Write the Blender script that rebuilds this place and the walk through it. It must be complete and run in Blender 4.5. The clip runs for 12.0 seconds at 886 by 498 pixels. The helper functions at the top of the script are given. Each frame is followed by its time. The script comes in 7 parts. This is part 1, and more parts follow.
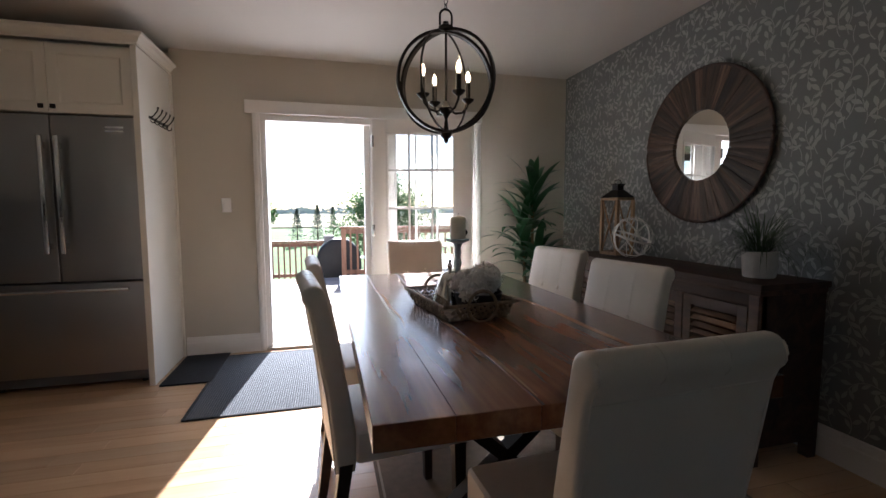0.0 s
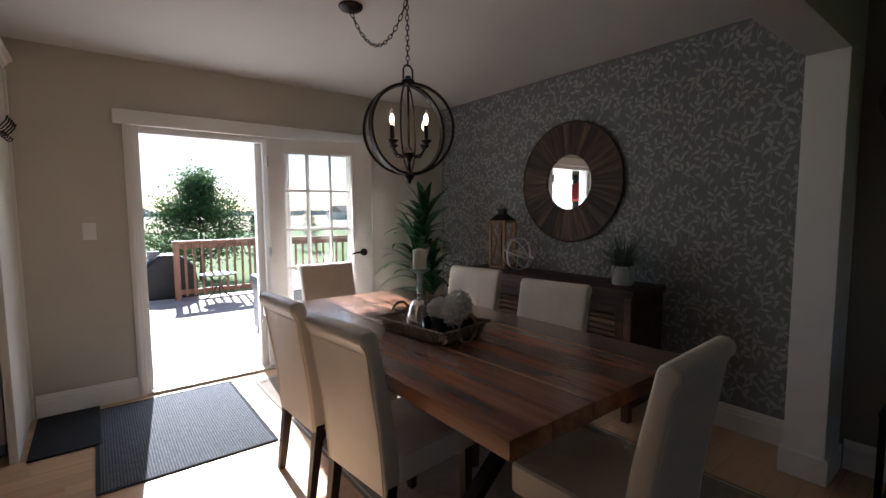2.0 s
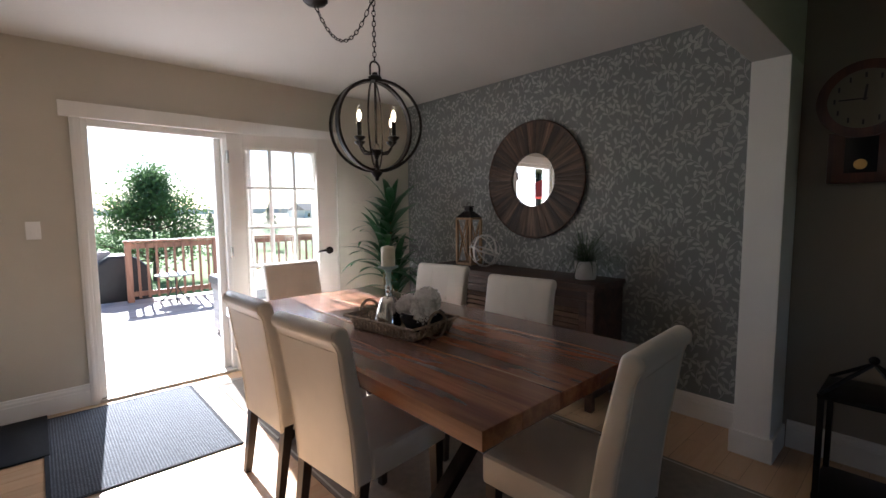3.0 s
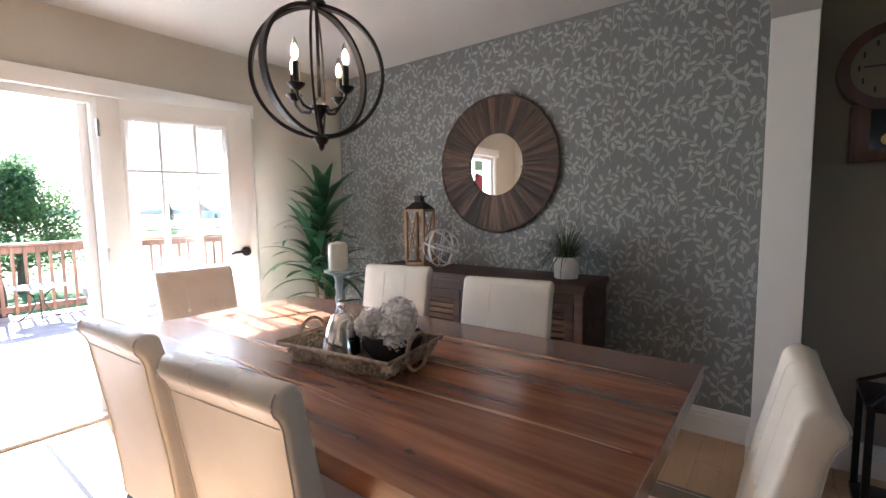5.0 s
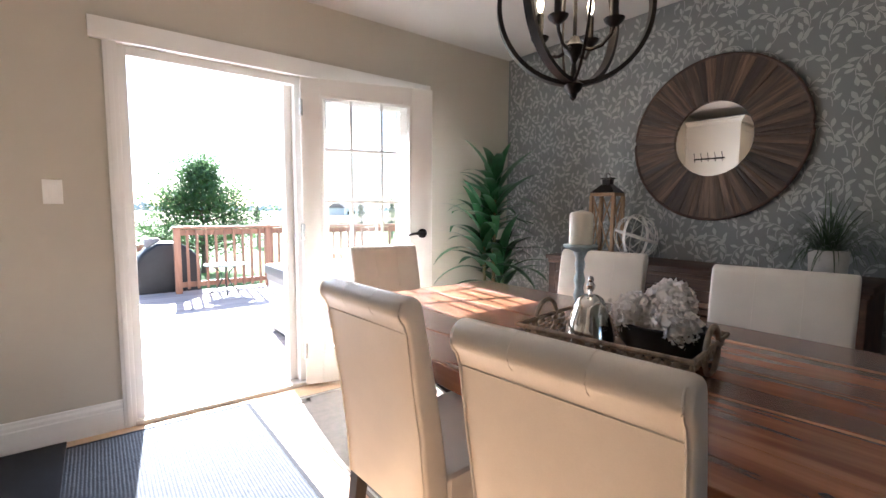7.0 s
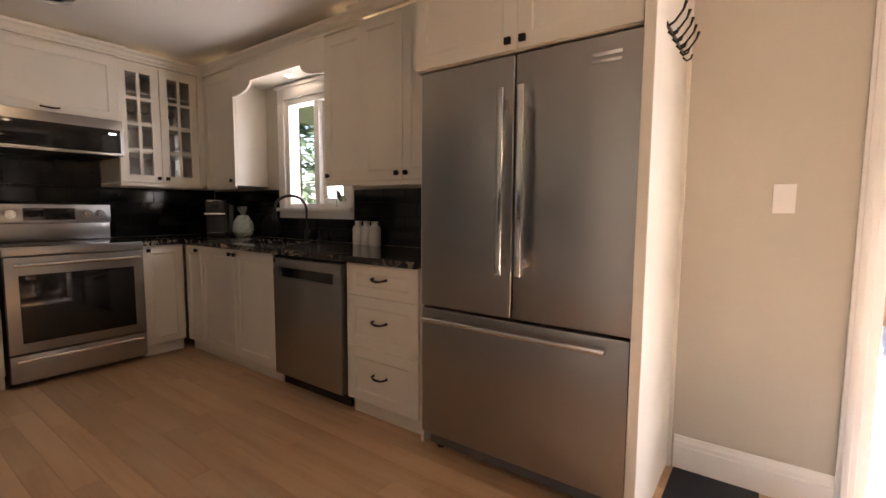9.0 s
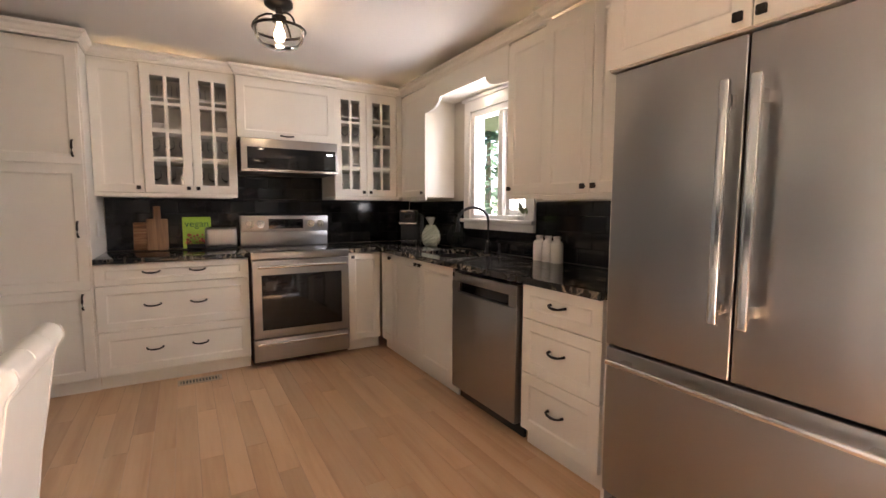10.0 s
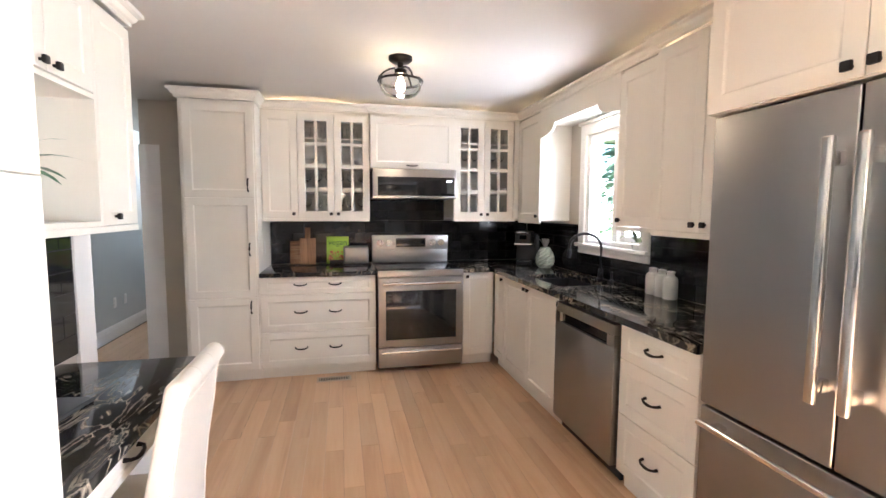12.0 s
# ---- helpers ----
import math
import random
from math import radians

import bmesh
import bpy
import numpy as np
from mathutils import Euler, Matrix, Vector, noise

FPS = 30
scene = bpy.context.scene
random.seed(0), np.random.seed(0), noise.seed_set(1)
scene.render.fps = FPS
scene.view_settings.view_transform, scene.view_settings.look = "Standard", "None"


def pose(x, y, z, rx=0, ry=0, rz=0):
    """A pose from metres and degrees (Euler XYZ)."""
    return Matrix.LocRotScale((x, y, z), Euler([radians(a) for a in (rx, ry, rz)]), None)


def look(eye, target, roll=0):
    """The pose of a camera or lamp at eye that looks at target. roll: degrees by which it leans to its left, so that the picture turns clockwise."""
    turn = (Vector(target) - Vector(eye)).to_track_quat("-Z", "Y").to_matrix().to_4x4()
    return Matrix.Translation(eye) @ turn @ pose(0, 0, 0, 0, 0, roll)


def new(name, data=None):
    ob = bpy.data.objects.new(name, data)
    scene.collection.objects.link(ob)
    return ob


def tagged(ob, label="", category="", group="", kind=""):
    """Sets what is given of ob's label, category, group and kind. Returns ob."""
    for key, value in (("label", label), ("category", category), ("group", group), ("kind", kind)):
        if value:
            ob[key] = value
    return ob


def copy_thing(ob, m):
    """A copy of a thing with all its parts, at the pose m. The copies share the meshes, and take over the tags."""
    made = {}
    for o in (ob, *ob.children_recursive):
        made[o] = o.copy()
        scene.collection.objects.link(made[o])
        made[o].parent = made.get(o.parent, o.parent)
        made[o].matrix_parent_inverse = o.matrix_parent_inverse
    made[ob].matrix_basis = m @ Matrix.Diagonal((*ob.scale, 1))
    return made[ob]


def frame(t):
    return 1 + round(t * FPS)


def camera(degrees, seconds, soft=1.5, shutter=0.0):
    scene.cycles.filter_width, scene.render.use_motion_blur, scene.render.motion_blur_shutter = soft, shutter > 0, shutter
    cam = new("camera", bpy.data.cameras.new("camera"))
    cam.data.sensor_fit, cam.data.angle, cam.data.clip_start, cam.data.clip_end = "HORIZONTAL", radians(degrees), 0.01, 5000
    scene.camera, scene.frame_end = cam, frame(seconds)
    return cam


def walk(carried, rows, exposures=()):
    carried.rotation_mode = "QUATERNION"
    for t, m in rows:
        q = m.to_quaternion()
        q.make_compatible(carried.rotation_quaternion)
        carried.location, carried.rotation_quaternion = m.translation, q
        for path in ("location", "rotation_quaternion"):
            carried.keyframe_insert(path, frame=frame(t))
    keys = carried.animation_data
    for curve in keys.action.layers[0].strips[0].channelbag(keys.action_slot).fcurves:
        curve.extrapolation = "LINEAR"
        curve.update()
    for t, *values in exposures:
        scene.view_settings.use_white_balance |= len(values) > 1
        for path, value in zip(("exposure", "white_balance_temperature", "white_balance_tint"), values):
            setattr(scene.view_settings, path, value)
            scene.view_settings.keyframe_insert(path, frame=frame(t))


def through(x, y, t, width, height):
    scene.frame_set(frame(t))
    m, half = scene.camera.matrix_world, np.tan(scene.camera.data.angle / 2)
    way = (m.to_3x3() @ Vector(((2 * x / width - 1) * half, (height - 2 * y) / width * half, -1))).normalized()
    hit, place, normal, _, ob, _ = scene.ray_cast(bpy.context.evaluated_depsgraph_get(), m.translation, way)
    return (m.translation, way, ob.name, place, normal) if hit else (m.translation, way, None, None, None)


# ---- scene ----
cam = camera(89.4, 12.0)
PATH = [
    (0, (-2.288, -4.016, 1.184), (-1.785, -2.088, 1.014), -0.2),
    (0.5, (-2.523, -3.97, 1.235), (-1.773, -2.124, 1.068), -0.2),
    (1, (-2.769, -3.892, 1.28), (-1.797, -2.152, 1.112), -0.2),
    (1.5, (-2.918, -3.873, 1.318), (-1.788, -2.232, 1.152), -0.4),
    (2, (-3.04, -3.926, 1.354), (-1.818, -2.351, 1.188), -0.4),
    (2.5, (-3.097, -3.964, 1.358), (-1.811, -2.441, 1.19), -0.5),
    (3, (-3.064, -3.925, 1.35), (-1.723, -2.452, 1.173), -0.5),
    (3.5, (-2.966, -3.789, 1.329), (-1.583, -2.355, 1.144), -0.5),
    (5.5, (-2.786, -3.21, 1.259), (-1.175, -2.039, 1.078), -0.5),
    (6, (-2.813, -3.098, 1.226), (-1.201, -1.928, 1.044), -0.2),
    (6.5, (-2.843, -2.954, 1.192), (-1.324, -1.666, 1.011), -0.0),
    (7, (-2.917, -2.838, 1.162), (-1.697, -1.263, 0.985), 0.3),
    (7.5, (-2.982, -2.712, 1.152), (-2.251, -0.86, 0.968), 0.3),
    (7.7, (-2.988, -2.652, 1.153), (-2.53, -0.714, 0.966), 0.5),
    (9.3, (-3.169, -2.179, 1.204), (-4.575, -0.767, 1.028), 0.3),
    (9.5, (-3.206, -2.143, 1.221), (-4.731, -0.861, 1.043), 0.3),
    (10, (-3.227, -2.077, 1.276), (-4.95, -1.077, 1.096), 0.2),
    (10.5, (-3.171, -2.001, 1.342), (-5.025, -1.272, 1.167), 0.2),
    (11, (-3.095, -1.95, 1.403), (-5.007, -1.39, 1.233), 0.2),
    (11.5, (-3.047, -1.943, 1.441), (-4.978, -1.451, 1.273), 0.3),
    (12, (-3.03, -1.943, 1.456), (-4.973, -1.499, 1.287), 0.3),
]
# seconds, stops, white balance
EXPO = [(0, 2.0, 5900, 14), (0.5, 1.75, 5900, 14), (1, 1.5, 5900, 14), (1.7, 1.5, 5900, 14), (2.5, 1.95, 5900, 14), (3.7, 2.6, 5900, 14), (5.3, 3.5, 5750, 14), (6.5, 3.55, 5750, 14), (7.0, 3.1, 5800, 14), (7.5, 2.5, 5850, 15),
        (9.3, 3.75, 7100, 22), (9.6, 3.8, 7000, 22), (10, 4.5, 6600, 20), (10.5, 4.9, 6200, 17), (12, 5.2, 5750, 14)]
walk(cam, [(t, look(e, g, r)) for t, e, g, r in PATH], EXPO)

# ---- daylight: sun beyond the patio door, about 35 degrees high ----
SUN_EL, SUN_AZ = 34.0, 6.7          # degrees above the horizon; degrees from +y towards +x
world = bpy.data.worlds.new("sky")
scene.world = world
world.use_nodes = True
wn = world.node_tree.nodes
sky = wn.new("ShaderNodeTexSky")
sky.sky_type, sky.sun_disc = "NISHITA", False
sky.sun_elevation, sky.sun_rotation = radians(SUN_EL), radians(SUN_AZ)
sky.air_density, sky.dust_density, sky.ozone_density = 1.0, 0.4, 2.0
world.node_tree.links.new(sky.outputs[0], wn["Background"].inputs[0])
wn["Background"].inputs[1].default_value = 0.055
sun = new("sun", bpy.data.lights.new("sun", "SUN"))
sun.data.energy, sun.data.angle, sun.data.color = 5.0, radians(0.55), (1.0, 0.965, 0.91)
ce = math.cos(radians(SUN_EL))
sun.matrix_world = look((0, 0, 10), Vector((0, 0, 10)) - Vector((ce * math.sin(radians(SUN_AZ)), ce * math.cos(radians(SUN_AZ)), math.sin(radians(SUN_EL)))))


def area_light(name, x, y, z, w, h, power, rx, rz, colour=(1, 1, 1)):
    ob = new(name, bpy.data.lights.new(name, "AREA"))
    ob.data.shape, ob.data.size, ob.data.size_y, ob.data.energy, ob.data.color = "RECTANGLE", w, h, power, colour
    ob.matrix_world = pose(x, y, z, rx, 0, rz)
    return ob


# sky light standing in for the openings
area_light("door_skylight", -2.36, 0.34, 1.05, 0.95, 1.9, 4.2, -90, 0, (0.93, 0.96, 1.0))
area_light("kitchen_window_skylight", -6.05, 0.2, 1.6, 0.7, 0.9, 1.5, -90, 0, (0.95, 0.97, 1.0))
# lamp for an unseen, assumed window behind the viewpoint
area_light("living_window_skylight", -2.25, -8.55, 1.5, 1.2, 1.1, 0.12, 90, 0, (0.97, 0.98, 1.0))
# added fill lamp for the hall, set in a made-up opening
area_light("hall_transom_skylight", -10.66, -4.03, 2.25, 0.62, 0.26, 0.9, -90, 90, (0.95, 0.98, 1.0))


# ---- materials ----
def nodes_of(name):
    m = bpy.data.materials.new(name)
    m.use_nodes = True
    return m, m.node_tree.nodes, m.node_tree.links, m.node_tree.nodes["Principled BSDF"]


def surface(name, colour, rough=0.5, metal=0.0, vary=0.12, scale=6.0, stretch=(1, 1, 1), bump=0.0, fine=120.0, spec=0.5, coat=0.0, per_object=0.0):
    """Two scales of noise on a base colour: broad variation and fine grain with a little relief."""
    m, n, l, b = nodes_of(name)
    co = n.new("ShaderNodeTexCoord")
    mp = n.new("ShaderNodeMapping")
    mp.inputs["Scale"].default_value = stretch
    l.new(co.outputs["Object"], mp.inputs[0])
    broad, grain = n.new("ShaderNodeTexNoise"), n.new("ShaderNodeTexNoise")
    broad.inputs["Scale"].default_value, broad.inputs["Detail"].default_value = scale, 5
    grain.inputs["Scale"].default_value, grain.inputs["Detail"].default_value = fine, 3
    l.new(mp.outputs[0], broad.inputs["Vector"]), l.new(mp.outputs[0], grain.inputs["Vector"])
    add = n.new("ShaderNodeMath")
    add.operation = "MULTIPLY_ADD"
    l.new(grain.outputs["Fac"], add.inputs[0])
    add.inputs[1].default_value = 0.4
    l.new(broad.outputs["Fac"], add.inputs[2])
    ramp = n.new("ShaderNodeValToRGB")
    e = ramp.color_ramp.elements
    e[0].position, e[1].position = 0.45, 0.95
    e[0].color = (*[c * (1 - vary) for c in colour], 1)
    e[1].color = (*[min(1, c * (1 + vary)) for c in colour], 1)
    l.new(add.outputs[0], ramp.inputs[0])
    out = ramp.outputs[0]
    if per_object:
        info, hsv = n.new("ShaderNodeObjectInfo"), n.new("ShaderNodeHueSaturation")
        mr = n.new("ShaderNodeMapRange")
        mr.inputs["To Min"].default_value, mr.inputs["To Max"].default_value = 1 - per_object, 1 + per_object
        l.new(info.outputs["Random"], mr.inputs["Value"])
        l.new(mr.outputs[0], hsv.inputs["Value"])
        l.new(out, hsv.inputs["Color"])
        out = hsv.outputs[0]
    l.new(out, b.inputs["Base Color"])
    rr = n.new("ShaderNodeMapRange")
    rr.inputs["To Min"].default_value, rr.inputs["To Max"].default_value = max(0.02, rough - 0.07), min(1, rough + 0.07)
    l.new(broad.outputs["Fac"], rr.inputs["Value"])
    l.new(rr.outputs[0], b.inputs["Roughness"])
    b.inputs["Metallic"].default_value = metal
    b.inputs["Specular IOR Level"].default_value = spec
    b.inputs["Coat Weight"].default_value = coat
    if bump:
        bp = n.new("ShaderNodeBump")
        bp.inputs["Strength"].default_value, bp.inputs["Distance"].default_value = bump, 0.004
        l.new(grain.outputs["Fac"], bp.inputs["Height"])
        l.new(bp.outputs[0], b.inputs["Normal"])
    return m


def wood(name, dark, mid, light, rough=0.35, along="y", scale=1.0, coat=0.0, per_object=0.15, knots=False):
    """Long grain along one axis, with growth bands, fine pores and, if asked, knots."""
    m, n, l, b = nodes_of(name)
    co, mp = n.new("ShaderNodeTexCoord"), n.new("ShaderNodeMapping")
    s = {"x": (1.0, 14, 14), "y": (14, 1.0, 14), "z": (14, 14, 1.0)}[along]
    mp.inputs["Scale"].default_value = [v * scale for v in s]
    l.new(co.outputs["Object"], mp.inputs[0])
    info = n.new("ShaderNodeObjectInfo")
    off = n.new("ShaderNodeVectorMath")
    off.operation = "MULTIPLY_ADD"
    comb = n.new("ShaderNodeCombineXYZ")
    for i in range(3):
        l.new(info.outputs["Random"], comb.inputs[i])
    off.inputs[1].default_value = (37, 53, 71)
    l.new(comb.outputs[0], off.inputs[0]), l.new(mp.outputs[0], off.inputs[2])
    band, pore, broad = n.new("ShaderNodeTexNoise"), n.new("ShaderNodeTexNoise"), n.new("ShaderNodeTexNoise")
    band.inputs["Scale"].default_value, band.inputs["Detail"].default_value, band.inputs["Distortion"].default_value = 0.9, 4, 1.2
    pore.inputs["Scale"].default_value, pore.inputs["Detail"].default_value = 9, 4
    broad.inputs["Scale"].default_value = 0.25
    for t in (band, pore, broad):
        l.new(off.outputs[0], t.inputs["Vector"])
    mix = n.new("ShaderNodeMath")
    mix.operation = "MULTIPLY_ADD"
    l.new(pore.outputs["Fac"], mix.inputs[0])
    mix.inputs[1].default_value = 0.35
    l.new(band.outputs["Fac"], mix.inputs[2])
    ramp = n.new("ShaderNodeValToRGB")
    e = ramp.color_ramp.elements
    e[0].position, e[1].position = 0.42, 0.95
    e[0].color, e[1].color = (*dark, 1), (*light, 1)
    c = e.new(0.66)
    c.color = (*mid, 1)
    l.new(mix.outputs[0], ramp.inputs[0])
    hsv, mr = n.new("ShaderNodeHueSaturation"), n.new("ShaderNodeMapRange")
    mr.inputs["To Min"].default_value, mr.inputs["To Max"].default_value = 1 - per_object, 1 + per_object
    l.new(info.outputs["Random"], mr.inputs["Value"])
    l.new(mr.outputs[0], hsv.inputs["Value"]), l.new(ramp.outputs[0], hsv.inputs["Color"])
    l.new(hsv.outputs[0], b.inputs["Base Color"])
    b.inputs["Roughness"].default_value = rough
    b.inputs["Coat Weight"].default_value = coat
    if coat > 0.3:
        b.inputs["Sheen Weight"].default_value, b.inputs["Sheen Roughness"].default_value = 0.09, 0.35
    b.inputs["Coat Roughness"].default_value = 0.18 if coat > 0.3 else 0.12
    bp = n.new("ShaderNodeBump")
    bp.inputs["Strength"].default_value, bp.inputs["Distance"].default_value = 0.12, 0.002
    l.new(pore.outputs["Fac"], bp.inputs["Height"])
    l.new(bp.outputs[0], b.inputs["Normal"])
    return m


def glass(name, colour=(1, 1, 1), rough=0.0, ior=1.45):
    m, n, l, b = nodes_of(name)
    b.inputs["Base Color"].default_value = (*colour, 1)
    b.inputs["Roughness"].default_value, b.inputs["IOR"].default_value = rough, ior
    b.inputs["Transmission Weight"].default_value = 1.0
    return m


def foliage(name, colour, vary=0.4, scale=1.2, through=0.45):
    """Leaves that let some of the sun through."""
    m = surface(name, colour, 0.55, vary=vary, scale=scale)
    n, l = m.node_tree.nodes, m.node_tree.links
    b = n["Principled BSDF"]
    t, mx = n.new("ShaderNodeBsdfTranslucent"), n.new("ShaderNodeMixShader")
    l.new(b.inputs["Base Color"].links[0].from_socket, t.inputs["Color"])
    mx.inputs[0].default_value = through
    l.new(b.outputs[0], mx.inputs[1]), l.new(t.outputs[0], mx.inputs[2])
    l.new(mx.outputs[0], n["Material Output"].inputs[0])
    return m


def glow(name, colour, power):
    m, n, l, b = nodes_of(name)
    b.inputs["Base Color"].default_value = (*colour, 1)
    b.inputs["Emission Color"].default_value = (*colour, 1)
    b.inputs["Emission Strength"].default_value = power
    return m


def stone(name):
    """Polished black granite with pale gold and grey veins."""
    m, n, l, b = nodes_of(name)
    co, mp = n.new("ShaderNodeTexCoord"), n.new("ShaderNodeMapping")
    mp.inputs["Rotation"].default_value = (0, 0, 0.5)
    mp.inputs["Scale"].default_value = (1.6, 4.5, 2)
    l.new(co.outputs["Object"], mp.inputs[0])
    v, w, g = n.new("ShaderNodeTexNoise"), n.new("ShaderNodeTexNoise"), n.new("ShaderNodeTexNoise")
    v.inputs["Scale"].default_value, v.inputs["Detail"].default_value, v.inputs["Distortion"].default_value = 2.2, 9, 2.5
    w.inputs["Scale"].default_value, w.inputs["Detail"].default_value = 1.3, 3
    g.inputs["Scale"].default_value, g.inputs["Detail"].default_value = 60, 4
    for t in (v, w, g):
        l.new(mp.outputs[0], t.inputs["Vector"])
    r1 = n.new("ShaderNodeValToRGB")
    e = r1.color_ramp.elements
    e[0].position, e[0].color = 0.47, (0.008, 0.008, 0.009, 1)
    e[1].position, e[1].color = 0.60, (0.012, 0.012, 0.012, 1)
    a = e.new(0.515)
    a.color = (0.46, 0.39, 0.30, 1)
    c = e.new(0.55)
    c.color = (0.02, 0.019, 0.018, 1)
    l.new(v.outputs["Fac"], r1.inputs[0])
    r2 = n.new("ShaderNodeValToRGB")
    r2.color_ramp.elements[0].position, r2.color_ramp.elements[1].position = 0.38, 0.54
    l.new(w.outputs["Fac"], r2.inputs[0])
    mx = n.new("ShaderNodeMix")
    mx.data_type = "RGBA"
    l.new(r2.outputs[0], mx.inputs[0])
    mx.inputs[6].default_value = (0.010, 0.010, 0.011, 1)
    l.new(r1.outputs[0], mx.inputs[7])
    l.new(mx.outputs[2], b.inputs["Base Color"])
    b.inputs["Roughness"].default_value = 0.08
    return m


WALL = surface("greige_wall_paint", (0.53, 0.487, 0.41), 0.75, vary=0.03, scale=2, bump=0.06, fine=220)
CEIL = surface("ceiling_paint", (0.60, 0.575, 0.535), 0.85, vary=0.025, scale=1.5, bump=0.15, fine=90)
GREYWALL = surface("pale_grey_wall_paint", (0.52, 0.54, 0.53), 0.75, vary=0.03, scale=2, bump=0.05, fine=220)
PAPER = surface("grey_blue_wallpaper", (0.200, 0.210, 0.206), 0.7, vary=0.05, scale=3, bump=0.05, fine=300)
PRINT = surface("wallpaper_leaf_print", (0.385, 0.392, 0.375), 0.65, vary=0.10, scale=5, bump=0.03, fine=300)
TRIM = surface("white_trim_paint", (0.82, 0.80, 0.765), 0.38, vary=0.02, scale=3, bump=0.02)
CAB = surface("cream_white_cabinet_paint", (0.74, 0.705, 0.63), 0.42, vary=0.025, scale=3, bump=0.02)
BLACKMETAL = surface("oil_rubbed_bronze", (0.022, 0.018, 0.016), 0.42, 0.7, vary=0.3, scale=18)
STEEL = surface("brushed_stainless_steel", (0.37, 0.355, 0.34), 0.30, 1.0, vary=0.03, scale=0.5, stretch=(1, 1, 0.05), fine=500)
STEELH = surface("polished_steel", (0.72, 0.71, 0.69), 0.16, 1.0, vary=0.04, scale=4)
DARKGLASS = surface("black_appliance_glass", (0.008, 0.008, 0.009), 0.06, vary=0.1)
BLACK = surface("black_plastic", (0.012, 0.012, 0.013), 0.38, vary=0.2, scale=12)
GRANITE = stone("black_granite")
TILE = surface("glossy_black_tile", (0.012, 0.012, 0.013), 0.07, vary=0.15, scale=7, per_object=0.25)
GROUT = surface("dark_grout", (0.045, 0.043, 0.041), 0.9, vary=0.15, scale=40)
LEATHER = surface("cream_leather", (0.66, 0.61, 0.53), 0.42, vary=0.05, scale=9, bump=0.10, fine=260)
LEGWOOD = wood("espresso_wood", (0.012, 0.008, 0.006), (0.022, 0.014, 0.010), (0.04, 0.025, 0.017), 0.4, "z")
TABLEWOOD = wood("acacia_wood", (0.050, 0.014, 0.005), (0.135, 0.043, 0.0145), (0.27, 0.105, 0.036), 0.24, "y", 0.4, 0.4, 0.28)
SIDEWOOD = wood("dark_reclaimed_wood", (0.024, 0.011, 0.007), (0.058, 0.026, 0.014), (0.11, 0.054, 0.030), 0.6, "y", 1.0, 0.0, 0.25)
FLOORWOOD = wood("maple_floor_wood", (0.47, 0.27, 0.145), (0.565, 0.355, 0.20), (0.62, 0.42, 0.255), 0.30, "x", 0.4, 0.2, 0.13)
DECKWOOD = wood("weathered_deck_wood", (0.33, 0.27, 0.24), (0.47, 0.40, 0.36), (0.58, 0.51, 0.46), 0.7, "x", 0.8, 0.0, 0.1)
RAILWOOD = wood("stained_cedar", (0.16, 0.075, 0.045), (0.27, 0.13, 0.08), (0.36, 0.19, 0.12), 0.55, "z", 0.8, 0.0, 0.1)
MATBLACK = surface("black_door_mat", (0.012, 0.013, 0.017), 0.95, vary=0.3, scale=20, bump=0.6, fine=260)
def weave(name, dark, light, pitch):
    """A waffle of raised loops in rows, with uneven yarn."""
    m, n, l, b = nodes_of(name)
    co = n.new("ShaderNodeTexCoord")
    waves = []
    for d in ("X", "Y"):
        w = n.new("ShaderNodeTexWave")
        w.bands_direction = d
        w.inputs["Scale"].default_value = 0.314 / pitch
        w.inputs["Distortion"].default_value, w.inputs["Detail"].default_value, w.inputs["Detail Scale"].default_value = 1.2, 2.0, 3.0
        l.new(co.outputs["Object"], w.inputs["Vector"])
        waves.append(w)
    mul, yarn, add = n.new("ShaderNodeMath"), n.new("ShaderNodeTexNoise"), n.new("ShaderNodeMath")
    mul.operation, add.operation = "MULTIPLY", "MULTIPLY_ADD"
    l.new(waves[0].outputs["Fac"], mul.inputs[0]), l.new(waves[1].outputs["Fac"], mul.inputs[1])
    yarn.inputs["Scale"].default_value, yarn.inputs["Detail"].default_value = 45, 4
    l.new(co.outputs["Object"], yarn.inputs["Vector"])
    l.new(yarn.outputs["Fac"], add.inputs[0]), l.new(mul.outputs[0], add.inputs[2])
    add.inputs[1].default_value = 0.6
    ramp = n.new("ShaderNodeValToRGB")
    e = ramp.color_ramp.elements
    e[0].position, e[1].position = 0.25, 1.1
    e[0].color, e[1].color = (*dark, 1), (*light, 1)
    l.new(add.outputs[0], ramp.inputs[0]), l.new(ramp.outputs[0], b.inputs["Base Color"])
    b.inputs["Roughness"].default_value = 0.95
    bp = n.new("ShaderNodeBump")
    bp.inputs["Strength"].default_value, bp.inputs["Distance"].default_value = 0.7, 0.004
    l.new(mul.outputs[0], bp.inputs["Height"]), l.new(bp.outputs[0], b.inputs["Normal"])
    return m


RUG = weave("dark_grey_woven_runner", (0.040, 0.046, 0.057), (0.15, 0.165, 0.19), 0.014)
CLEAR = glass("clear_glass")
MIRROR, _n, _l, _b = nodes_of("mirror_silver")
_b.inputs["Base Color"].default_value, _b.inputs["Metallic"].default_value, _b.inputs["Roughness"].default_value = (0.92, 0.92, 0.91, 1), 1.0, 0.0
WHITECER = surface("white_ceramic", (0.75, 0.73, 0.69), 0.25, vary=0.03, scale=8)


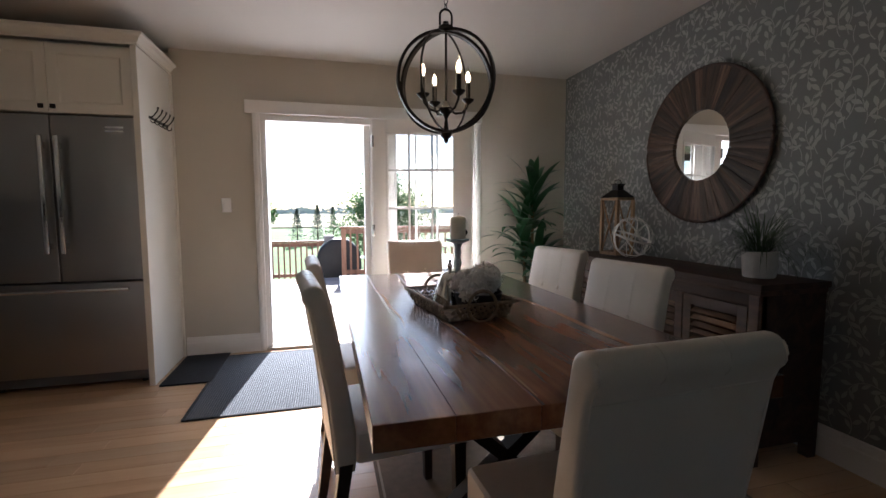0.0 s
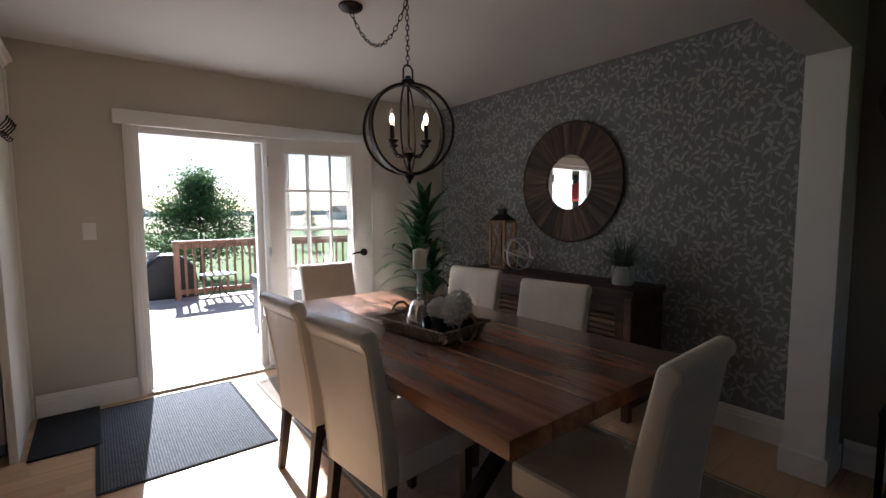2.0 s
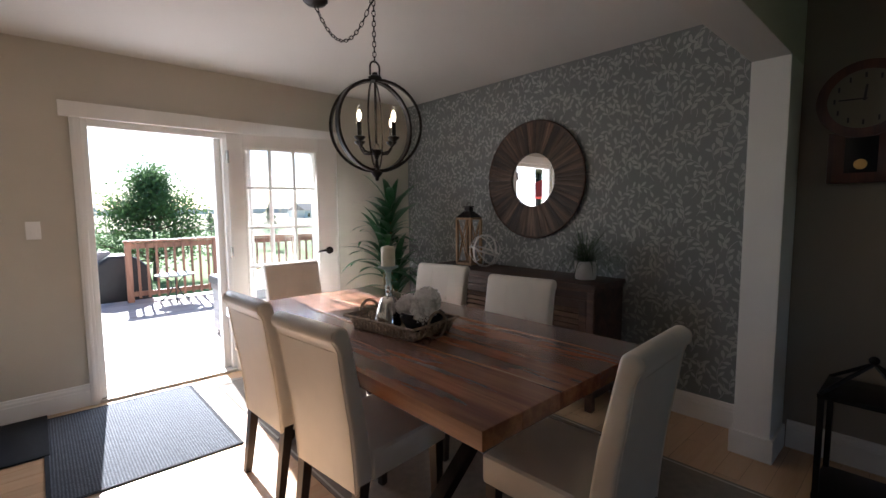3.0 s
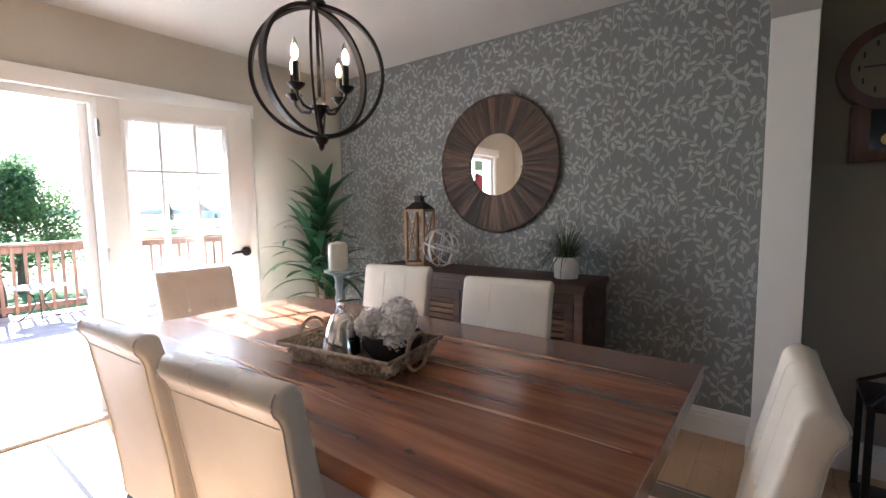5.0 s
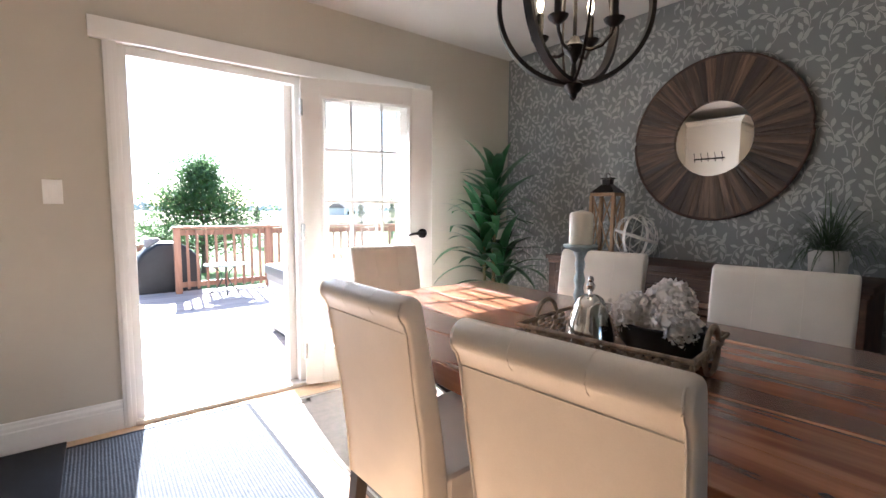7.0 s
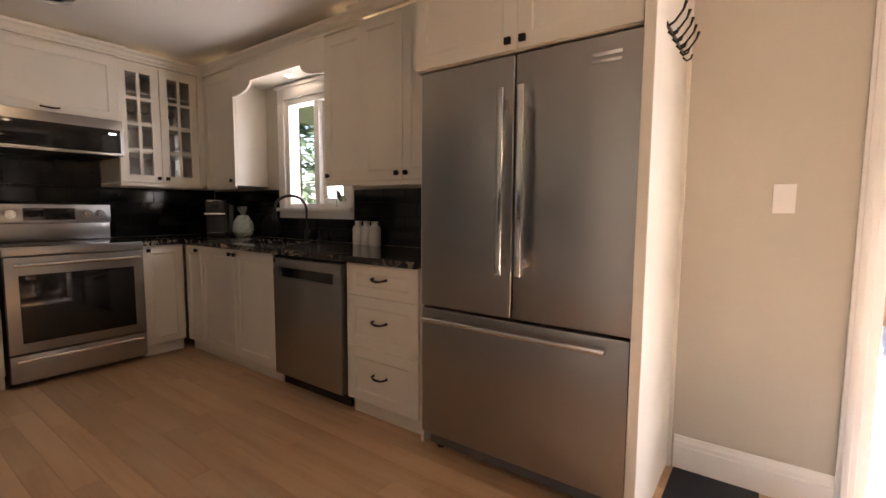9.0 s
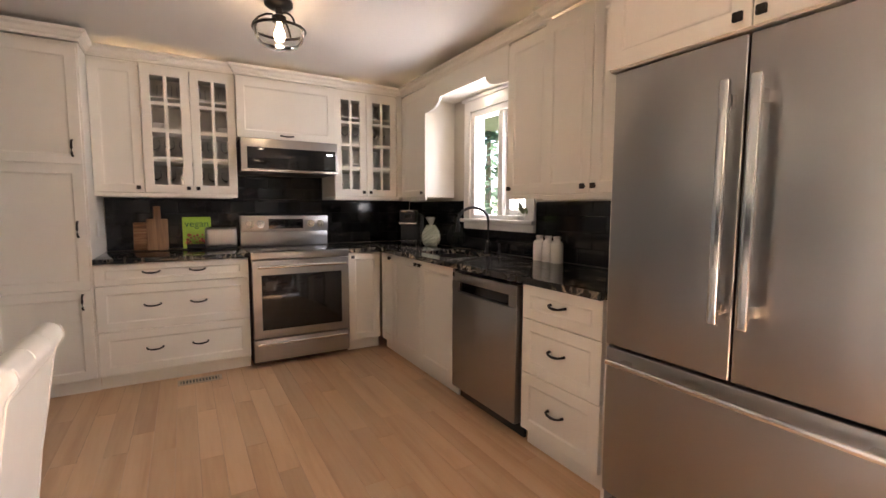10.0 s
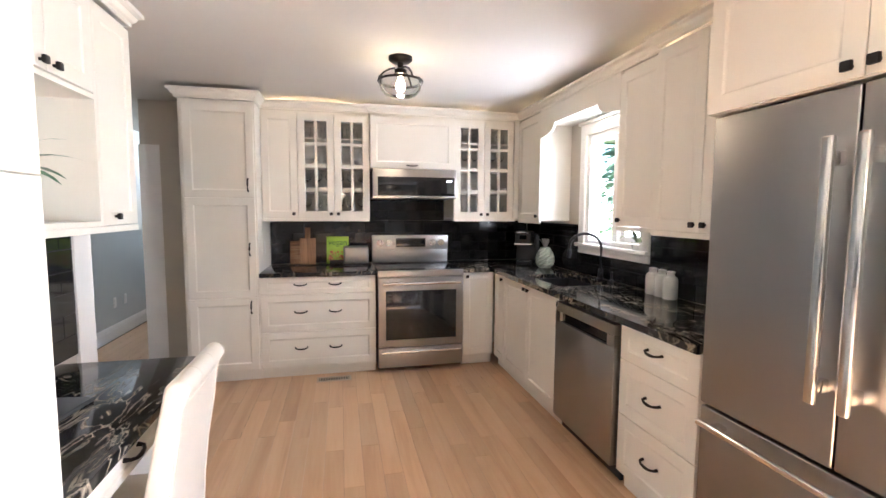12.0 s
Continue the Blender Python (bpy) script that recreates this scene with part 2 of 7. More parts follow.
# ---- mesh helpers ----
def box(bm, lo, hi, bevel=0.0, seg=2):
    c = [(a + b) / 2 for a, b in zip(lo, hi)]
    s = [abs(b - a) for a, b in zip(lo, hi)]
    g = bmesh.ops.create_cube(bm, size=1.0, matrix=Matrix.Translation(c) @ Matrix.Diagonal((*s, 1)))
    if bevel:
        es = {e for v in g["verts"] for e in v.link_edges}
        bmesh.ops.bevel(bm, geom=list(es), offset=min(bevel, min(s) * 0.45), segments=seg, profile=0.6, affect="EDGES")
    return bm


def rod(bm, a, b, r, r2=None, seg=12):
    a, b = Vector(a), Vector(b)
    d = b - a
    m = Matrix.Translation((a + b) / 2) @ d.to_track_quat("Z", "Y").to_matrix().to_4x4()
    bmesh.ops.create_cone(bm, cap_ends=True, segments=seg, radius1=r, radius2=r if r2 is None else r2, depth=d.length, matrix=m)
    return bm


def ball(bm, c, r, sx=1, sy=1, sz=1, u=16, v=10):
    bmesh.ops.create_uvsphere(bm, u_segments=u, v_segments=v, radius=r, matrix=Matrix.Translation(c) @ Matrix.Diagonal((sx, sy, sz, 1)))
    return bm


def tube(bm, pts, r, seg=8, closed=False):
    """A round tube along points."""
    pts = [Vector(p) for p in pts]
    k = len(pts)
    rings = []
    for i, p in enumerate(pts):
        a = pts[(i - 1) % k] if closed or i else pts[0]
        b = pts[(i + 1) % k] if closed or i < k - 1 else pts[-1]
        q = (b - a).to_track_quat("Z", "Y")
        rr = r[i] if isinstance(r, (list, tuple)) else r
        rings.append([bm.verts.new(p + q @ Vector((rr * math.cos(j * math.tau / seg), rr * math.sin(j * math.tau / seg), 0))) for j in range(seg)])
    for i in range(k if closed else k - 1):
        A, B = rings[i], rings[(i + 1) % k]
        best = 0
        if closed and i == k - 1:
            best = min(range(seg), key=lambda o: (A[0].co - B[o].co).length)
        for j in range(seg):
            bm.faces.new((A[j], A[(j + 1) % seg], B[(j + 1 + best) % seg], B[(j + best) % seg]))
    if not closed:
        bm.faces.new(rings[0][::-1]), bm.faces.new(rings[-1])
    return bm


def lathe(bm, profile, seg=32, c=(0, 0, 0)):
    """A turned shape from (radius, height) pairs, bottom to top."""
    rings = []
    for r, z in profile:
        if r < 1e-5:
            rings.append([bm.verts.new((c[0], c[1], c[2] + z))])
        else:
            rings.append([bm.verts.new((c[0] + r * math.cos(j * math.tau / seg), c[1] + r * math.sin(j * math.tau / seg), c[2] + z)) for j in range(seg)])
    for A, B in zip(rings, rings[1:]):
        for j in range(seg):
            q = [A[j % len(A)], A[(j + 1) % len(A)], B[(j + 1) % len(B)], B[j % len(B)]]
            f = list(dict.fromkeys(q))
            if len(f) > 2:
                bm.faces.new(f)
    return bm


def extrude_poly(bm, pts, depth, axis="y"):
    """A flat outline (two coordinates a point) given thickness along an axis, from 0 to depth."""
    def at(p, d):
        return {"x": (d, p[0], p[1]), "y": (p[0], d, p[1]), "z": (p[0], p[1], d)}[axis]
    A = [bm.verts.new(at(p, 0)) for p in pts]
    B = [bm.verts.new(at(p, depth)) for p in pts]
    bm.faces.new(A), bm.faces.new(B[::-1])
    for i in range(len(pts)):
        j = (i + 1) % len(pts)
        bm.faces.new((A[j], A[i], B[i], B[j]))
    bmesh.ops.recalc_face_normals(bm, faces=bm.faces[:])
    return bm


def finish(ob, smooth):
    if smooth:
        for p in ob.data.polygons:
            p.use_smooth = True
        ob.data.set_sharp_from_angle(angle=radians(35))
    return ob


def mesh(name, bm, material, smooth=True):
    me = bpy.data.meshes.new(name)
    bm.to_mesh(me)
    bm.free()
    me.materials.append(material)
    return finish(new(name, me), smooth)


def part(name, bm, material, parent, label="", smooth=True):
    ob = mesh(name, bm, material, smooth)
    ob.parent = parent
    return tagged(ob, label)


def thing(name, m, label, category, group=""):
    ob = new(name)
    ob.empty_display_size = 0.1
    ob.matrix_world = m
    return tagged(ob, label, category, group)


def solid(name, lo, hi, material, label="", category="", kind="structure", bevel=0.0):
    return tagged(mesh(name, box(bmesh.new(), lo, hi, bevel), material, False), label, category, "", kind)


def B(lo, hi, bevel=0.0, seg=2):
    return box(bmesh.new(), lo, hi, bevel, seg)


# ---- the shell ----
CEIL_Z = 2.45
XW, YK = -7.69, 0.09        # kitchen west wall and kitchen north wall (inner faces)
DOOR_L, DOOR_M, DOOR_R, DOOR_H = -2.80, -1.86, -0.93, 1.985


def wall(name, axis, at, thick, a, b, z0, z1, holes, material, label=""):
    """A wall along an axis from a to b, inner face at `at`, with openings (a, b, z0, z1) right through it."""
    bm = bmesh.new()
    ca = sorted({a, b, *[h[0] for h in holes], *[h[1] for h in holes]})
    cz = sorted({z0, z1, *[h[2] for h in holes], *[h[3] for h in holes]})
    for i in range(len(ca) - 1):
        run = []
        for j in range(len(cz) - 1):
            u, w = (ca[i] + ca[i + 1]) / 2, (cz[j] + cz[j + 1]) / 2
            if any(h[0] < u < h[1] and h[2] < w < h[3] for h in holes):
                continue
            if run and abs(run[-1][1] - cz[j]) < 1e-6:
                run[-1][1] = cz[j + 1]
            else:
                run.append([cz[j], cz[j + 1]])
        for p, q in run:
            if axis == "x":
                box(bm, (ca[i], min(at, at + thick), p), (ca[i + 1], max(at, at + thick), q))
            else:
                box(bm, (min(at, at + thick), ca[i], p), (max(at, at + thick), ca[i + 1], q))
    bmesh.ops.remove_doubles(bm, verts=bm.verts[:], dist=1e-5)
    return tagged(mesh(name, bm, material, False), label, "wall", "", "structure")


WIN = (-6.48, -5.72, 1.19, 2.09)
wall("wall_north", "x", 0.0, 0.18, -3.44, 0.16, -0.12, CEIL_Z, [(DOOR_L, DOOR_R, 0.0, DOOR_H)], WALL, "warm greige painted wall round the patio door")
wall("wall_north_kitchen", "x", YK, 0.09, XW - 0.15, -3.44, 0, CEIL_Z, [WIN], WALL, "warm greige painted kitchen wall with a window")
wall("wall_west", "y", XW, -0.15, -3.72, YK + 0.09, 0, CEIL_Z, [], WALL, "warm greige painted wall behind the range")
wall("wall_east", "y", 0.0, 0.16, -3.41, 0.0, 0, CEIL_Z, [], PAPER, "wall papered in grey blue with pale leafy vines")
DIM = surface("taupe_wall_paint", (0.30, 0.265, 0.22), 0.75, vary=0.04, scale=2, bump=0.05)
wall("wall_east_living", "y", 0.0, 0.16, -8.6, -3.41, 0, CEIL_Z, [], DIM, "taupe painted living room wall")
wall("wall_south", "x", -8.6, -0.15, -3.75, 0.16, 0, CEIL_Z, [(-2.9, -1.6, 0.9, 2.1)], DIM, "taupe painted living room wall with an unseen wide window")
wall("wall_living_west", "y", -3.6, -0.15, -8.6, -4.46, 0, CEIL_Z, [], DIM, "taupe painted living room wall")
wall("wall_hall", "x", -4.46, -0.12, -10.6, -3.75, 0, CEIL_Z, [], GREYWALL, "pale grey painted hall wall")
wall("wall_hall_north", "x", -3.72, 0.12, -10.6, XW - 0.15, 0, CEIL_Z, [], GREYWALL, "pale grey painted hall wall")
# the hole above the door is added to let fill light in
wall("wall_hall_end", "y", -10.6, -0.12, -4.58, -3.6, 0, CEIL_Z, [(-4.36, -3.70, 2.1, 2.4)], GREYWALL, "pale grey painted hall wall with an added opening for fill light")
wall("wall_desk", "x", -3.30, 0.11, -5.62, -3.62, 0, CEIL_Z, [], WALL, "painted partition behind the built-in desk")
solid("wall_stub", (-0.285, -3.41, 0), (-0.002, -3.24, 2.09), TRIM, "white cased end of the partition under the beam", "post", bevel=0.004)
solid("beam", (-3.62, -3.41, 2.09), (-0.002, -3.24, CEIL_Z - 0.002), CEIL, "painted ceiling beam between dining and living room", "beam", bevel=0.004)
tagged(mesh("ceiling", box(box(bmesh.new(), (-7.84, -8.75, CEIL_Z), (0.16, 0.18, CEIL_Z + 0.12)), (-10.72, -4.58, CEIL_Z), (-7.84, -3.6, CEIL_Z + 0.12)), CEIL, False), "off-white painted ceiling", "ceiling", "", "structure")
tagged(mesh("floor", box(box(bmesh.new(), (-7.84, -8.75, -0.14), (0.16, 0.0, -0.012)), (-10.72, -4.58, -0.14), (-7.84, -3.6, -0.012)), GROUT, False), "pale maple strip floor", "floor", "", "structure")
tagged(mesh("floor_edge", B((-7.84, 0.0, -0.14), (-3.44, 0.18, -0.012)), GROUT, False), "floor under the kitchen wall", "floor", "", "structure")

# baseboards: a tall board with a stepped, rounded cap
def baseboard(a, b, at, axis, side):
    """Along an axis at a wall face; side is the sign of the way into the room."""
    prof = [(0, 0), (0.016, 0), (0.016, 0.106), (0.012, 0.112), (0.012, 0.128), (0.007, 0.139), (0.006, 0.150), (0, 0.155)]
    bm = bmesh.new()
    extrude_poly(bm, [(side * p, q) for p, q in prof], b - a, "x")
    for v in bm.verts:
        x, y, z = v.co
        v.co = (a + x, at + y, z) if axis == "x" else (at + y, a + x, z)
    bmesh.ops.recalc_face_normals(bm, faces=bm.faces[:])
    return tagged(mesh("baseboard", bm, TRIM, False), "white moulded baseboard", "baseboard", "", "structure")


baseboard(-3.415, DOOR_L - 0.052, 0, "x", -1)
baseboard(DOOR_R + 0.052, -0.02, 0, "x", -1)
baseboard(-3.238, -0.018, 0, "y", -1)
baseboard(-8.58, -3.43, 0, "y", -1)
baseboard(-10.5, -5.45, -4.46, "x", 1)
bm = B((-0.301, -3.426, 0.0), (-0.285, -3.224, 0.13), 0.003)
box(bm, (-0.285, -3.24, 0), (-0.018, -3.224, 0.13), 0.003)
box(bm, (-0.285, -3.426, 0), (-0.018, -3.41, 0.13), 0.003)
tagged(mesh("baseboard", bm, TRIM, False), "white plinth round the partition end", "baseboard", "", "structure")

# patio door: cased frame with a mullion, a fixed right light and a leaf folded back over it
def door_leaf(w, h, name_parent, st=0.098, sr=0.098, tr=0.10, br=0.20):
    """A full-glass leaf with a 3 by 5 grille, hinge edge at x = 0, y = 0 is its middle."""
    t = 0.022
    bm = B((0, -t, 0), (st, t, h), 0.003)
    box(bm, (w - sr, -t, 0), (w, t, h), 0.003)
    box(bm, (st, -t, h - tr), (w - sr, t, h), 0.003)
    box(bm, (st, -t, 0), (w - sr, t, br), 0.003)
    part("leaf_frame", bm, TRIM, name_parent)
    bm = bmesh.new()
    for lo, hi in (((st, h - tr - 0.02), (w - sr, h - tr)), ((st, br), (w - sr, br + 0.02))):
        for s in (-1, 1):
            box(bm, (lo[0], s * t - 0.008 * (s < 0) , lo[1]), (hi[0], s * t + 0.008 * (s > 0), hi[1]), 0.002)
    for x in (st, w - sr - 0.02):
        for s in (-1, 1):
            box(bm, (x, s * t - 0.008 * (s < 0), br + 0.02), (x + 0.02, s * t + 0.008 * (s > 0), h - tr - 0.02), 0.002)
    part("glazing_bead", bm, TRIM, name_parent)
    gw, gh = w - st - sr, h - tr - br
    for i in (1, 2):
        x = st + gw * i / 3
        part("muntin", B((x - 0.009, -0.006, br), (x + 0.009, 0.006, h - tr), 0.002), TRIM, name_parent)
    for j in range(1, 5):
        z = br + gh * j / 5
        part("muntin", B((st, -0.007, z - 0.009), (w - sr, 0.007, z + 0.009), 0.002), TRIM, name_parent)
    p = part("pane", B((st, -0.0025, br), (w - sr, 0.0025, h - tr)), CLEAR, name_parent, "", False)
    p.visible_shadow = False


frame_ob = tagged(thing("door_1", Matrix.Identity(4), "white patio door frame with fixed right light", "door frame"), "", "", "", "structure")
bm = B((DOOR_L, 0.02, 0.0), (DOOR_L + 0.045, 0.15, DOOR_H), 0.003)
part("jamb", bm, TRIM, frame_ob)
part("jamb", B((DOOR_R - 0.045, 0.02, 0.0), (DOOR_R, 0.15, DOOR_H), 0.003), TRIM, frame_ob)
part("jamb_head", B((DOOR_L + 0.045, 0.02, DOOR_H - 0.048), (DOOR_R - 0.045, 0.15, DOOR_H), 0.003), TRIM, frame_ob)
part("mullion", B((DOOR_M - 0.035, 0.02, 0.022), (DOOR_M + 0.035, 0.15, DOOR_H - 0.048), 0.003), TRIM, frame_ob)
part("door_stop", B((DOOR_M - 0.085, 0.075, 0.022), (DOOR_M - 0.035, 0.15, DOOR_H - 0.048), 0.006, 3), TRIM, frame_ob)
part("strike_plate", B((DOOR_L + 0.045, 0.04, 0.94), (DOOR_L + 0.047, 0.065, 1.04)), STEELH, frame_ob, "steel strike plate")
part("sill", B((DOOR_L - 0.002, -0.02, -0.012), (DOOR_R, 0.24, 0.022), 0.004), surface("aluminium_sill", (0.55, 0.52, 0.48), 0.4, 0.7), frame_ob, "metal threshold")
for x0, x1 in ((DOOR_L - 0.052, DOOR_L + 0.006), (DOOR_R - 0.006, DOOR_R + 0.052)):
    bm = B((x0, -0.018, 0.0), (x1, 0.0, DOOR_H), 0.004)
    box(bm, (x0 + 0.014, -0.024, 0.0), (x1 - 0.02, -0.018, DOOR_H), 0.003)
    part("casing", bm, TRIM, frame_ob)
bm = B((DOOR_L - 0.105, -0.030, DOOR_H), (DOOR_R + 0.062, 0.0, DOOR_H + 0.102), 0.004)
part("head_casing", bm, TRIM, frame_ob)
fixed = thing("window_1", pose(DOOR_M + 0.035, 0.1, 0.022), "fixed full-height glazed panel with white grille", "window")
tagged(fixed, "", "", "", "structure")
door_leaf(DOOR_R - 0.045 - DOOR_M - 0.035, DOOR_H - 0.072, fixed, 0.15, 0.09, 0.035, 0.16)
leaf = thing("patio_door", pose(DOOR_M - 0.015, -0.034, 0.015, 0, 0, -17), "white glazed patio door leaf swung open on its hinges", "door")
door_leaf(0.865, 1.955, leaf, 0.112, 0.15, 0.10, 0.20)
for z in (0.18, 0.95, 1.72):
    part("hinge", rod(B((-0.012, -0.03, z), (0.012, -0.022, z + 0.1), 0.002), (0, -0.034, z), (0, -0.034, z + 0.1), 0.007), STEELH, leaf, "steel hinge")
bm = rod(bmesh.new(), (0.79, -0.022, 0.98), (0.79, -0.034, 0.98), 0.032, seg=24)
rod(bm, (0.79, -0.034, 0.98), (0.79, -0.065, 0.98), 0.011)
tube(bm, [(0.79, -0.062, 0.98), (0.75, -0.066, 0.982), (0.71, -0.066, 0.978), (0.678, -0.062, 0.968)], [0.011, 0.010, 0.009, 0.007])
part("door_handle", bm, BLACKMETAL, leaf, "dark bronze lever handle")

# printed vines on the wallpaper: curving sprays set with plump pointed leaves
def vines():
    bm = bmesh.new()
    rnd = random.Random(5)
    kept = {}
    Y0, Y1, Z0, Z1 = -3.235, -0.008, 0.160, CEIL_Z - 0.006

    def inside(y, z, m=0.004):
        return Y0 + m < y < Y1 - m and Z0 + m < z < Z1 - m

    def crowded(y, z, gap):
        i, j = math.floor(y / 0.05), math.floor(z / 0.05)
        return any((y - a) ** 2 + (z - b) ** 2 < gap * gap for u in (-2, -1, 0, 1, 2) for v in (-2, -1, 0, 1, 2) for a, b in kept.get((i + u, j + v), ()))

    def leaf_at(y, z, ang, size, gap=0.0265):
        c, s = math.cos(ang), math.sin(ang)
        my, mz = y + size * 0.62 * c, z + size * 0.62 * s
        if crowded(my, mz, gap) or not inside(y + size * c, z + size * s) or not inside(y, z):
            return False
        kept.setdefault((math.floor(my / 0.05), math.floor(mz / 0.05)), []).append((my, mz))
        bend = rnd.uniform(-0.12, 0.12)
        w = rnd.uniform(0.85, 1.15)
        pts = [(0, 0), (0.14, 0.030), (0.34, 0.125), (0.56, 0.185), (0.76, 0.150), (0.91, 0.070), (1.0, 0), (0.91, -0.070), (0.76, -0.150), (0.56, -0.185), (0.34, -0.125), (0.14, -0.030)]
        dx = -rnd.uniform(0.0008, 0.0028)
        pts = [(p, q * w + bend * p * p) for p, q in pts]
        bm.faces.new([bm.verts.new((dx, y + size * (p * c - q * s), z + size * (p * s + q * c))) for p, q in pts])
        return True

    def stem(p, q, w):
        d = Vector((q[0] - p[0], q[1] - p[1]))
        n = Vector((-d.y, d.x)).normalized() * w
        bm.faces.new([bm.verts.new((-0.0006, a[0] + k * n.x, a[1] + k * n.y)) for a, k in ((p, 1), (p, -1), (q, -1), (q, 1))])

    def spray(y, z, ang, curl, steps, size):
        """A curling twig with leaves in turn on both sides and one at its tip."""
        step = 0.0125
        side = rnd.choice((-1, 1))
        line = [(y, z, ang)]
        for n in range(steps):
            ang += curl * (1 + 0.5 * n / steps)
            ny, nz = y + step * math.cos(ang), z + step * math.sin(ang)
            if not inside(ny, nz) or (n > 3 and twig_near(ny, nz, line)):
                break
            y, z = ny, nz
            line.append((y, z, ang))
        if len(line) < 5:
            return
        for (a, b, _), (c, d, _) in zip(line, line[1:]):
            stem((a, b), (c, d), 0.0019)
        for n, (a, b, g) in enumerate(line):
            twigs.setdefault((math.floor(a / 0.05), math.floor(b / 0.05)), []).append((a, b))
            if n % 2 == 0 and n > 1:
                side = -side
                leaf_at(a, b, g + side * rnd.uniform(0.65, 1.0), size * rnd.uniform(0.88, 1.1))
        leaf_at(*line[-1], size)

    twigs = {}

    def twig_near(y, z, own, gap=0.024):
        mine = {(a, b) for a, b, _ in own}
        i, j = math.floor(y / 0.05), math.floor(z / 0.05)
        return any((a, b) not in mine and (y - a) ** 2 + (z - b) ** 2 < gap * gap for u in (-1, 0, 1) for v in (-1, 0, 1) for a, b in twigs.get((i + u, j + v), ()))

    for gap, lo, hi, tries in ((0.080, 26, 40, 2500), (0.052, 12, 22, 5000), (0.040, 5, 9, 8000), (0.034, 4, 6, 9000)):
        for k in range(tries):
            y, z = rnd.uniform(Y0, Y1), rnd.uniform(Z0, Z1)
            if crowded(y, z, gap) or twig_near(y, z, [], gap * 0.8):
                continue
            lean = rnd.choice((-1, 1))
            spray(y, z, math.pi / 2 + lean * rnd.uniform(0.1, 0.9), -lean * rnd.uniform(0.06, 0.13), rnd.randint(lo, hi), rnd.uniform(0.050, 0.058))
    return bm


ob = tagged(mesh("wallpaper_print", vines(), PRINT, False), "pale leafy vine print", "", "", "stuff")
ob.parent = bpy.data.objects["wall_east"]


# ---- kitchen joinery ----
def shaker(bm, x0, z0, x1, z1, rail=0.062, y=0.0, t=0.02, panel=True):
    """One moulded front: an eased outer edge, a flat frame, a sloped bead and a recessed panel; y is its outer face."""
    g = 0.0018
    x0, x1, z0, z1 = x0 + g, x1 - g, z0 + g, z1 - g
    r = min(rail, (z1 - z0) * 0.3)
    steps = [(0.0, 0.0, t), (0.0, 0.0, 0.002), (0.002, 0.002, 0.0), (rail - 0.004, r - 0.004, 0.0), (rail, r, 0.002)]
    steps += [(rail + 0.003, r + 0.003, 0.005), (rail + 0.010, r + 0.010, 0.0065)] if panel else [(rail, r, t)]
    rings = []
    for a, c, d in steps:
        rings.append([bm.verts.new((u, y + d, w)) for u, w in ((x0 + a, z0 + c), (x1 - a, z0 + c), (x1 - a, z1 - c), (x0 + a, z1 - c))])
    for A, C in zip(rings, rings[1:]):
        for k in range(4):
            bm.faces.new((A[k], A[(k + 1) % 4], C[(k + 1) % 4], C[k]))
    if panel:
        bm.faces.new(rings[-1])
        bm.faces.new(rings[0][::-1])
    else:
        for k in range(4):
            bm.faces.new((rings[-1][k], rings[-1][(k + 1) % 4], rings[0][(k + 1) % 4], rings[0][k]))
    return bm


def pull_mesh(vertical=False, length=0.10):
    """An arched bar pull with flared feet."""
    bm = bmesh.new()
    h = length / 2
    pts = [(-h, 0, 0.004), (-h * 0.93, -0.020, 0.002), (-h * 0.55, -0.029, -0.003), (0, -0.031, -0.005), (h * 0.55, -0.029, -0.003), (h * 0.93, -0.020, 0.002), (h, 0, 0.004)]
    if vertical:
        pts = [(0, p[1], p[0]) for p in pts]
    tube(bm, pts, [0.008, 0.006, 0.006, 0.0075, 0.006, 0.006, 0.008], 8)
    return bm


def knob_mesh():
    bm = rod(bmesh.new(), (0, 0, 0), (0, -0.014, 0), 0.006)
    box(bm, (-0.014, -0.027, -0.014), (0.014, -0.013, 0.014), 0.004)
    return bm


def put(name, bm, material, parent, at, label=""):
    ob = part(name, bm, material, parent, label)
    ob.location = at
    return ob


GLASSWARE = glass("glassware", (0.98, 0.99, 0.99), 0.0, 1.12)
PANE = glass("cabinet_pane")


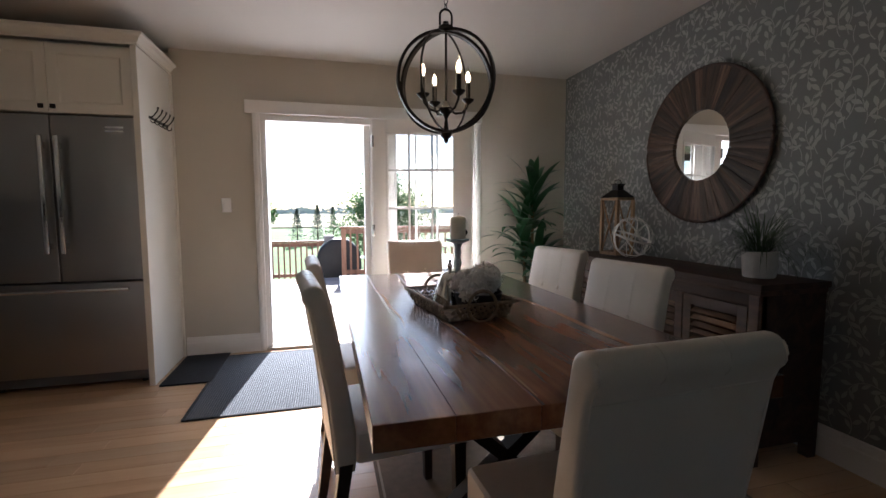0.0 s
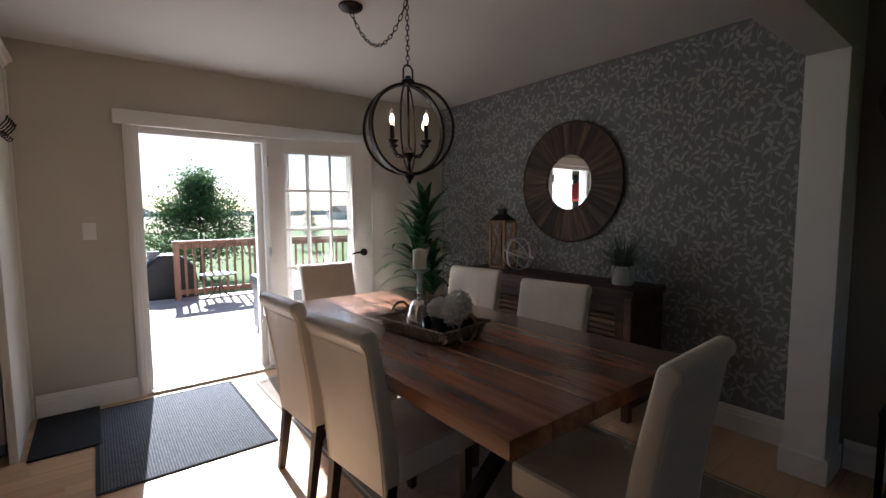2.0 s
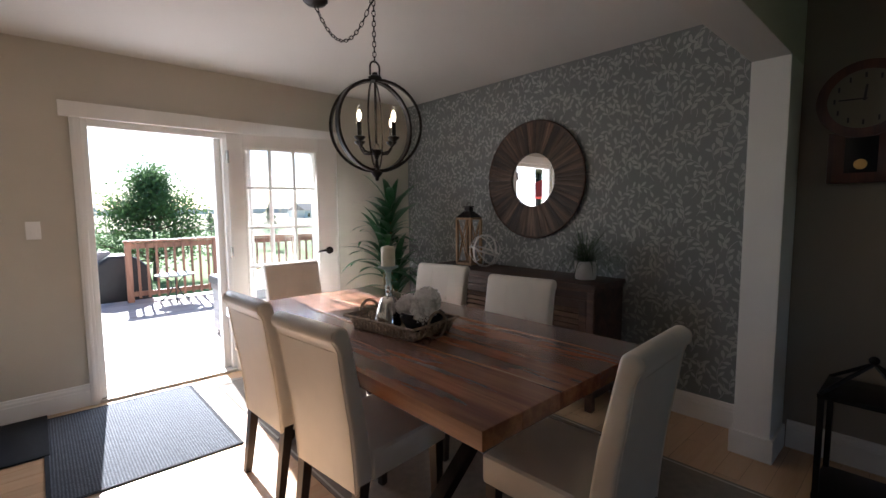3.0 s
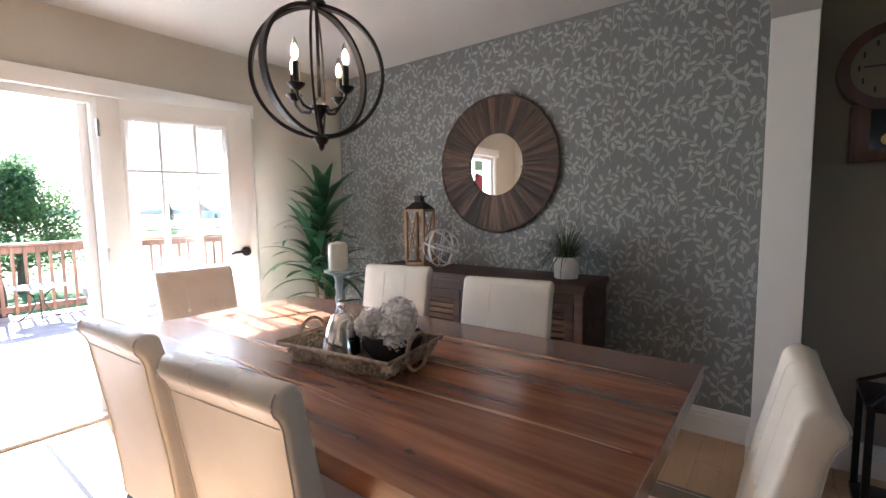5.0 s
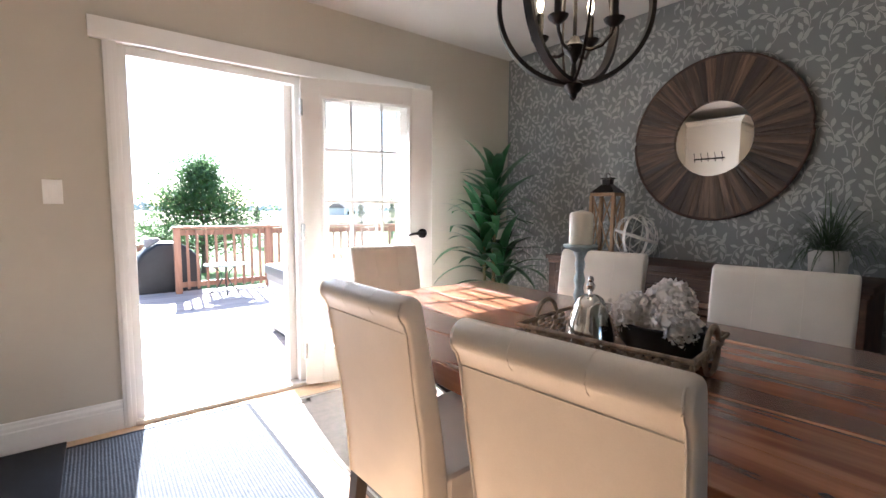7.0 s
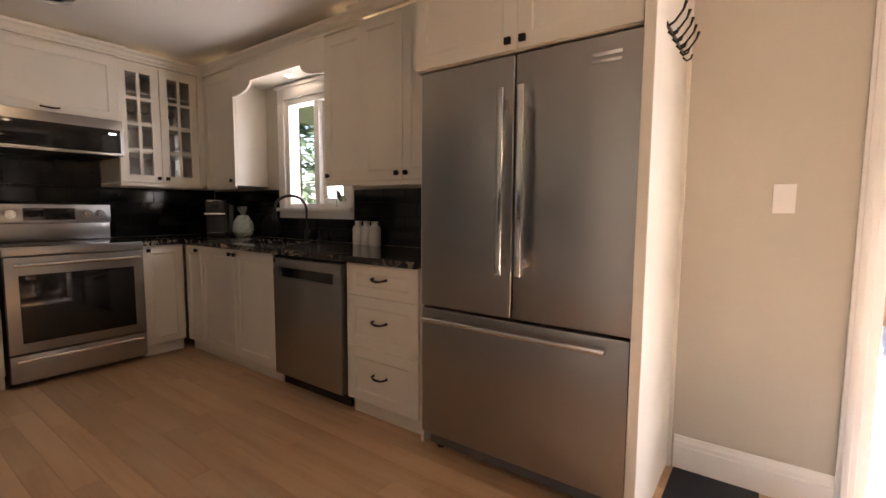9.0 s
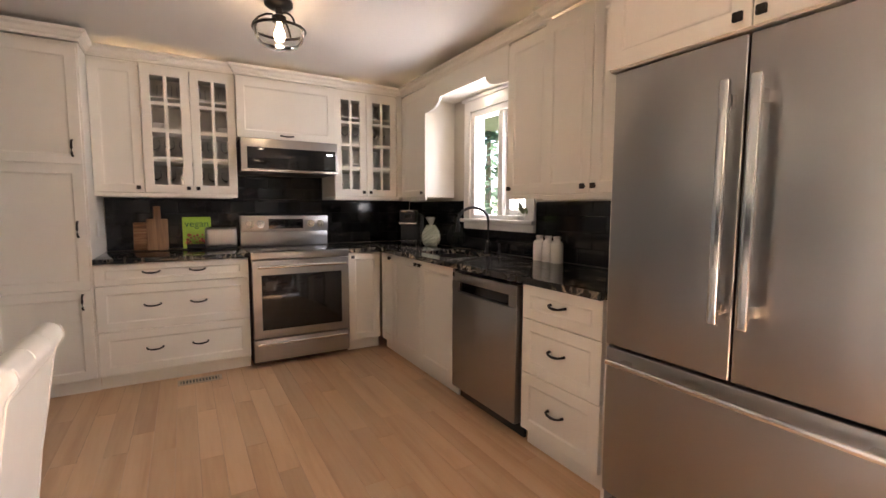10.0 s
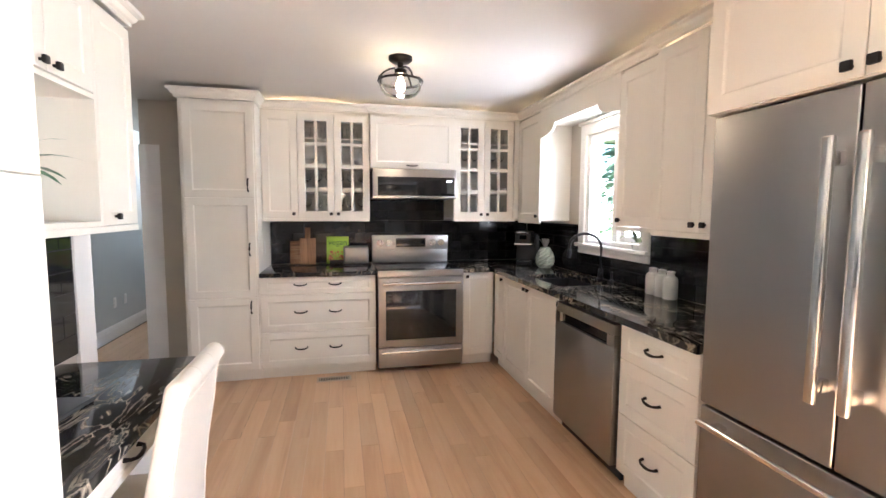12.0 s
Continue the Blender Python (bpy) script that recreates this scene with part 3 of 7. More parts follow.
def cabinet(name, m, w, h, depth, fronts, label, body_z0=0.0, open_body=False, kick=0.0, material=None, group="kitchen cabinets", body_h=None):
    """Fronts: (kind, x0, z0, x1, z1, [(handle kind, x, z)...]). Local -y is outwards and z runs from the floor or underside."""
    material = material or CAB
    ob = thing(name, m, label, "cabinet", group)
    if open_body:
        bm = B((0, 0.02, 0), (0.018, depth, h))
        box(bm, (w - 0.018, 0.02, 0), (w, depth, h))
        box(bm, (0.018, 0.02, 0), (w - 0.018, depth, 0.018)), box(bm, (0.018, 0.02, h - 0.018), (w - 0.018, depth, h))
        box(bm, (0.018, depth - 0.012, 0.018), (w - 0.018, depth, h - 0.018))
        part("body", bm, material, ob, "", False)
        for k in range(1, 4):
            part("shelf", B((0.019, 0.03, h * k / 4), (w - 0.019, depth - 0.013, h * k / 4 + 0.016)), material, ob, "", False)
    else:
        part("body", B((0, 0.0205, kick), (w, depth, body_h or h), 0.001, 1), material, ob, "", False)
    if kick:
        part("toe_kick", B((0, 0.055, 0.0), (w, 0.07, kick)), material, ob, "", False)
    for kind, x0, z0, x1, z1, grips in fronts:
        bm = bmesh.new()
        if kind == "glass":
            shaker(bm, x0, z0, x1, z1, 0.062, panel=False)
            cx = (x0 + x1) / 2
            box(bm, (cx - 0.012, 0.003, z0 + 0.06), (cx + 0.012, 0.017, z1 - 0.06), 0.002, 1)
            for k in range(1, 4):
                zz = z0 + 0.062 + (z1 - z0 - 0.124) * k / 4
                box(bm, (x0 + 0.06, 0.002, zz - 0.012), (x1 - 0.06, 0.018, zz + 0.012), 0.002, 1)
            d = part("door", bm, material, ob, "glazed door with a grille", False)
            p = part("pane", B((x0 + 0.06, 0.008, z0 + 0.06), (x1 - 0.06, 0.011, z1 - 0.06)), PANE, d, "", False)
            p.visible_shadow = False
        elif kind == "drawer":
            d = part("drawer_front", shaker(bm, x0, z0, x1, z1), material, ob, "", False)
        else:
            d = part("door", shaker(bm, x0, z0, x1, z1), material, ob, "", False)
        for g, gx, gz in grips:
            if g == "knob":
                put("knob", knob_mesh(), BLACKMETAL, d, (gx, 0, gz), "dark bronze knob")
            else:
                put("handle", pull_mesh(g == "vpull", 0.10), BLACKMETAL, d, (gx, 0, gz), "dark bronze pull")
    return ob


def crown(name, pts, z, side=1):
    """Stepped cove moulding along a plan polyline; side picks which way is outwards."""
    prof = [(0.0, 0), (0.008, 0), (0.008, 0.016), (0.020, 0.026), (0.030, 0.045), (0.050, 0.056), (0.050, 0.074), (0.0, 0.074)]
    V = [Vector(p) for p in pts]
    segs = [(b - a).normalized() for a, b in zip(V, V[1:])]
    nor = [Vector((s.y, -s.x)) * side for s in segs]
    rings = []
    bm = bmesh.new()
    for i, p in enumerate(V):
        n = nor[0] if i == 0 else nor[-1] if i == len(V) - 1 else (nor[i - 1] + nor[i]) / max(0.3, 1 + nor[i - 1].dot(nor[i]))
        rings.append([bm.verts.new((p.x + n.x * o, p.y + n.y * o, z + h)) for o, h in prof])
    k = len(prof)
    for A, C in zip(rings, rings[1:]):
        for j in range(k):
            bm.faces.new((A[j], A[(j + 1) % k], C[(j + 1) % k], C[j]))
    bm.faces.new(rings[0]), bm.faces.new(rings[-1][::-1])
    bmesh.ops.recalc_face_normals(bm, faces=bm.faces[:])
    return tagged(mesh(name, bm, CAB, False), "cream moulded crown along the cabinet tops", "moulding", "", "structure")


WEST = lambda x, y, z=0.0: pose(x, y, z, 0, 0, 90)
NORTH = lambda x, y, z=0.0: pose(x, y, z)
UT = 2.335                     # top of the wall cabinets
DW = -XW                       # distance of the west wall
# west run, from the pantry to the corner
cabinet("pantry_cabinet", WEST(-7.0, -3.19), 0.57, UT, DW - 7.0 - 0.004, [
    ("door", 0.03, 0.10, 0.56, 0.722, [("vpull", 0.51, 0.64)]), ("door", 0.03, 0.722, 0.56, 1.556, [("vpull", 0.51, 1.13)]),
    ("door", 0.03, 1.556, 0.56, UT - 0.03, [("vpull", 0.51, 1.66)])], "tall cream pantry cabinet with three shaker doors", kick=0.10)
w1 = 0.972
cabinet("drawer_cabinet", WEST(-7.01, -2.618), w1, 0.888, DW - 7.01 - 0.004, [
    ("drawer", 0, z0, w1, z1, [("pull", 0.33, (z0 + z1) / 2 + 0.01), ("pull", 0.62, (z0 + z1) / 2 + 0.01)]) for z0, z1 in ((0.10, 0.41), (0.41, 0.735), (0.735, 0.885))],
    "wide cream base cabinet with three drawers", kick=0.10)
cabinet("corner_cabinet", WEST(-7.01, -0.838), 0.295, 0.888, DW - 7.01 - 0.004, [("door", 0, 0.10, 0.295, 0.885, [("knob", 0.035, 0.85)])], "narrow cream base cabinet beside the range", kick=0.10)
# north run
yn, dn = -0.54, YK + 0.54 - 0.004
cabinet("blind_corner_cabinet", NORTH(-7.005, yn), 0.275, 0.888, dn, [("door", 0.03, 0.10, 0.275, 0.885, [("knob", 0.235, 0.85)])], "narrow cream corner base cabinet", kick=0.10)
cabinet("sink_cabinet", NORTH(-6.728, yn), 0.985, 0.888, dn, [("door", 0, 0.10, 0.4925, 0.885, [("knob", 0.46, 0.85)]), ("door", 0.4925, 0.10, 0.985, 0.885, [("knob", 0.525, 0.85)])],
        "cream two-door base cabinet under the sink", kick=0.10, body_h=0.69)
cabinet("three_drawer_cabinet", NORTH(-5.035, yn), 0.525, 0.888, dn, [
    ("drawer", 0, z0, 0.525, z1, [("pull", 0.26, (z0 + z1) / 2 + 0.01)]) for z0, z1 in ((0.10, 0.415), (0.415, 0.705), (0.705, 0.885))],
    "cream base cabinet with three drawers beside the fridge", kick=0.10)
# west wall cabinets
UZ = 1.385
uh = UT - UZ
cabinet("wall_cabinet", WEST(-7.26, -2.618, UZ), 0.305, uh, DW - 7.26 - 0.004, [("door", 0, 0, 0.305, uh - 0.02, [("knob", 0.27, 0.04)])], "cream wall cabinet with one shaker door")
cabinet("glass_cabinet", WEST(-7.25, -2.311, UZ), 0.635, uh, DW - 7.25 - 0.004, [("glass", 0, 0, 0.3175, uh - 0.02, [("knob", 0.285, 0.04)]), ("glass", 0.3175, 0, 0.635, uh - 0.02, [("knob", 0.35, 0.04)])],
        "cream wall cabinet with two glazed doors", open_body=True)
cabinet("hood_cabinet", WEST(-7.22, -1.674, 1.845), 0.80, UT - 1.845, DW - 7.22 - 0.004, [("door", 0, 0, 0.80, UT - 1.845 - 0.02, [("pull", 0.39, 0.03)])], "wide cream lift-up cabinet above the microwave")
cabinet("glass_cabinet", WEST(-7.25, -0.872, UZ), 0.605, uh, DW - 7.25 - 0.004, [("glass", 0, 0, 0.3025, uh - 0.02, [("knob", 0.27, 0.04)]), ("glass", 0.3025, 0, 0.605, uh - 0.02, [("knob", 0.335, 0.04)])],
        "cream wall cabinet with two glazed doors", open_body=True)
solid("corner_filler", (-7.262, -0.265, UZ), (-7.24, -0.215, UT), CAB, "cream filler between the corner wall cabinets", "filler")
# north wall cabinets
yu, du = -0.215, YK + 0.215 - 0.004
cabinet("wall_cabinet", NORTH(-7.238, yu, UZ - 0.01), 0.485, uh + 0.01, du, [("door", 0, 0, 0.485, uh - 0.01, [("knob", 0.445, 0.04)])], "cream wall cabinet beside the window")
cabinet("wall_cabinet", NORTH(-5.60, yu, 1.365), 0.39, UT - 1.365, du, [("door", 0, 0, 0.39, UT - 1.385, [("knob", 0.04, 0.04)])], "cream wall cabinet beside the window")
cabinet("double_wall_cabinet", NORTH(-5.208, yu - 0.045, 1.355), 0.70, UT - 1.355, du + 0.045, [("door", 0, 0, 0.35, UT - 1.375, [("knob", 0.315, 0.04)]), ("door", 0.35, 0, 0.70, UT - 1.375, [("knob", 0.385, 0.04)])], "cream wall cabinet with two shaker doors")
# light rails under the wall cabinets
for lo, hi in (((-7.275, -2.618, UZ - 0.028), (-7.255, -1.68, UZ - 0.001)), ((-7.275, -0.87, UZ - 0.028), (-7.255, -0.24, UZ - 0.001)), ((-7.238, -0.212, 1.347), (-6.755, -0.194, 1.374)),
               ((-5.60, -0.212, 1.337), (-5.21, -0.194, 1.364)), ((-5.207, -0.257, 1.327), (-4.51, -0.238, 1.354))):
    solid("light_rail", lo, hi, CAB, "cream light rail under the wall cabinets", "moulding", bevel=0.002)
# arched valance and lit soffit over the window
pts = [(0, UT), (0, 2.10), (0.045, 2.10)]
for i in range(13):
    a = math.pi / 2 * i / 12
    pts.append((0.055 + 0.20 * math.sin(a), 2.105 + 0.085 * (1 - math.cos(a))))
for i in range(13):
    a = math.pi / 2 * (12 - i) / 12
    pts.append((1.153 - 0.055 - 0.20 * math.sin(a), 2.105 + 0.085 * (1 - math.cos(a))))
pts += [(1.108, 2.10), (1.153, 2.10), (1.153, UT)]
bm = extrude_poly(bmesh.new(), pts, 0.02, "y")
ob = mesh("valance", bm, CAB, False)
ob.location = (-6.753, yu, 0)
tagged(ob, "cream arched valance bridging the window", "valance", "", "structure")
solid("soffit", (-6.752, yu + 0.021, 2.215), (-5.602, YK - 0.002, 2.235), CAB, "cream soffit above the window", "soffit")
dl = thing("downlight", pose(-6.2, -0.06, 2.213), "small round recessed light in the soffit", "light")
part("trim_ring", lathe(bmesh.new(), [(0.028, 0.0), (0.042, -0.004), (0.042, 0.0)], 24), TRIM, dl)
part("lens", lathe(bmesh.new(), [(0, -0.001), (0.028, -0.001)], 24), glow("downlight_lens", (1.0, 0.86, 0.66), 4.5), dl, "lit lens")
# crowns
crown("crown", [(XW, -3.192), (-6.98, -3.192), (-6.98, -2.616), (-7.255, -2.616), (-7.255, -2.311), (-7.245, -2.311), (-7.245, -1.676), (-7.215, -1.676), (-7.215, -0.872), (-7.245, -0.872), (-7.245, -0.214),
                (-5.21, -0.214), (-5.21, -0.262), (-4.51, -0.262)], UT - 0.002)
# fridge housing
fr = thing("fridge_housing", pose(-4.50, -0.61, 0), "cream cabinet and end panel round the fridge", "cabinet", "kitchen cabinets")
part("end_panel", B((1.02, -0.030, 0), (1.058, 0.608, 2.25), 0.002, 1), CAB, fr, "", False)
part("end_panel", B((0.0, 0.08, 0), (0.02, 0.69, 2.25), 0.002, 1), CAB, fr, "", False)
part("body", B((0.021, 0.021, 1.812), (1.019, 0.60, 2.25)), CAB, fr, "", False)
for x0, x1, kx in ((0.03, 0.545, 0.513), (0.545, 1.015, 0.577)):
    d = part("door", shaker(bmesh.new(), x0, 1.812, x1, 2.235), CAB, fr, "", False)
    put("knob", knob_mesh(), BLACKMETAL, d, (kx, 0, 1.845), "dark bronze knob")
crown("crown", [(-4.50, -0.26), (-4.50, -0.642), (-3.440, -0.642), (-3.440, -0.002)], 2.25)
solid("scribe_trim", (-3.441, -0.022, 0.0), (-3.425, -0.001, 2.25), CAB, "thin cream scribe strip where panel meets wall", "trim", bevel=0.002)

# worktops, with a cut-out for the sink
SX0, SX1, SY0, SY1 = -6.52, -5.92, -0.43, -0.03
def slab(xs, ys, z0, z1, solid_at):
    """One flat slab of any outline: a grid of cells, walled only along its rims and cut-outs."""
    bm = bmesh.new()
    vs = {}
    at = lambda i, j, z: vs.setdefault((i, j, z), bm.verts.new((xs[i], ys[j], z)) if (i, j, z) not in vs else None)
    full = lambda i, j: 0 <= i < len(xs) - 1 and 0 <= j < len(ys) - 1 and solid_at((xs[i] + xs[i + 1]) / 2, (ys[j] + ys[j + 1]) / 2)
    for i in range(len(xs) - 1):
        for j in range(len(ys) - 1):
            if not full(i, j):
                continue
            bm.faces.new((at(i, j, z1), at(i + 1, j, z1), at(i + 1, j + 1, z1), at(i, j + 1, z1)))
            bm.faces.new((at(i, j, z0), at(i, j + 1, z0), at(i + 1, j + 1, z0), at(i + 1, j, z0)))
            for di, dj, a, b in ((-1, 0, (i, j + 1), (i, j)), (1, 0, (i + 1, j), (i + 1, j + 1)), (0, -1, (i, j), (i + 1, j)), (0, 1, (i + 1, j + 1), (i, j + 1))):
                if not full(i + di, j + dj):
                    bm.faces.new((at(*a, z0), at(*b, z0), at(*b, z1), at(*a, z1)))
    rim = [e for e in bm.edges if len(e.link_faces) == 2 and e.calc_face_angle() > 1.0 and all(v.co.z > z1 - 1e-4 for v in e.verts)]
    bmesh.ops.bevel(bm, geom=rim, offset=0.004, segments=2, profile=0.6, affect="EDGES")
    return bm


bm = slab([XW + 0.003, -6.985, SX0, SX1, -4.505], [-0.845, -0.565, SY0, SY1, YK - 0.003], 0.889, 0.925,
          lambda x, y: (x < -6.985 or y > -0.565) and not (SX0 < x < SX1 and SY0 < y < SY1))
tagged(mesh("worktop", bm, GRANITE), "polished black granite worktop with pale veins", "worktop")
tagged(mesh("worktop", B((XW + 0.003, -2.616, 0.889), (-6.985, -1.643, 0.925), 0.004), GRANITE), "polished black granite worktop with pale veins", "worktop")
sink = thing("sink", pose((SX0 + SX1) / 2, (SY0 + SY1) / 2, 0.70), "black composite sink set under the worktop", "sink")
w, d = (SX1 - SX0) / 2, (SY1 - SY0) / 2
bm = B((-w, -d, 0), (w, d, 0.01))
box(bm, (-w - 0.01, -d - 0.01, 0), (-w, d + 0.01, 0.188)), box(bm, (w, -d - 0.01, 0), (w + 0.01, d + 0.01, 0.188))
box(bm, (-w, -d - 0.01, 0), (w, -d, 0.188)), box(bm, (-w, d, 0), (w, d + 0.01, 0.188))
part("basin", bm, BLACK, sink)
part("drain", lathe(bmesh.new(), [(0, 0.012), (0.035, 0.012), (0.045, 0.010)], 24), STEELH, sink, "steel drain")
# tap
tap = thing("tap", pose(-6.14, 0.03, 0.925), "matt black gooseneck kitchen tap", "tap")
bm = lathe(bmesh.new(), [(0, 0), (0.028, 0), (0.028, 0.012), (0.020, 0.02), (0.018, 0.08), (0.013, 0.09), (0, 0.09)], 20)
part("base", bm, BLACK, tap)
pts = [(0, 0, 0.08), (0, 0, 0.26)] + [(-0.095 * (1 - math.cos(a)) * 0.75, -0.095 * (1 - math.cos(a)), 0.26 + 0.10 * math.sin(a)) for a in [math.pi * k / 12 for k in range(1, 13)]] + [(-0.145, -0.19, 0.22)]
part("spout", tube(bmesh.new(), pts, 0.0115, 12), BLACK, tap)
part("spray_head", rod(bmesh.new(), (-0.145, -0.19, 0.225), (-0.148, -0.194, 0.165), 0.016, 0.018), BLACK, tap)
part("lever", tube(bmesh.new(), [(0.018, 0, 0.055), (0.045, -0.01, 0.065), (0.08, -0.03, 0.085)], [0.008, 0.006, 0.005]), BLACK, tap)
tagged(mesh("soap_dispenser", lathe(bmesh.new(), [(0, 0), (0.018, 0), (0.016, 0.02), (0.007, 0.03), (0.007, 0.08), (0, 0.085)], 16), BLACK), "small black soap pump beside the tap", "soap pump").location = (-5.99, 0.03, 0.925)

# kitchen window
kw = thing("window_2", Matrix.Identity(4), "white cased kitchen window with an open casement", "window")
tagged(kw, "", "", "", "structure")
x0, x1, z0, z1 = WIN
for a, b in (((x0 - 0.085, YK - 0.02, z0), (x0, YK - 0.0, z1 + 0.09)), ((x1, YK - 0.02, z0), (x1 + 0.07, YK - 0.0, z1 + 0.09)), ((x0, YK - 0.02, z1), (x1, YK - 0.0, z1 + 0.09))):
    part("casing", B(a, b, 0.004), TRIM, kw)
part("head_cap", B((x0 - 0.10, YK - 0.04, z1 + 0.09), (x1 + 0.08, YK, z1 + 0.115), 0.005), TRIM, kw)
part("window_sill", B((x0 - 0.10, YK - 0.05, z0 - 0.03), (x1 + 0.08, YK + 0.09, z0), 0.006), TRIM, kw)
part("apron", B((x0 - 0.085, YK - 0.018, z0 - 0.085), (x1 + 0.07, YK, z0 - 0.03), 0.004), TRIM, kw)
for a, b in (((x0, YK + 0.0, z0), (x0 + 0.05, YK + 0.10, z1)), ((x1 - 0.05, YK + 0.0, z0), (x1, YK + 0.10, z1)), ((x0 + 0.05, YK + 0.0, z1 - 0.05), (x1 - 0.05, YK + 0.10, z1)), ((x0 + 0.05, YK + 0.0, z0), (x1 - 0.05, YK + 0.10, z0 + 0.035)),
             (((x0 + x1) / 2 - 0.03, YK + 0.02, z0 + 0.035), ((x0 + x1) / 2 + 0.03, YK + 0.10, z1 - 0.05))):
    part("window_frame", B(a, b, 0.004), TRIM, kw)
SASHBLUE = surface("blue_grey_cladding", (0.30, 0.36, 0.46), 0.4, vary=0.05)
sw, sh = (x1 - x0) / 2 - 0.08, z1 - z0 - 0.085
for nm, m in (("sash", pose((x0 + x1) / 2 - 0.03, YK + 0.10, z0 + 0.035, 0, 0, 105)), ("sash", pose((x0 + x1) / 2 + 0.03, YK + 0.06, z0 + 0.035))):
    bm = B((0, 0, 0), (0.045, 0.03, sh), 0.003)
    box(bm, (sw - 0.045, 0, 0), (sw, 0.03, sh), 0.003), box(bm, (0.045, 0, 0), (sw - 0.045, 0.03, 0.045), 0.003), box(bm, (0.045, 0, sh - 0.045), (sw - 0.045, 0.03, sh), 0.003)
    s = part("sash", bm, SASHBLUE if m[0][0] < 0.5 else TRIM, kw)
    s.matrix_basis = m
    p = part("pane", B((0.045, 0.012, 0.045), (sw - 0.045, 0.016, sh - 0.045)), CLEAR, s, "", False)
    p.visible_shadow = False

# ---- appliances ----
def bar(bm, a, b, r, stand, seg=12):
    """A bar handle with two posts; stand is the way back to the face."""
    rod(bm, a, b, r, seg=seg)
    a, b, s = Vector(a), Vector(b), Vector(stand)
    for k in (0.06, 0.94):
        p = a.lerp(b, k)
        rod(bm, p, p + s, r * 0.85, seg=seg)
    return bm


fg = thing("fridge", pose(-4.446, -0.595, 0), "stainless steel french door fridge with bottom freezer", "fridge")
FW = 0.960
part("body", B((0.01, 0.075, 0.03), (FW - 0.01, 0.66, 1.785), 0.004), surface("dark_grey_fridge_case", (0.06, 0.06, 0.062), 0.5), fg)
for a, b in (((0.0, 0, 0.728), (FW / 2 - 0.003, 0.07, 1.800)), ((FW / 2 + 0.003, 0, 0.728), (FW, 0.07, 1.800))):
    d = part("door", B(a, b, 0.008, 3), STEEL, fg)
    hx = FW / 2 - 0.034 if a[0] < 0.1 else FW / 2 + 0.054
    bm = bmesh.new()
    box(bm, (hx - 0.015, -0.064, 0.915), (hx + 0.015, -0.045, 1.665), 0.007, 3)
    for z in (0.965, 1.605):
        box(bm, (hx - 0.010, -0.047, z - 0.02), (hx + 0.010, 0.001, z + 0.02), 0.006)
    part("handle", bm, STEELH, d, "polished steel bar handle")
bm = B((0.004, 0, 0.10), (FW - 0.004, 0.07, 0.717), 0.008, 3)
d = part("freezer_drawer", bm, STEEL, fg)
bm = bmesh.new()
box(bm, (0.045, -0.062, 0.664), (FW - 0.075, -0.042, 0.686), 0.008, 3)
for x in (0.11, FW - 0.11):
    box(bm, (x - 0.02, -0.044, 0.666), (x + 0.02, 0.001, 0.684), 0.006)
part("handle", bm, STEELH, d, "polished steel bar handle")
part("toe_grille", B((0.02, 0.05, 0.025), (FW - 0.02, 0.075, 0.095), 0.004), surface("grey_plastic_grille", (0.14, 0.14, 0.145), 0.5), fg)
for x in (0.06, FW - 0.06):
    part("foot", rod(bmesh.new(), (x, 0.09, 0), (x, 0.09, 0.03), 0.022), BLACK, fg)
part("nameplate", B((FW - 0.175, -0.003, 1.728), (FW - 0.07, 0.001, 1.742), 0.001), STEELH, fg, "polished nameplate bar")
part("nameplate", B((FW - 0.175, -0.003, 1.704), (FW - 0.07, 0.001, 1.716), 0.001), STEELH, fg, "polished nameplate bar")
for x in (0.05, FW - 0.05):
    part("hinge_cover", B((x - 0.04, 0.075, 1.785), (x + 0.04, 0.16, 1.800), 0.004), BLACK, fg)

rg = thing("range", WEST(-6.985, -1.632), "stainless steel electric range with black glass top", "range")
RW, RD = 0.783, DW - 6.985 - 0.01
part("body", B((0.004, 0.03, 0.02), (RW - 0.004, RD, 0.905), 0.003), surface("dark_range_case", (0.03, 0.03, 0.032), 0.5), rg)
part("cooktop", B((0, -0.005, 0.905), (RW, RD - 0.06, 0.925), 0.006), DARKGLASS, rg, "black ceramic glass cooktop")
part("front_trim", B((0, -0.022, 0.868), (RW, 0.004, 0.926), 0.006), STEEL, rg)
bm = B((0.0, RD - 0.06, 0.925), (RW, RD, 1.06), 0.004)
bg = part("backguard", box(bm, (-0.002, RD - 0.085, 1.06), (RW + 0.002, RD, 1.205), 0.008), STEEL, rg)
part("display", B((0.235, RD - 0.088, 1.085), (0.545, RD - 0.083, 1.175), 0.002), DARKGLASS, rg, "black control display")
for x in (0.075, 0.165, RW - 0.165, RW - 0.075):
    bm = rod(bmesh.new(), (x, RD - 0.085, 1.13), (x, RD - 0.094, 1.13), 0.034, seg=24)
    rod(bm, (x, RD - 0.094, 1.13), (x, RD - 0.122, 1.13), 0.024, 0.021, seg=24)
    box(bm, (x - 0.004, RD - 0.127, 1.108), (x + 0.004, RD - 0.12, 1.152), 0.002)
    part("knob", bm, STEELH, rg)
d = part("oven_door", B((0.004, -0.025, 0.235), (RW - 0.004, 0.028, 0.862), 0.006), STEEL, rg)
part("oven_window", B((0.07, -0.028, 0.30), (RW - 0.07, -0.022, 0.745), 0.003), DARKGLASS, d, "black oven window")
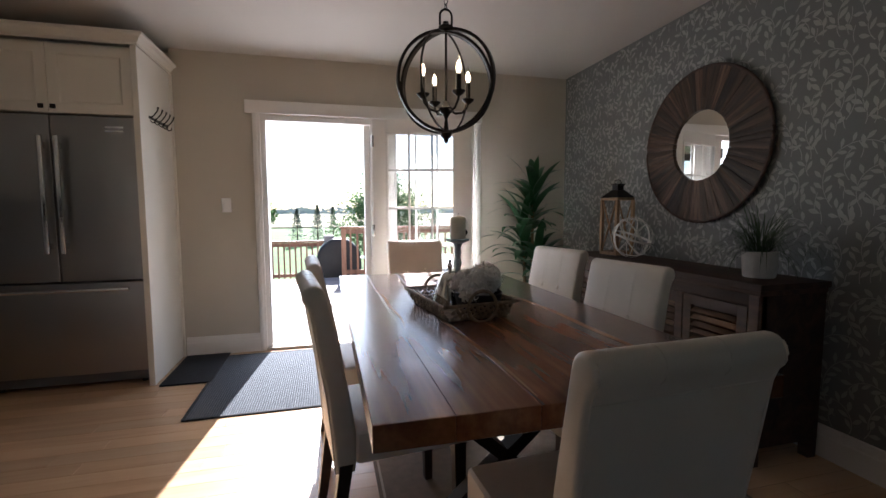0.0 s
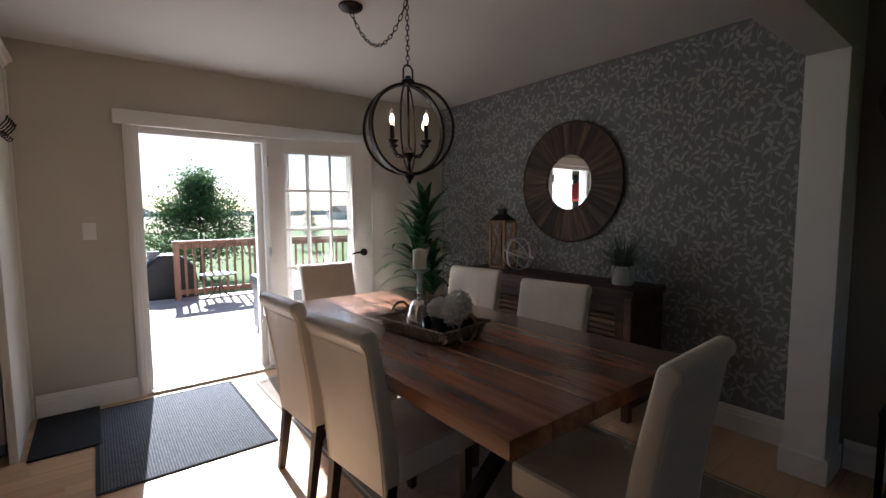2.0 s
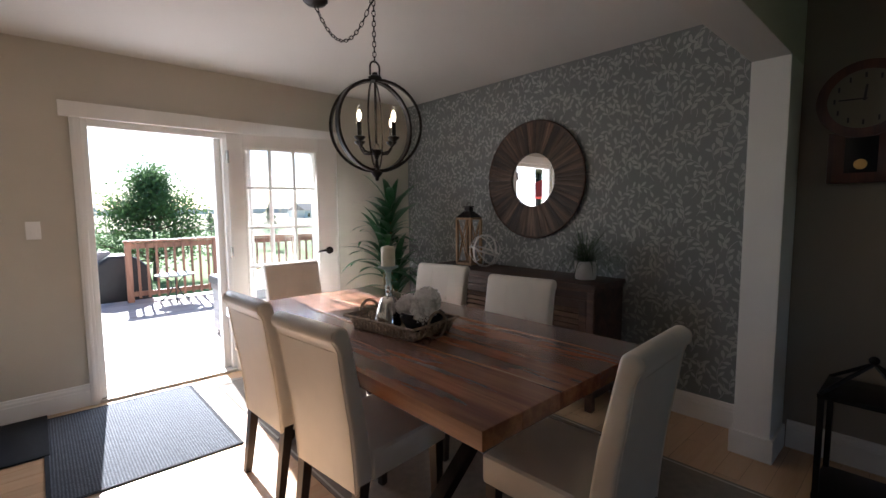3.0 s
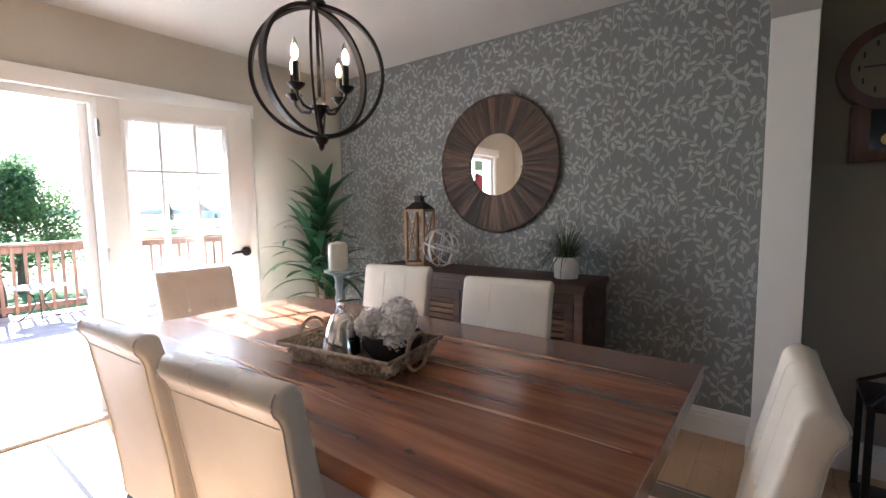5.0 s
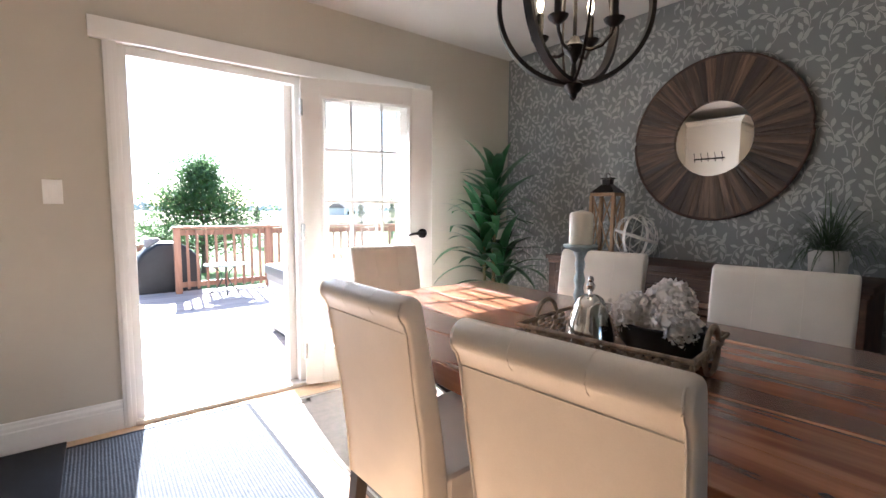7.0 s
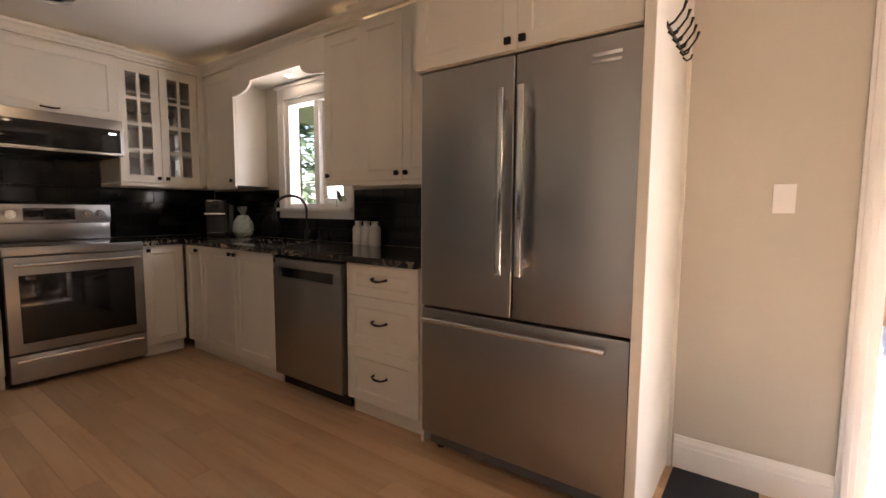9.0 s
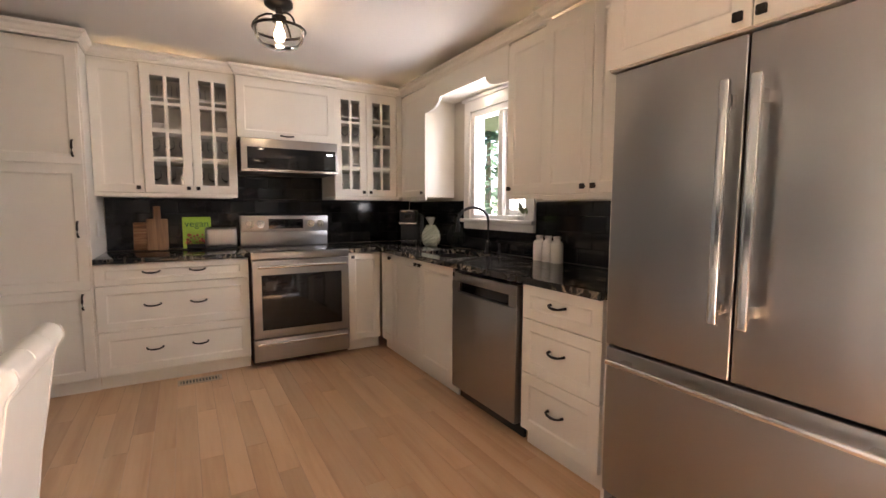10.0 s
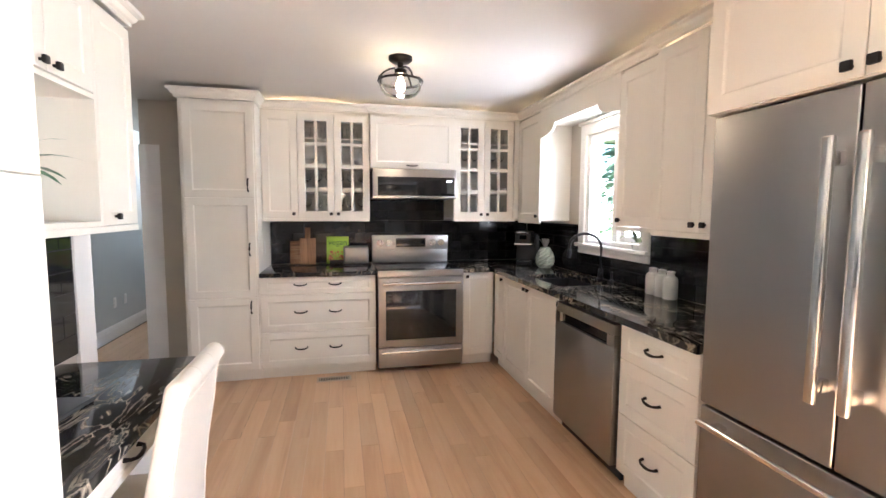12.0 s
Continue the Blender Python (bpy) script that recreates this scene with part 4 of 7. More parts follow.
part("handle", bar(bmesh.new(), (0.04, -0.072, 0.815), (RW - 0.04, -0.072, 0.815), 0.0125, (0, 0.05, 0)), STEELH, d, "polished bar handle")
d = part("storage_drawer", B((0.004, -0.02, 0.045), (RW - 0.004, 0.028, 0.222), 0.006), STEEL, rg)
part("handle", B((0.03, -0.045, 0.178), (RW - 0.03, -0.02, 0.198), 0.008, 3), STEELH, d)
for cx, cy, r in ((0.2, 0.14, 0.10), (0.57, 0.14, 0.115), (0.2, 0.40, 0.085), (0.57, 0.40, 0.085)):
    bm = lathe(bmesh.new(), [(r - 0.003, 0.9256), (r, 0.9256)], 40, (cx, cy, 0))
    part("burner_ring", bm, surface("burner_print", (0.10, 0.10, 0.10), 0.3), rg)

mo = thing("microwave", WEST(-7.165, -1.655, 1.572), "low stainless over-range microwave with a black glass door", "microwave")
MD = DW - 7.165 - 0.005
part("body", B((0.004, 0.03, 0), (0.779, MD, 0.268), 0.003), BLACK, mo)
part("door", B((0, 0.0, 0.0), (0.783, 0.035, 0.268), 0.006), STEEL, mo)
part("window", B((0.045, -0.003, 0.022), (0.765, 0.004, 0.196), 0.003), DARKGLASS, mo, "black glass window")
part("display", B((0.69, -0.0045, 0.155), (0.735, -0.0025, 0.168)), glow("clock_digits", (0.75, 0.85, 1.0), 0.6), mo, "lit clock digits")
part("lower_trim", B((0, -0.002, 0.002), (0.783, 0.004, 0.018), 0.001), STEELH, mo)

dwh = thing("dishwasher", NORTH(-5.737, yn), "stainless steel dishwasher with a pocket handle", "dishwasher")
WW = 0.695
part("body", B((0.012, 0.03, 0.10), (WW - 0.012, 0.58, 0.87)), BLACK, dwh)
bm = B((0.02, -0.02, 0.10), (WW - 0.02, 0.028, 0.745), 0.006)
box(bm, (0.02, -0.02, 0.808), (WW - 0.02, 0.028, 0.868), 0.006), box(bm, (0.02, -0.02, 0.7455), (0.085, 0.028, 0.8075)), box(bm, (WW - 0.085, -0.02, 0.7455), (WW - 0.02, 0.028, 0.8075))
part("door", bm, STEEL, dwh)
part("pocket_handle", B((0.086, -0.002, 0.746), (WW - 0.086, 0.028, 0.807)), DARKGLASS, dwh, "dark recessed pocket handle")
part("badge", B((0.03, -0.0225, 0.835), (0.05, -0.0195, 0.862)), STEELH, dwh)
part("toe_panel", B((0.02, 0.05, 0.01), (WW - 0.02, 0.07, 0.10)), BLACK, dwh)

# ---- ceiling lamp ----
lm = thing("ceiling_lamp", pose(-6.02, -1.55, CEIL_Z) @ Matrix.Scale(1.14, 4), "bronze semi-flush ceiling lamp with a clear glass bowl", "ceiling lamp")
part("canopy", lathe(bmesh.new(), [(0, 0), (0.068, 0), (0.068, -0.018), (0.055, -0.028), (0.018, -0.032), (0.016, -0.06), (0.035, -0.072), (0.035, -0.095), (0, -0.095)][::-1], 28), BLACKMETAL, lm)
part("ring", tube(bmesh.new(), [(0.125 * math.cos(a), 0.125 * math.sin(a), -0.135) for a in [math.tau * k / 40 for k in range(40)]], 0.007, 8, True), BLACKMETAL, lm)
for k in range(3):
    a = math.tau * k / 3 + 0.4
    pts = [(r * math.cos(a), r * math.sin(a), z) for r, z in ((0.03, -0.062), (0.06, -0.066), (0.095, -0.085), (0.120, -0.112), (0.128, -0.135))]
    part("arm", tube(bmesh.new(), pts, 0.0055, 8), BLACKMETAL, lm)
g = part("glass_bowl", lathe(bmesh.new(), [(0.118, -0.120), (0.122, -0.150), (0.112, -0.185), (0.088, -0.212), (0.05, -0.225), (0, -0.228), (0, -0.225), (0.05, -0.222), (0.086, -0.209), (0.109, -0.183), (0.119, -0.150), (0.115, -0.120)], 36), GLASSWARE, lm, "clear seeded glass bowl")
g.visible_shadow = False
BULB = glow("warm_filament_bulb", (1.0, 0.72, 0.38), 2.0)
part("bulb", lathe(bmesh.new(), [(0, -0.195), (0.018, -0.188), (0.028, -0.168), (0.024, -0.145), (0.012, -0.115), (0.012, -0.096), (0, -0.096)], 20), BULB, lm, "lit amber filament bulb")
lp = new("ceiling_lamp_light", bpy.data.lights.new("ceiling_lamp_light", "POINT"))
lp.data.energy, lp.data.color, lp.data.shadow_soft_size = 0.06, (1.0, 0.80, 0.56), 0.03
lp.location = (-6.02, -1.55, CEIL_Z - 0.29)
# strip lights lying on top of the wall cabinets, shining at the ceiling
STRIP = glow("warm_strip", (1.0, 0.72, 0.40), 1.3)
for x, y, rz in ((-7.42, -2.42, 90), (-7.42, -1.98, 90), (-7.42, -1.28, 90), (-7.42, -0.62, 90), (-7.0, -0.08, 0), (-5.35, -0.08, 0), (-4.85, -0.10, 0)):
    t = thing("cabinet_top_light", pose(x, y, UT, 0, 0, rz), "short warm strip light on top of the wall cabinets", "strip light", "cabinet top lights")
    part("housing", B((-0.09, -0.02, 0.0), (0.09, 0.02, 0.012), 0.002), TRIM, t)
    part("tube", B((-0.08, -0.012, 0.012), (0.08, 0.012, 0.020), 0.002), STRIP, t, "lit strip")


# ---- dining table ----
TZ, TH = 0.75, 0.060
TX0, TX1, TY0, TY1 = -2.208, -1.13, -3.135, -0.945
tb = thing("dining_table", pose(0, 0, 0), "thick acacia dining table with natural grain and black steel legs", "dining table")
SAP = wood("pale_sapwood", (0.20, 0.09, 0.04), (0.33, 0.17, 0.08), (0.45, 0.26, 0.13), 0.24, "y", 0.8, 0.35, 0.1)
cuts = [TX0, -2.03, -1.83, -1.60, -1.36, TX1]
for a, b in zip(cuts, cuts[1:]):
    cx, cy = (a + b) / 2, (TY0 + TY1) / 2
    put("plank", B((a - cx + 0.0004, TY0 - cy, TZ - TH), (b - cx - 0.0004, TY1 - cy, TZ), 0.0015, 1), TABLEWOOD, tb, (cx, cy, 0))
rnd = random.Random(11)
for x, y0, y1, w in ((-1.832, -3.09, -1.3, 0.012), (-1.602, -2.7, -1.0, 0.008), (-1.365, -3.09, -1.9, 0.014), (-2.025, -2.4, -1.5, 0.007)):
    bm = bmesh.new()
    prev = None
    n = 26
    for i in range(n + 1):
        t = i / n
        y = y0 + (y1 - y0) * t
        xx = x + 0.018 * math.sin(3.1 * t + x * 9) + 0.006 * math.sin(11 * t)
        hw = w * (0.25 + math.sin(math.pi * t)) * (0.7 + 0.5 * noise.noise((y * 3, x, 0)))
        hw = max(0.001, hw)
        cur = (bm.verts.new((xx - hw, y, TZ + 0.0005)), bm.verts.new((xx + hw, y, TZ + 0.0005)))
        if prev:
            bm.faces.new((prev[0], prev[1], cur[1], cur[0]))
        prev = cur
    part("sapwood_streak", bm, SAP, tb, "pale sapwood streak", False)
KNOT = wood("dark_knot", (0.035, 0.012, 0.006), (0.075, 0.028, 0.012), (0.12, 0.045, 0.02), 0.25, "y", 2.0, 0.3)
for x, y, r in ((-2.10, -2.70, 0.011), (-1.50, -2.05, 0.008), (-1.95, -1.55, 0.008)):
    bm = bmesh.new()
    vs = [bm.verts.new((x + r * math.cos(a) * (0.7 + 0.2 * math.sin(3 * a) + 0.1 * math.sin(7 * a + x)), y + r * 1.5 * math.sin(a), TZ + 0.0007)) for a in [math.tau * k / 24 for k in range(24)]]
    bm.faces.new(vs)
    part("knot", bm, KNOT, tb, "dark knot", False)
for y in (-2.62, -1.45):
    bm = B((-2.08, y - 0.03, 0.652), (-1.25, y + 0.03, TZ - TH))
    for x0, x1 in ((-2.08, -1.36), (-1.33, -2.05)):
        a, b = Vector((x0, y, 0.0)), Vector((x1, y, 0.652))
        d = (b - a).normalized()
        n = Vector((-d.z, 0, d.x)) * 0.03
        vs = []
        for p in (a, b):
            for s in (-1, 1):
                for t in (-0.03, 0.03):
                    q = p + n * s + Vector((0, t, 0))
                    q.z = max(0.0, min(0.652, q.z))
                    vs.append(bm.verts.new(q))
        for f in ((0, 1, 3, 2), (4, 6, 7, 5), (0, 2, 6, 4), (1, 5, 7, 3), (0, 4, 5, 1), (2, 3, 7, 6)):
            bm.faces.new([vs[i] for i in f])
    bmesh.ops.recalc_face_normals(bm, faces=bm.faces[:])
    part("leg", bm, BLACKMETAL, tb, "black steel cross leg", False)

# ---- upholstered chairs ----
def dining_chair(m, label, group="dining chairs"):
    """Faces +y; origin on the floor under the middle of the seat."""
    c = thing("dining_chair", m, label, "dining chair", group)
    w = 0.211
    inner = [(-0.155, 0.40), (-0.165, 0.50), (-0.182, 0.62), (-0.205, 0.74), (-0.228, 0.85), (-0.242, 0.915)]
    roll = [(-0.282 + 0.034 * math.cos(a), 0.941 + 0.036 * math.sin(a)) for a in [radians(d) for d in range(15, 236, 20)]]
    outer = [(-0.292, 0.885), (-0.272, 0.74), (-0.250, 0.60), (-0.236, 0.46), (-0.228, 0.33)]
    low = lambda line: [(y, 0.33 + (z - 0.33) * 0.968) for y, z in line]
    inner, roll, outer = low(inner), low(roll), low(outer)
    prof = inner + roll + outer + [(-0.165, 0.33)]
    bm = bmesh.new()
    rows = []
    n = 7
    for i in range(n):
        x = -w + 2 * w * i / (n - 1)
        rows.append([bm.verts.new((x * (0.93 + 0.07 * min(1, z / 0.9)), y, z)) for y, z in prof])
    k = len(prof)
    for A, C in zip(rows, rows[1:]):
        for j in range(k):
            bm.faces.new((A[j], C[j], C[(j + 1) % k], A[(j + 1) % k]))
    ends = [bm.faces.new(rows[0]), bm.faces.new(rows[-1][::-1])]
    bmesh.ops.recalc_face_normals(bm, faces=bm.faces[:])
    es = list({e for f in ends for e in f.edges})
    bmesh.ops.bevel(bm, geom=es, offset=0.012, segments=3, profile=0.5, affect="EDGES")
    back = part("backrest", bm, LEATHER, c)
    for s in (-1, 1):
        part("piping", tube(bmesh.new(), [(s * (w + 0.001 - 0.012) * (0.93 + 0.07 * min(1, z / 0.9)), y - 0.0015, z) for y, z in roll[6:] + outer], 0.0024, 6), LEATHER, back)
    part("seam", tube(bmesh.new(), [(-w + 0.012, -0.2915, 0.867), (0, -0.2925, 0.867), (w - 0.012, -0.2915, 0.867)], 0.0022, 6), LEATHER, back)
    for s in (-0.33, 0.33):
        pts = [(s * w, y, z) for y, z in inner[2:] + roll]
        part("seam", tube(bmesh.new(), pts, 0.0009, 6), LEATHER, back)
        part("button", ball(bmesh.new(), (s * w, -0.205, 0.730), 0.011, 1, 0.5, 1, 12, 8), LEATHER, back)
    bm = B((-w, -0.165, 0.355), (w, 0.245, 0.470), 0.022, 3)
    for v in bm.verts:
        if v.co.z > 0.44:
            v.co.z += 0.012 * max(0, 1 - (v.co.x / w) ** 2) * max(0, 1 - ((v.co.y - 0.04) / 0.21) ** 2)
    part("seat", bm, LEATHER, c)
    for sx in (-1, 1):
        for y0, y1 in ((0.205, 0.212), (-0.195, -0.245)):
            bm = bmesh.new()
            bmesh.ops.create_cube(bm, size=1.0)
            for v in bm.verts:
                top = v.co.z > 0
                s = 0.044 if top else 0.032
                v.co = (sx * (w - 0.028) + v.co.x * s, (y0 if top else y1) + v.co.y * s, 0.36 if top else 0.0)
            part("leg", bm, LEGWOOD, c, "dark espresso tapered leg", False)
    return c


CH = "cream leather dining chair with rolled back"
c0 = dining_chair(pose(-2.07, -2.37, 0, 0, 0, -84), CH + " tucked under the table")
for x, y, rz, lab in ((-2.073, -1.76, -87, " tucked under the table"), (-1.185, -1.618, 102, " near the sideboard"), (-1.277, -2.37, 99, " near the sideboard"),
                      (-1.63, -0.90, 180, " beside the door"), (-1.70, -3.10, 3, " at the table head")):
    c = copy_thing(c0, pose(x, y, 0, 0, 0, rz))
    tagged(c, CH + lab)
dc = copy_thing(c0, pose(-4.64, -2.70, 0, 0, 0, 180))
tagged(dc, "white upholstered chair pushed in at the built-in desk", "chair", "desk chair")

# ---- rug, mats, floor registers ----
ar = thing("area_rug", pose(0, 0, 0), "flat taupe area rug with a pale border under the table", "rug")
RUGM = surface("taupe_flatweave", (0.21, 0.175, 0.14), 0.9, vary=0.15, scale=25, bump=0.5, fine=220)
part("field", B((-2.10, -3.55, 0.0), (-0.62, -0.20, 0.006), 0.001, 1), RUGM, ar)
bm = bmesh.new()
for lo, hi in (((-2.085, -3.52), (-2.075, -0.22)), ((-0.65, -3.52), (-0.64, -0.22)), ((-2.075, -0.23), (-0.65, -0.22)), ((-2.075, -3.52), (-0.65, -3.51))):
    box(bm, (*lo, 0.006), (*hi, 0.0072))
part("border", bm, surface("rug_border", (0.46, 0.42, 0.36), 0.95, vary=0.1, scale=40), ar, "pale border stripe")
m1 = tagged(mesh("door_mat", B((-3.41, -0.685, 0.0), (-3.085, -0.03, 0.012), 0.004, 2), MATBLACK), "small black rubber-backed door mat by the panel", "mat")
m2 = thing("runner_mat", pose(0, 0, 0), "dark grey ribbed runner mat inside the patio door", "mat")
part("base", B((-3.11, -1.285, 0.0), (-2.245, -0.10, 0.007), 0.003), RUG, m2)
bm = bmesh.new()
for lo, hi in (((-3.11, -1.285), (-3.09, -0.10)), ((-2.265, -1.285), (-2.245, -0.10)), ((-3.09, -1.285), (-2.265, -1.270)), ((-3.09, -0.115), (-2.265, -0.10))):
    box(bm, (*lo, 0.0068), (*hi, 0.0085), 0.001, 1)
part("binding", bm, MATBLACK, m2, "black bound edge", False)


def register(m, w, d, label):
    r = thing("floor_register", m, label, "floor vent")
    bm = B((0, 0, 0.0), (w, 0.018, 0.006), 0.001, 1)
    box(bm, (0, d - 0.018, 0), (w, d, 0.006), 0.001, 1), box(bm, (0, 0.018, 0), (0.018, d - 0.018, 0.006)), box(bm, (w - 0.018, 0.018, 0), (w, d - 0.018, 0.006))
    part("frame", bm, surface("beige_metal", (0.45, 0.38, 0.30), 0.4, 0.5) if "beige_metal" not in bpy.data.materials else bpy.data.materials["beige_metal"], r)
    # thin black sheet under the slats stands for the shade in the duct
    part("duct", B((0.018, 0.018, 0.0005), (w - 0.018, d - 0.018, 0.0012)), BLACK, r)
    n = int((w - 0.036) / 0.02)
    for i in range(n):
        x = 0.018 + (w - 0.036) * (i + 0.5) / n
        part("slat", B((x - 0.004, 0.018, 0.001), (x + 0.004, d - 0.018, 0.005)), bpy.data.materials["beige_metal"], r)
    return r


register(pose(-2.205, -0.295, 0, 0, 0, 0), 0.265, 0.115, "beige metal floor register by the patio door")
register(pose(-6.86, -2.16, 0, 0, 0, 90), 0.29, 0.11, "beige metal floor register before the drawers")

# ---- sideboard ----
sb = thing("sideboard", pose(-0.435, -2.475, 0, 0, 0, 0), "dark reclaimed wood sideboard with louvred doors", "sideboard")
SL, SD = 1.63, 0.395
# paler than the carcass: the light that slats catch is in their colour
SLATWOOD = wood("lit_brown_slats", (0.075, 0.040, 0.024), (0.15, 0.088, 0.054), (0.26, 0.165, 0.105), 0.6, "y", 1.0, 0.0, 0.3)
part("top", B((-0.02, -0.02, 0.825), (SD, SL + 0.02, 0.855), 0.005), SIDEWOOD, sb)
part("cornice", B((-0.008, -0.008, 0.800), (SD, SL + 0.008, 0.825), 0.006), SIDEWOOD, sb)
bm = B((0.02, 0.0, 0.09), (SD, 0.028, 0.80))
box(bm, (0.02, SL - 0.028, 0.09), (SD, SL, 0.80)), box(bm, (0.02, 0.028, 0.09), (SD, SL - 0.028, 0.115)), box(bm, (SD - 0.012, 0.028, 0.115), (SD, SL - 0.028, 0.80)), box(bm, (0.05, 0.028, 0.42), (SD - 0.012, SL - 0.028, 0.44))
part("carcass", bm, SIDEWOOD, sb, "", False)
part("face_rail", B((0.0, 0.05, 0.745), (0.02, SL - 0.05, 0.80), 0.002), SIDEWOOD, sb)
part("face_rail", B((0.0, 0.05, 0.09), (0.02, SL - 0.05, 0.14), 0.002), SIDEWOOD, sb)
for y in (0.0, SL - 0.05):
    part("corner_post", B((-0.004, y, 0.0), (0.046, y + 0.05, 0.80), 0.003), SIDEWOOD, sb)
    part("leg", B((SD - 0.05, y, 0.0), (SD, y + 0.05, 0.09), 0.003), SIDEWOOD, sb)
dw_ = (SL - 0.10) / 4
for i in range(4):
    y0 = 0.05 + dw_ * i
    y1 = y0 + dw_
    bm = B((-0.006, y0 + 0.003, 0.142), (0.016, y0 + 0.055, 0.743), 0.002)
    box(bm, (-0.006, y1 - 0.055, 0.142), (0.016, y1 - 0.003, 0.743), 0.002), box(bm, (-0.006, y0 + 0.055, 0.69), (0.016, y1 - 0.055, 0.743), 0.002)
    box(bm, (-0.006, y0 + 0.055, 0.142), (0.016, y1 - 0.055, 0.195), 0.002), box(bm, (-0.006, y0 + 0.055, 0.415), (0.016, y1 - 0.055, 0.455), 0.002)
    d = part("door", bm, SIDEWOOD, sb, "", False)
    for za, zb in ((0.20, 0.41), (0.46, 0.685)):
        n = 6
        for k in range(n):
            z = za + (zb - za) * (k + 0.5) / n
            sl = part("slat", B((-0.016, y0 + 0.056, -0.0035), (0.016, y1 - 0.056, 0.0035)), SLATWOOD, d, "", False)
            sl.matrix_basis = pose(0.006, 0, z, 0, -38, 0)
    ky = y1 - 0.03 if i % 2 == 0 else y0 + 0.03
    put("knob", ball(rod(bmesh.new(), (0, 0, 0), (-0.018, 0, 0), 0.005), (-0.022, 0, 0), 0.010, u=12, v=8), BLACKMETAL, d, (-0.006, ky, 0.435))

# lantern
PINE = wood("weathered_pine", (0.16, 0.09, 0.045), (0.28, 0.17, 0.09), (0.40, 0.27, 0.15), 0.6, "z")
ln = thing("lantern", pose(-0.20, -1.125, 0.856, 0, 0, 8), "weathered wooden candle lantern with a black metal roof", "lantern")
h = 0.075
part("base", B((-h - 0.008, -h - 0.008, 0), (h + 0.008, h + 0.008, 0.025), 0.003), PINE, ln)
part("top_board", B((-h - 0.008, -h - 0.008, 0.40), (h + 0.008, h + 0.008, 0.42), 0.003), PINE, ln)
for sx in (-1, 1):
    for sy in (-1, 1):
        part("post", B((sx * h - 0.011, sy * h - 0.011, 0.025), (sx * h + 0.011, sy * h + 0.011, 0.40), 0.002), PINE, ln)
for ax in range(4):
    for s in (-1, 1):
        b = rod(bmesh.new(), (-s * (h - 0.012), -h, 0.035), (s * (h - 0.012), -h, 0.39), 0.005, seg=6)
        q = part("brace", b, PINE, ln)
        q.matrix_basis = pose(0, 0, 0, 0, 0, 90 * ax)
bm = bmesh.new()
bmesh.ops.create_cone(bm, cap_ends=True, segments=4, radius1=0.118, radius2=0.045, depth=0.055, matrix=pose(0, 0, 0.4475, 0, 0, 45))
part("roof", bm, BLACKMETAL, ln, "black metal roof", False)
bm = B((-0.028, -0.028, 0.475), (0.028, 0.028, 0.510), 0.003)
box(bm, (-0.036, -0.036, 0.510), (0.036, 0.036, 0.520), 0.003)
part("chimney", bm, BLACKMETAL, ln)
part("ring", tube(bmesh.new(), [(0.03 * math.cos(a), 0, 0.532 + 0.018 * math.sin(a)) for a in [math.tau * k / 20 for k in range(20)]], 0.003, 6, True), BLACKMETAL, ln)

# strap orb
ob = thing("decorative_orb", pose(-0.25, -1.365, 0.856 + 0.142), "whitewashed ball of crossed metal bands", "ornament")
ORBW = surface("whitewashed_metal", (0.60, 0.58, 0.54), 0.55, 0.2, vary=0.15, scale=20)
for k in range(9):
    bm = bmesh.new()
    r, hw = 0.140 - 0.0015 * k, (0.009, 0.004, 0.003, 0.003, 0.0025, 0.003, 0.003, 0.007, 0.0025)[k]
    n = 44
    rings = [[bm.verts.new((rr * math.cos(a), rr * math.sin(a), z)) for rr, z in ((r, -hw), (r, hw), (r - 0.002, hw), (r - 0.002, -hw))] for a in [math.tau * i / n for i in range(n)]]
    for i in range(n):
        A, C = rings[i], rings[(i + 1) % n]
        for j in range(4):
            bm.faces.new((A[j], C[j], C[(j + 1) % 4], A[(j + 1) % 4]))
    q = part("band", bm, ORBW, ob)
    q.matrix_basis = pose(0, 0, 0, (90, 58, 120, 35, 150, 78, 100, 15, 70)[k], (0, 25, -20, 60, 40, -55, 20, 10, 75)[k], (0, 60, 130, 20, 95, 160, 45, 0, 110)[k])

# grassy pot plant
GRASS1 = surface("deep_green_blades", (0.030, 0.060, 0.022), 0.5, vary=0.35, scale=12)
pp = thing("pot_plant", pose(-0.24, -2.30, 0.856), "bushy grass-like plant in a pale concrete pot", "pot plant")
part("pot", lathe(bmesh.new(), [(0, 0), (0.066, 0), (0.070, 0.01), (0.076, 0.125), (0.070, 0.128), (0.066, 0.11), (0, 0.11)], 28), surface("pale_concrete", (0.50, 0.48, 0.45), 0.8, vary=0.12, scale=15, bump=0.2, fine=80), pp)


def blade(bm, root, az, length, lean, width, droop, n=6):
    p = Vector(root)
    el = radians(90 - lean)
    prev = None
    side = Vector((-math.sin(az), math.cos(az), 0))
    for i in range(n + 1):
        t = i / n
        wv = side * width * (0.5 + 0.5 * min(1, t * 3)) * (1 - t ** 3)
        cur = (bm.verts.new(p - wv), bm.verts.new(p + wv)) if i < n else (bm.verts.new(p),)
        if prev:
            bm.faces.new((prev[0], prev[1], *cur[::-1]))
        prev = cur
        d = Vector((math.cos(el) * math.cos(az), math.cos(el) * math.sin(az), math.sin(el)))
        p = p + d * length / n
        el -= droop / n


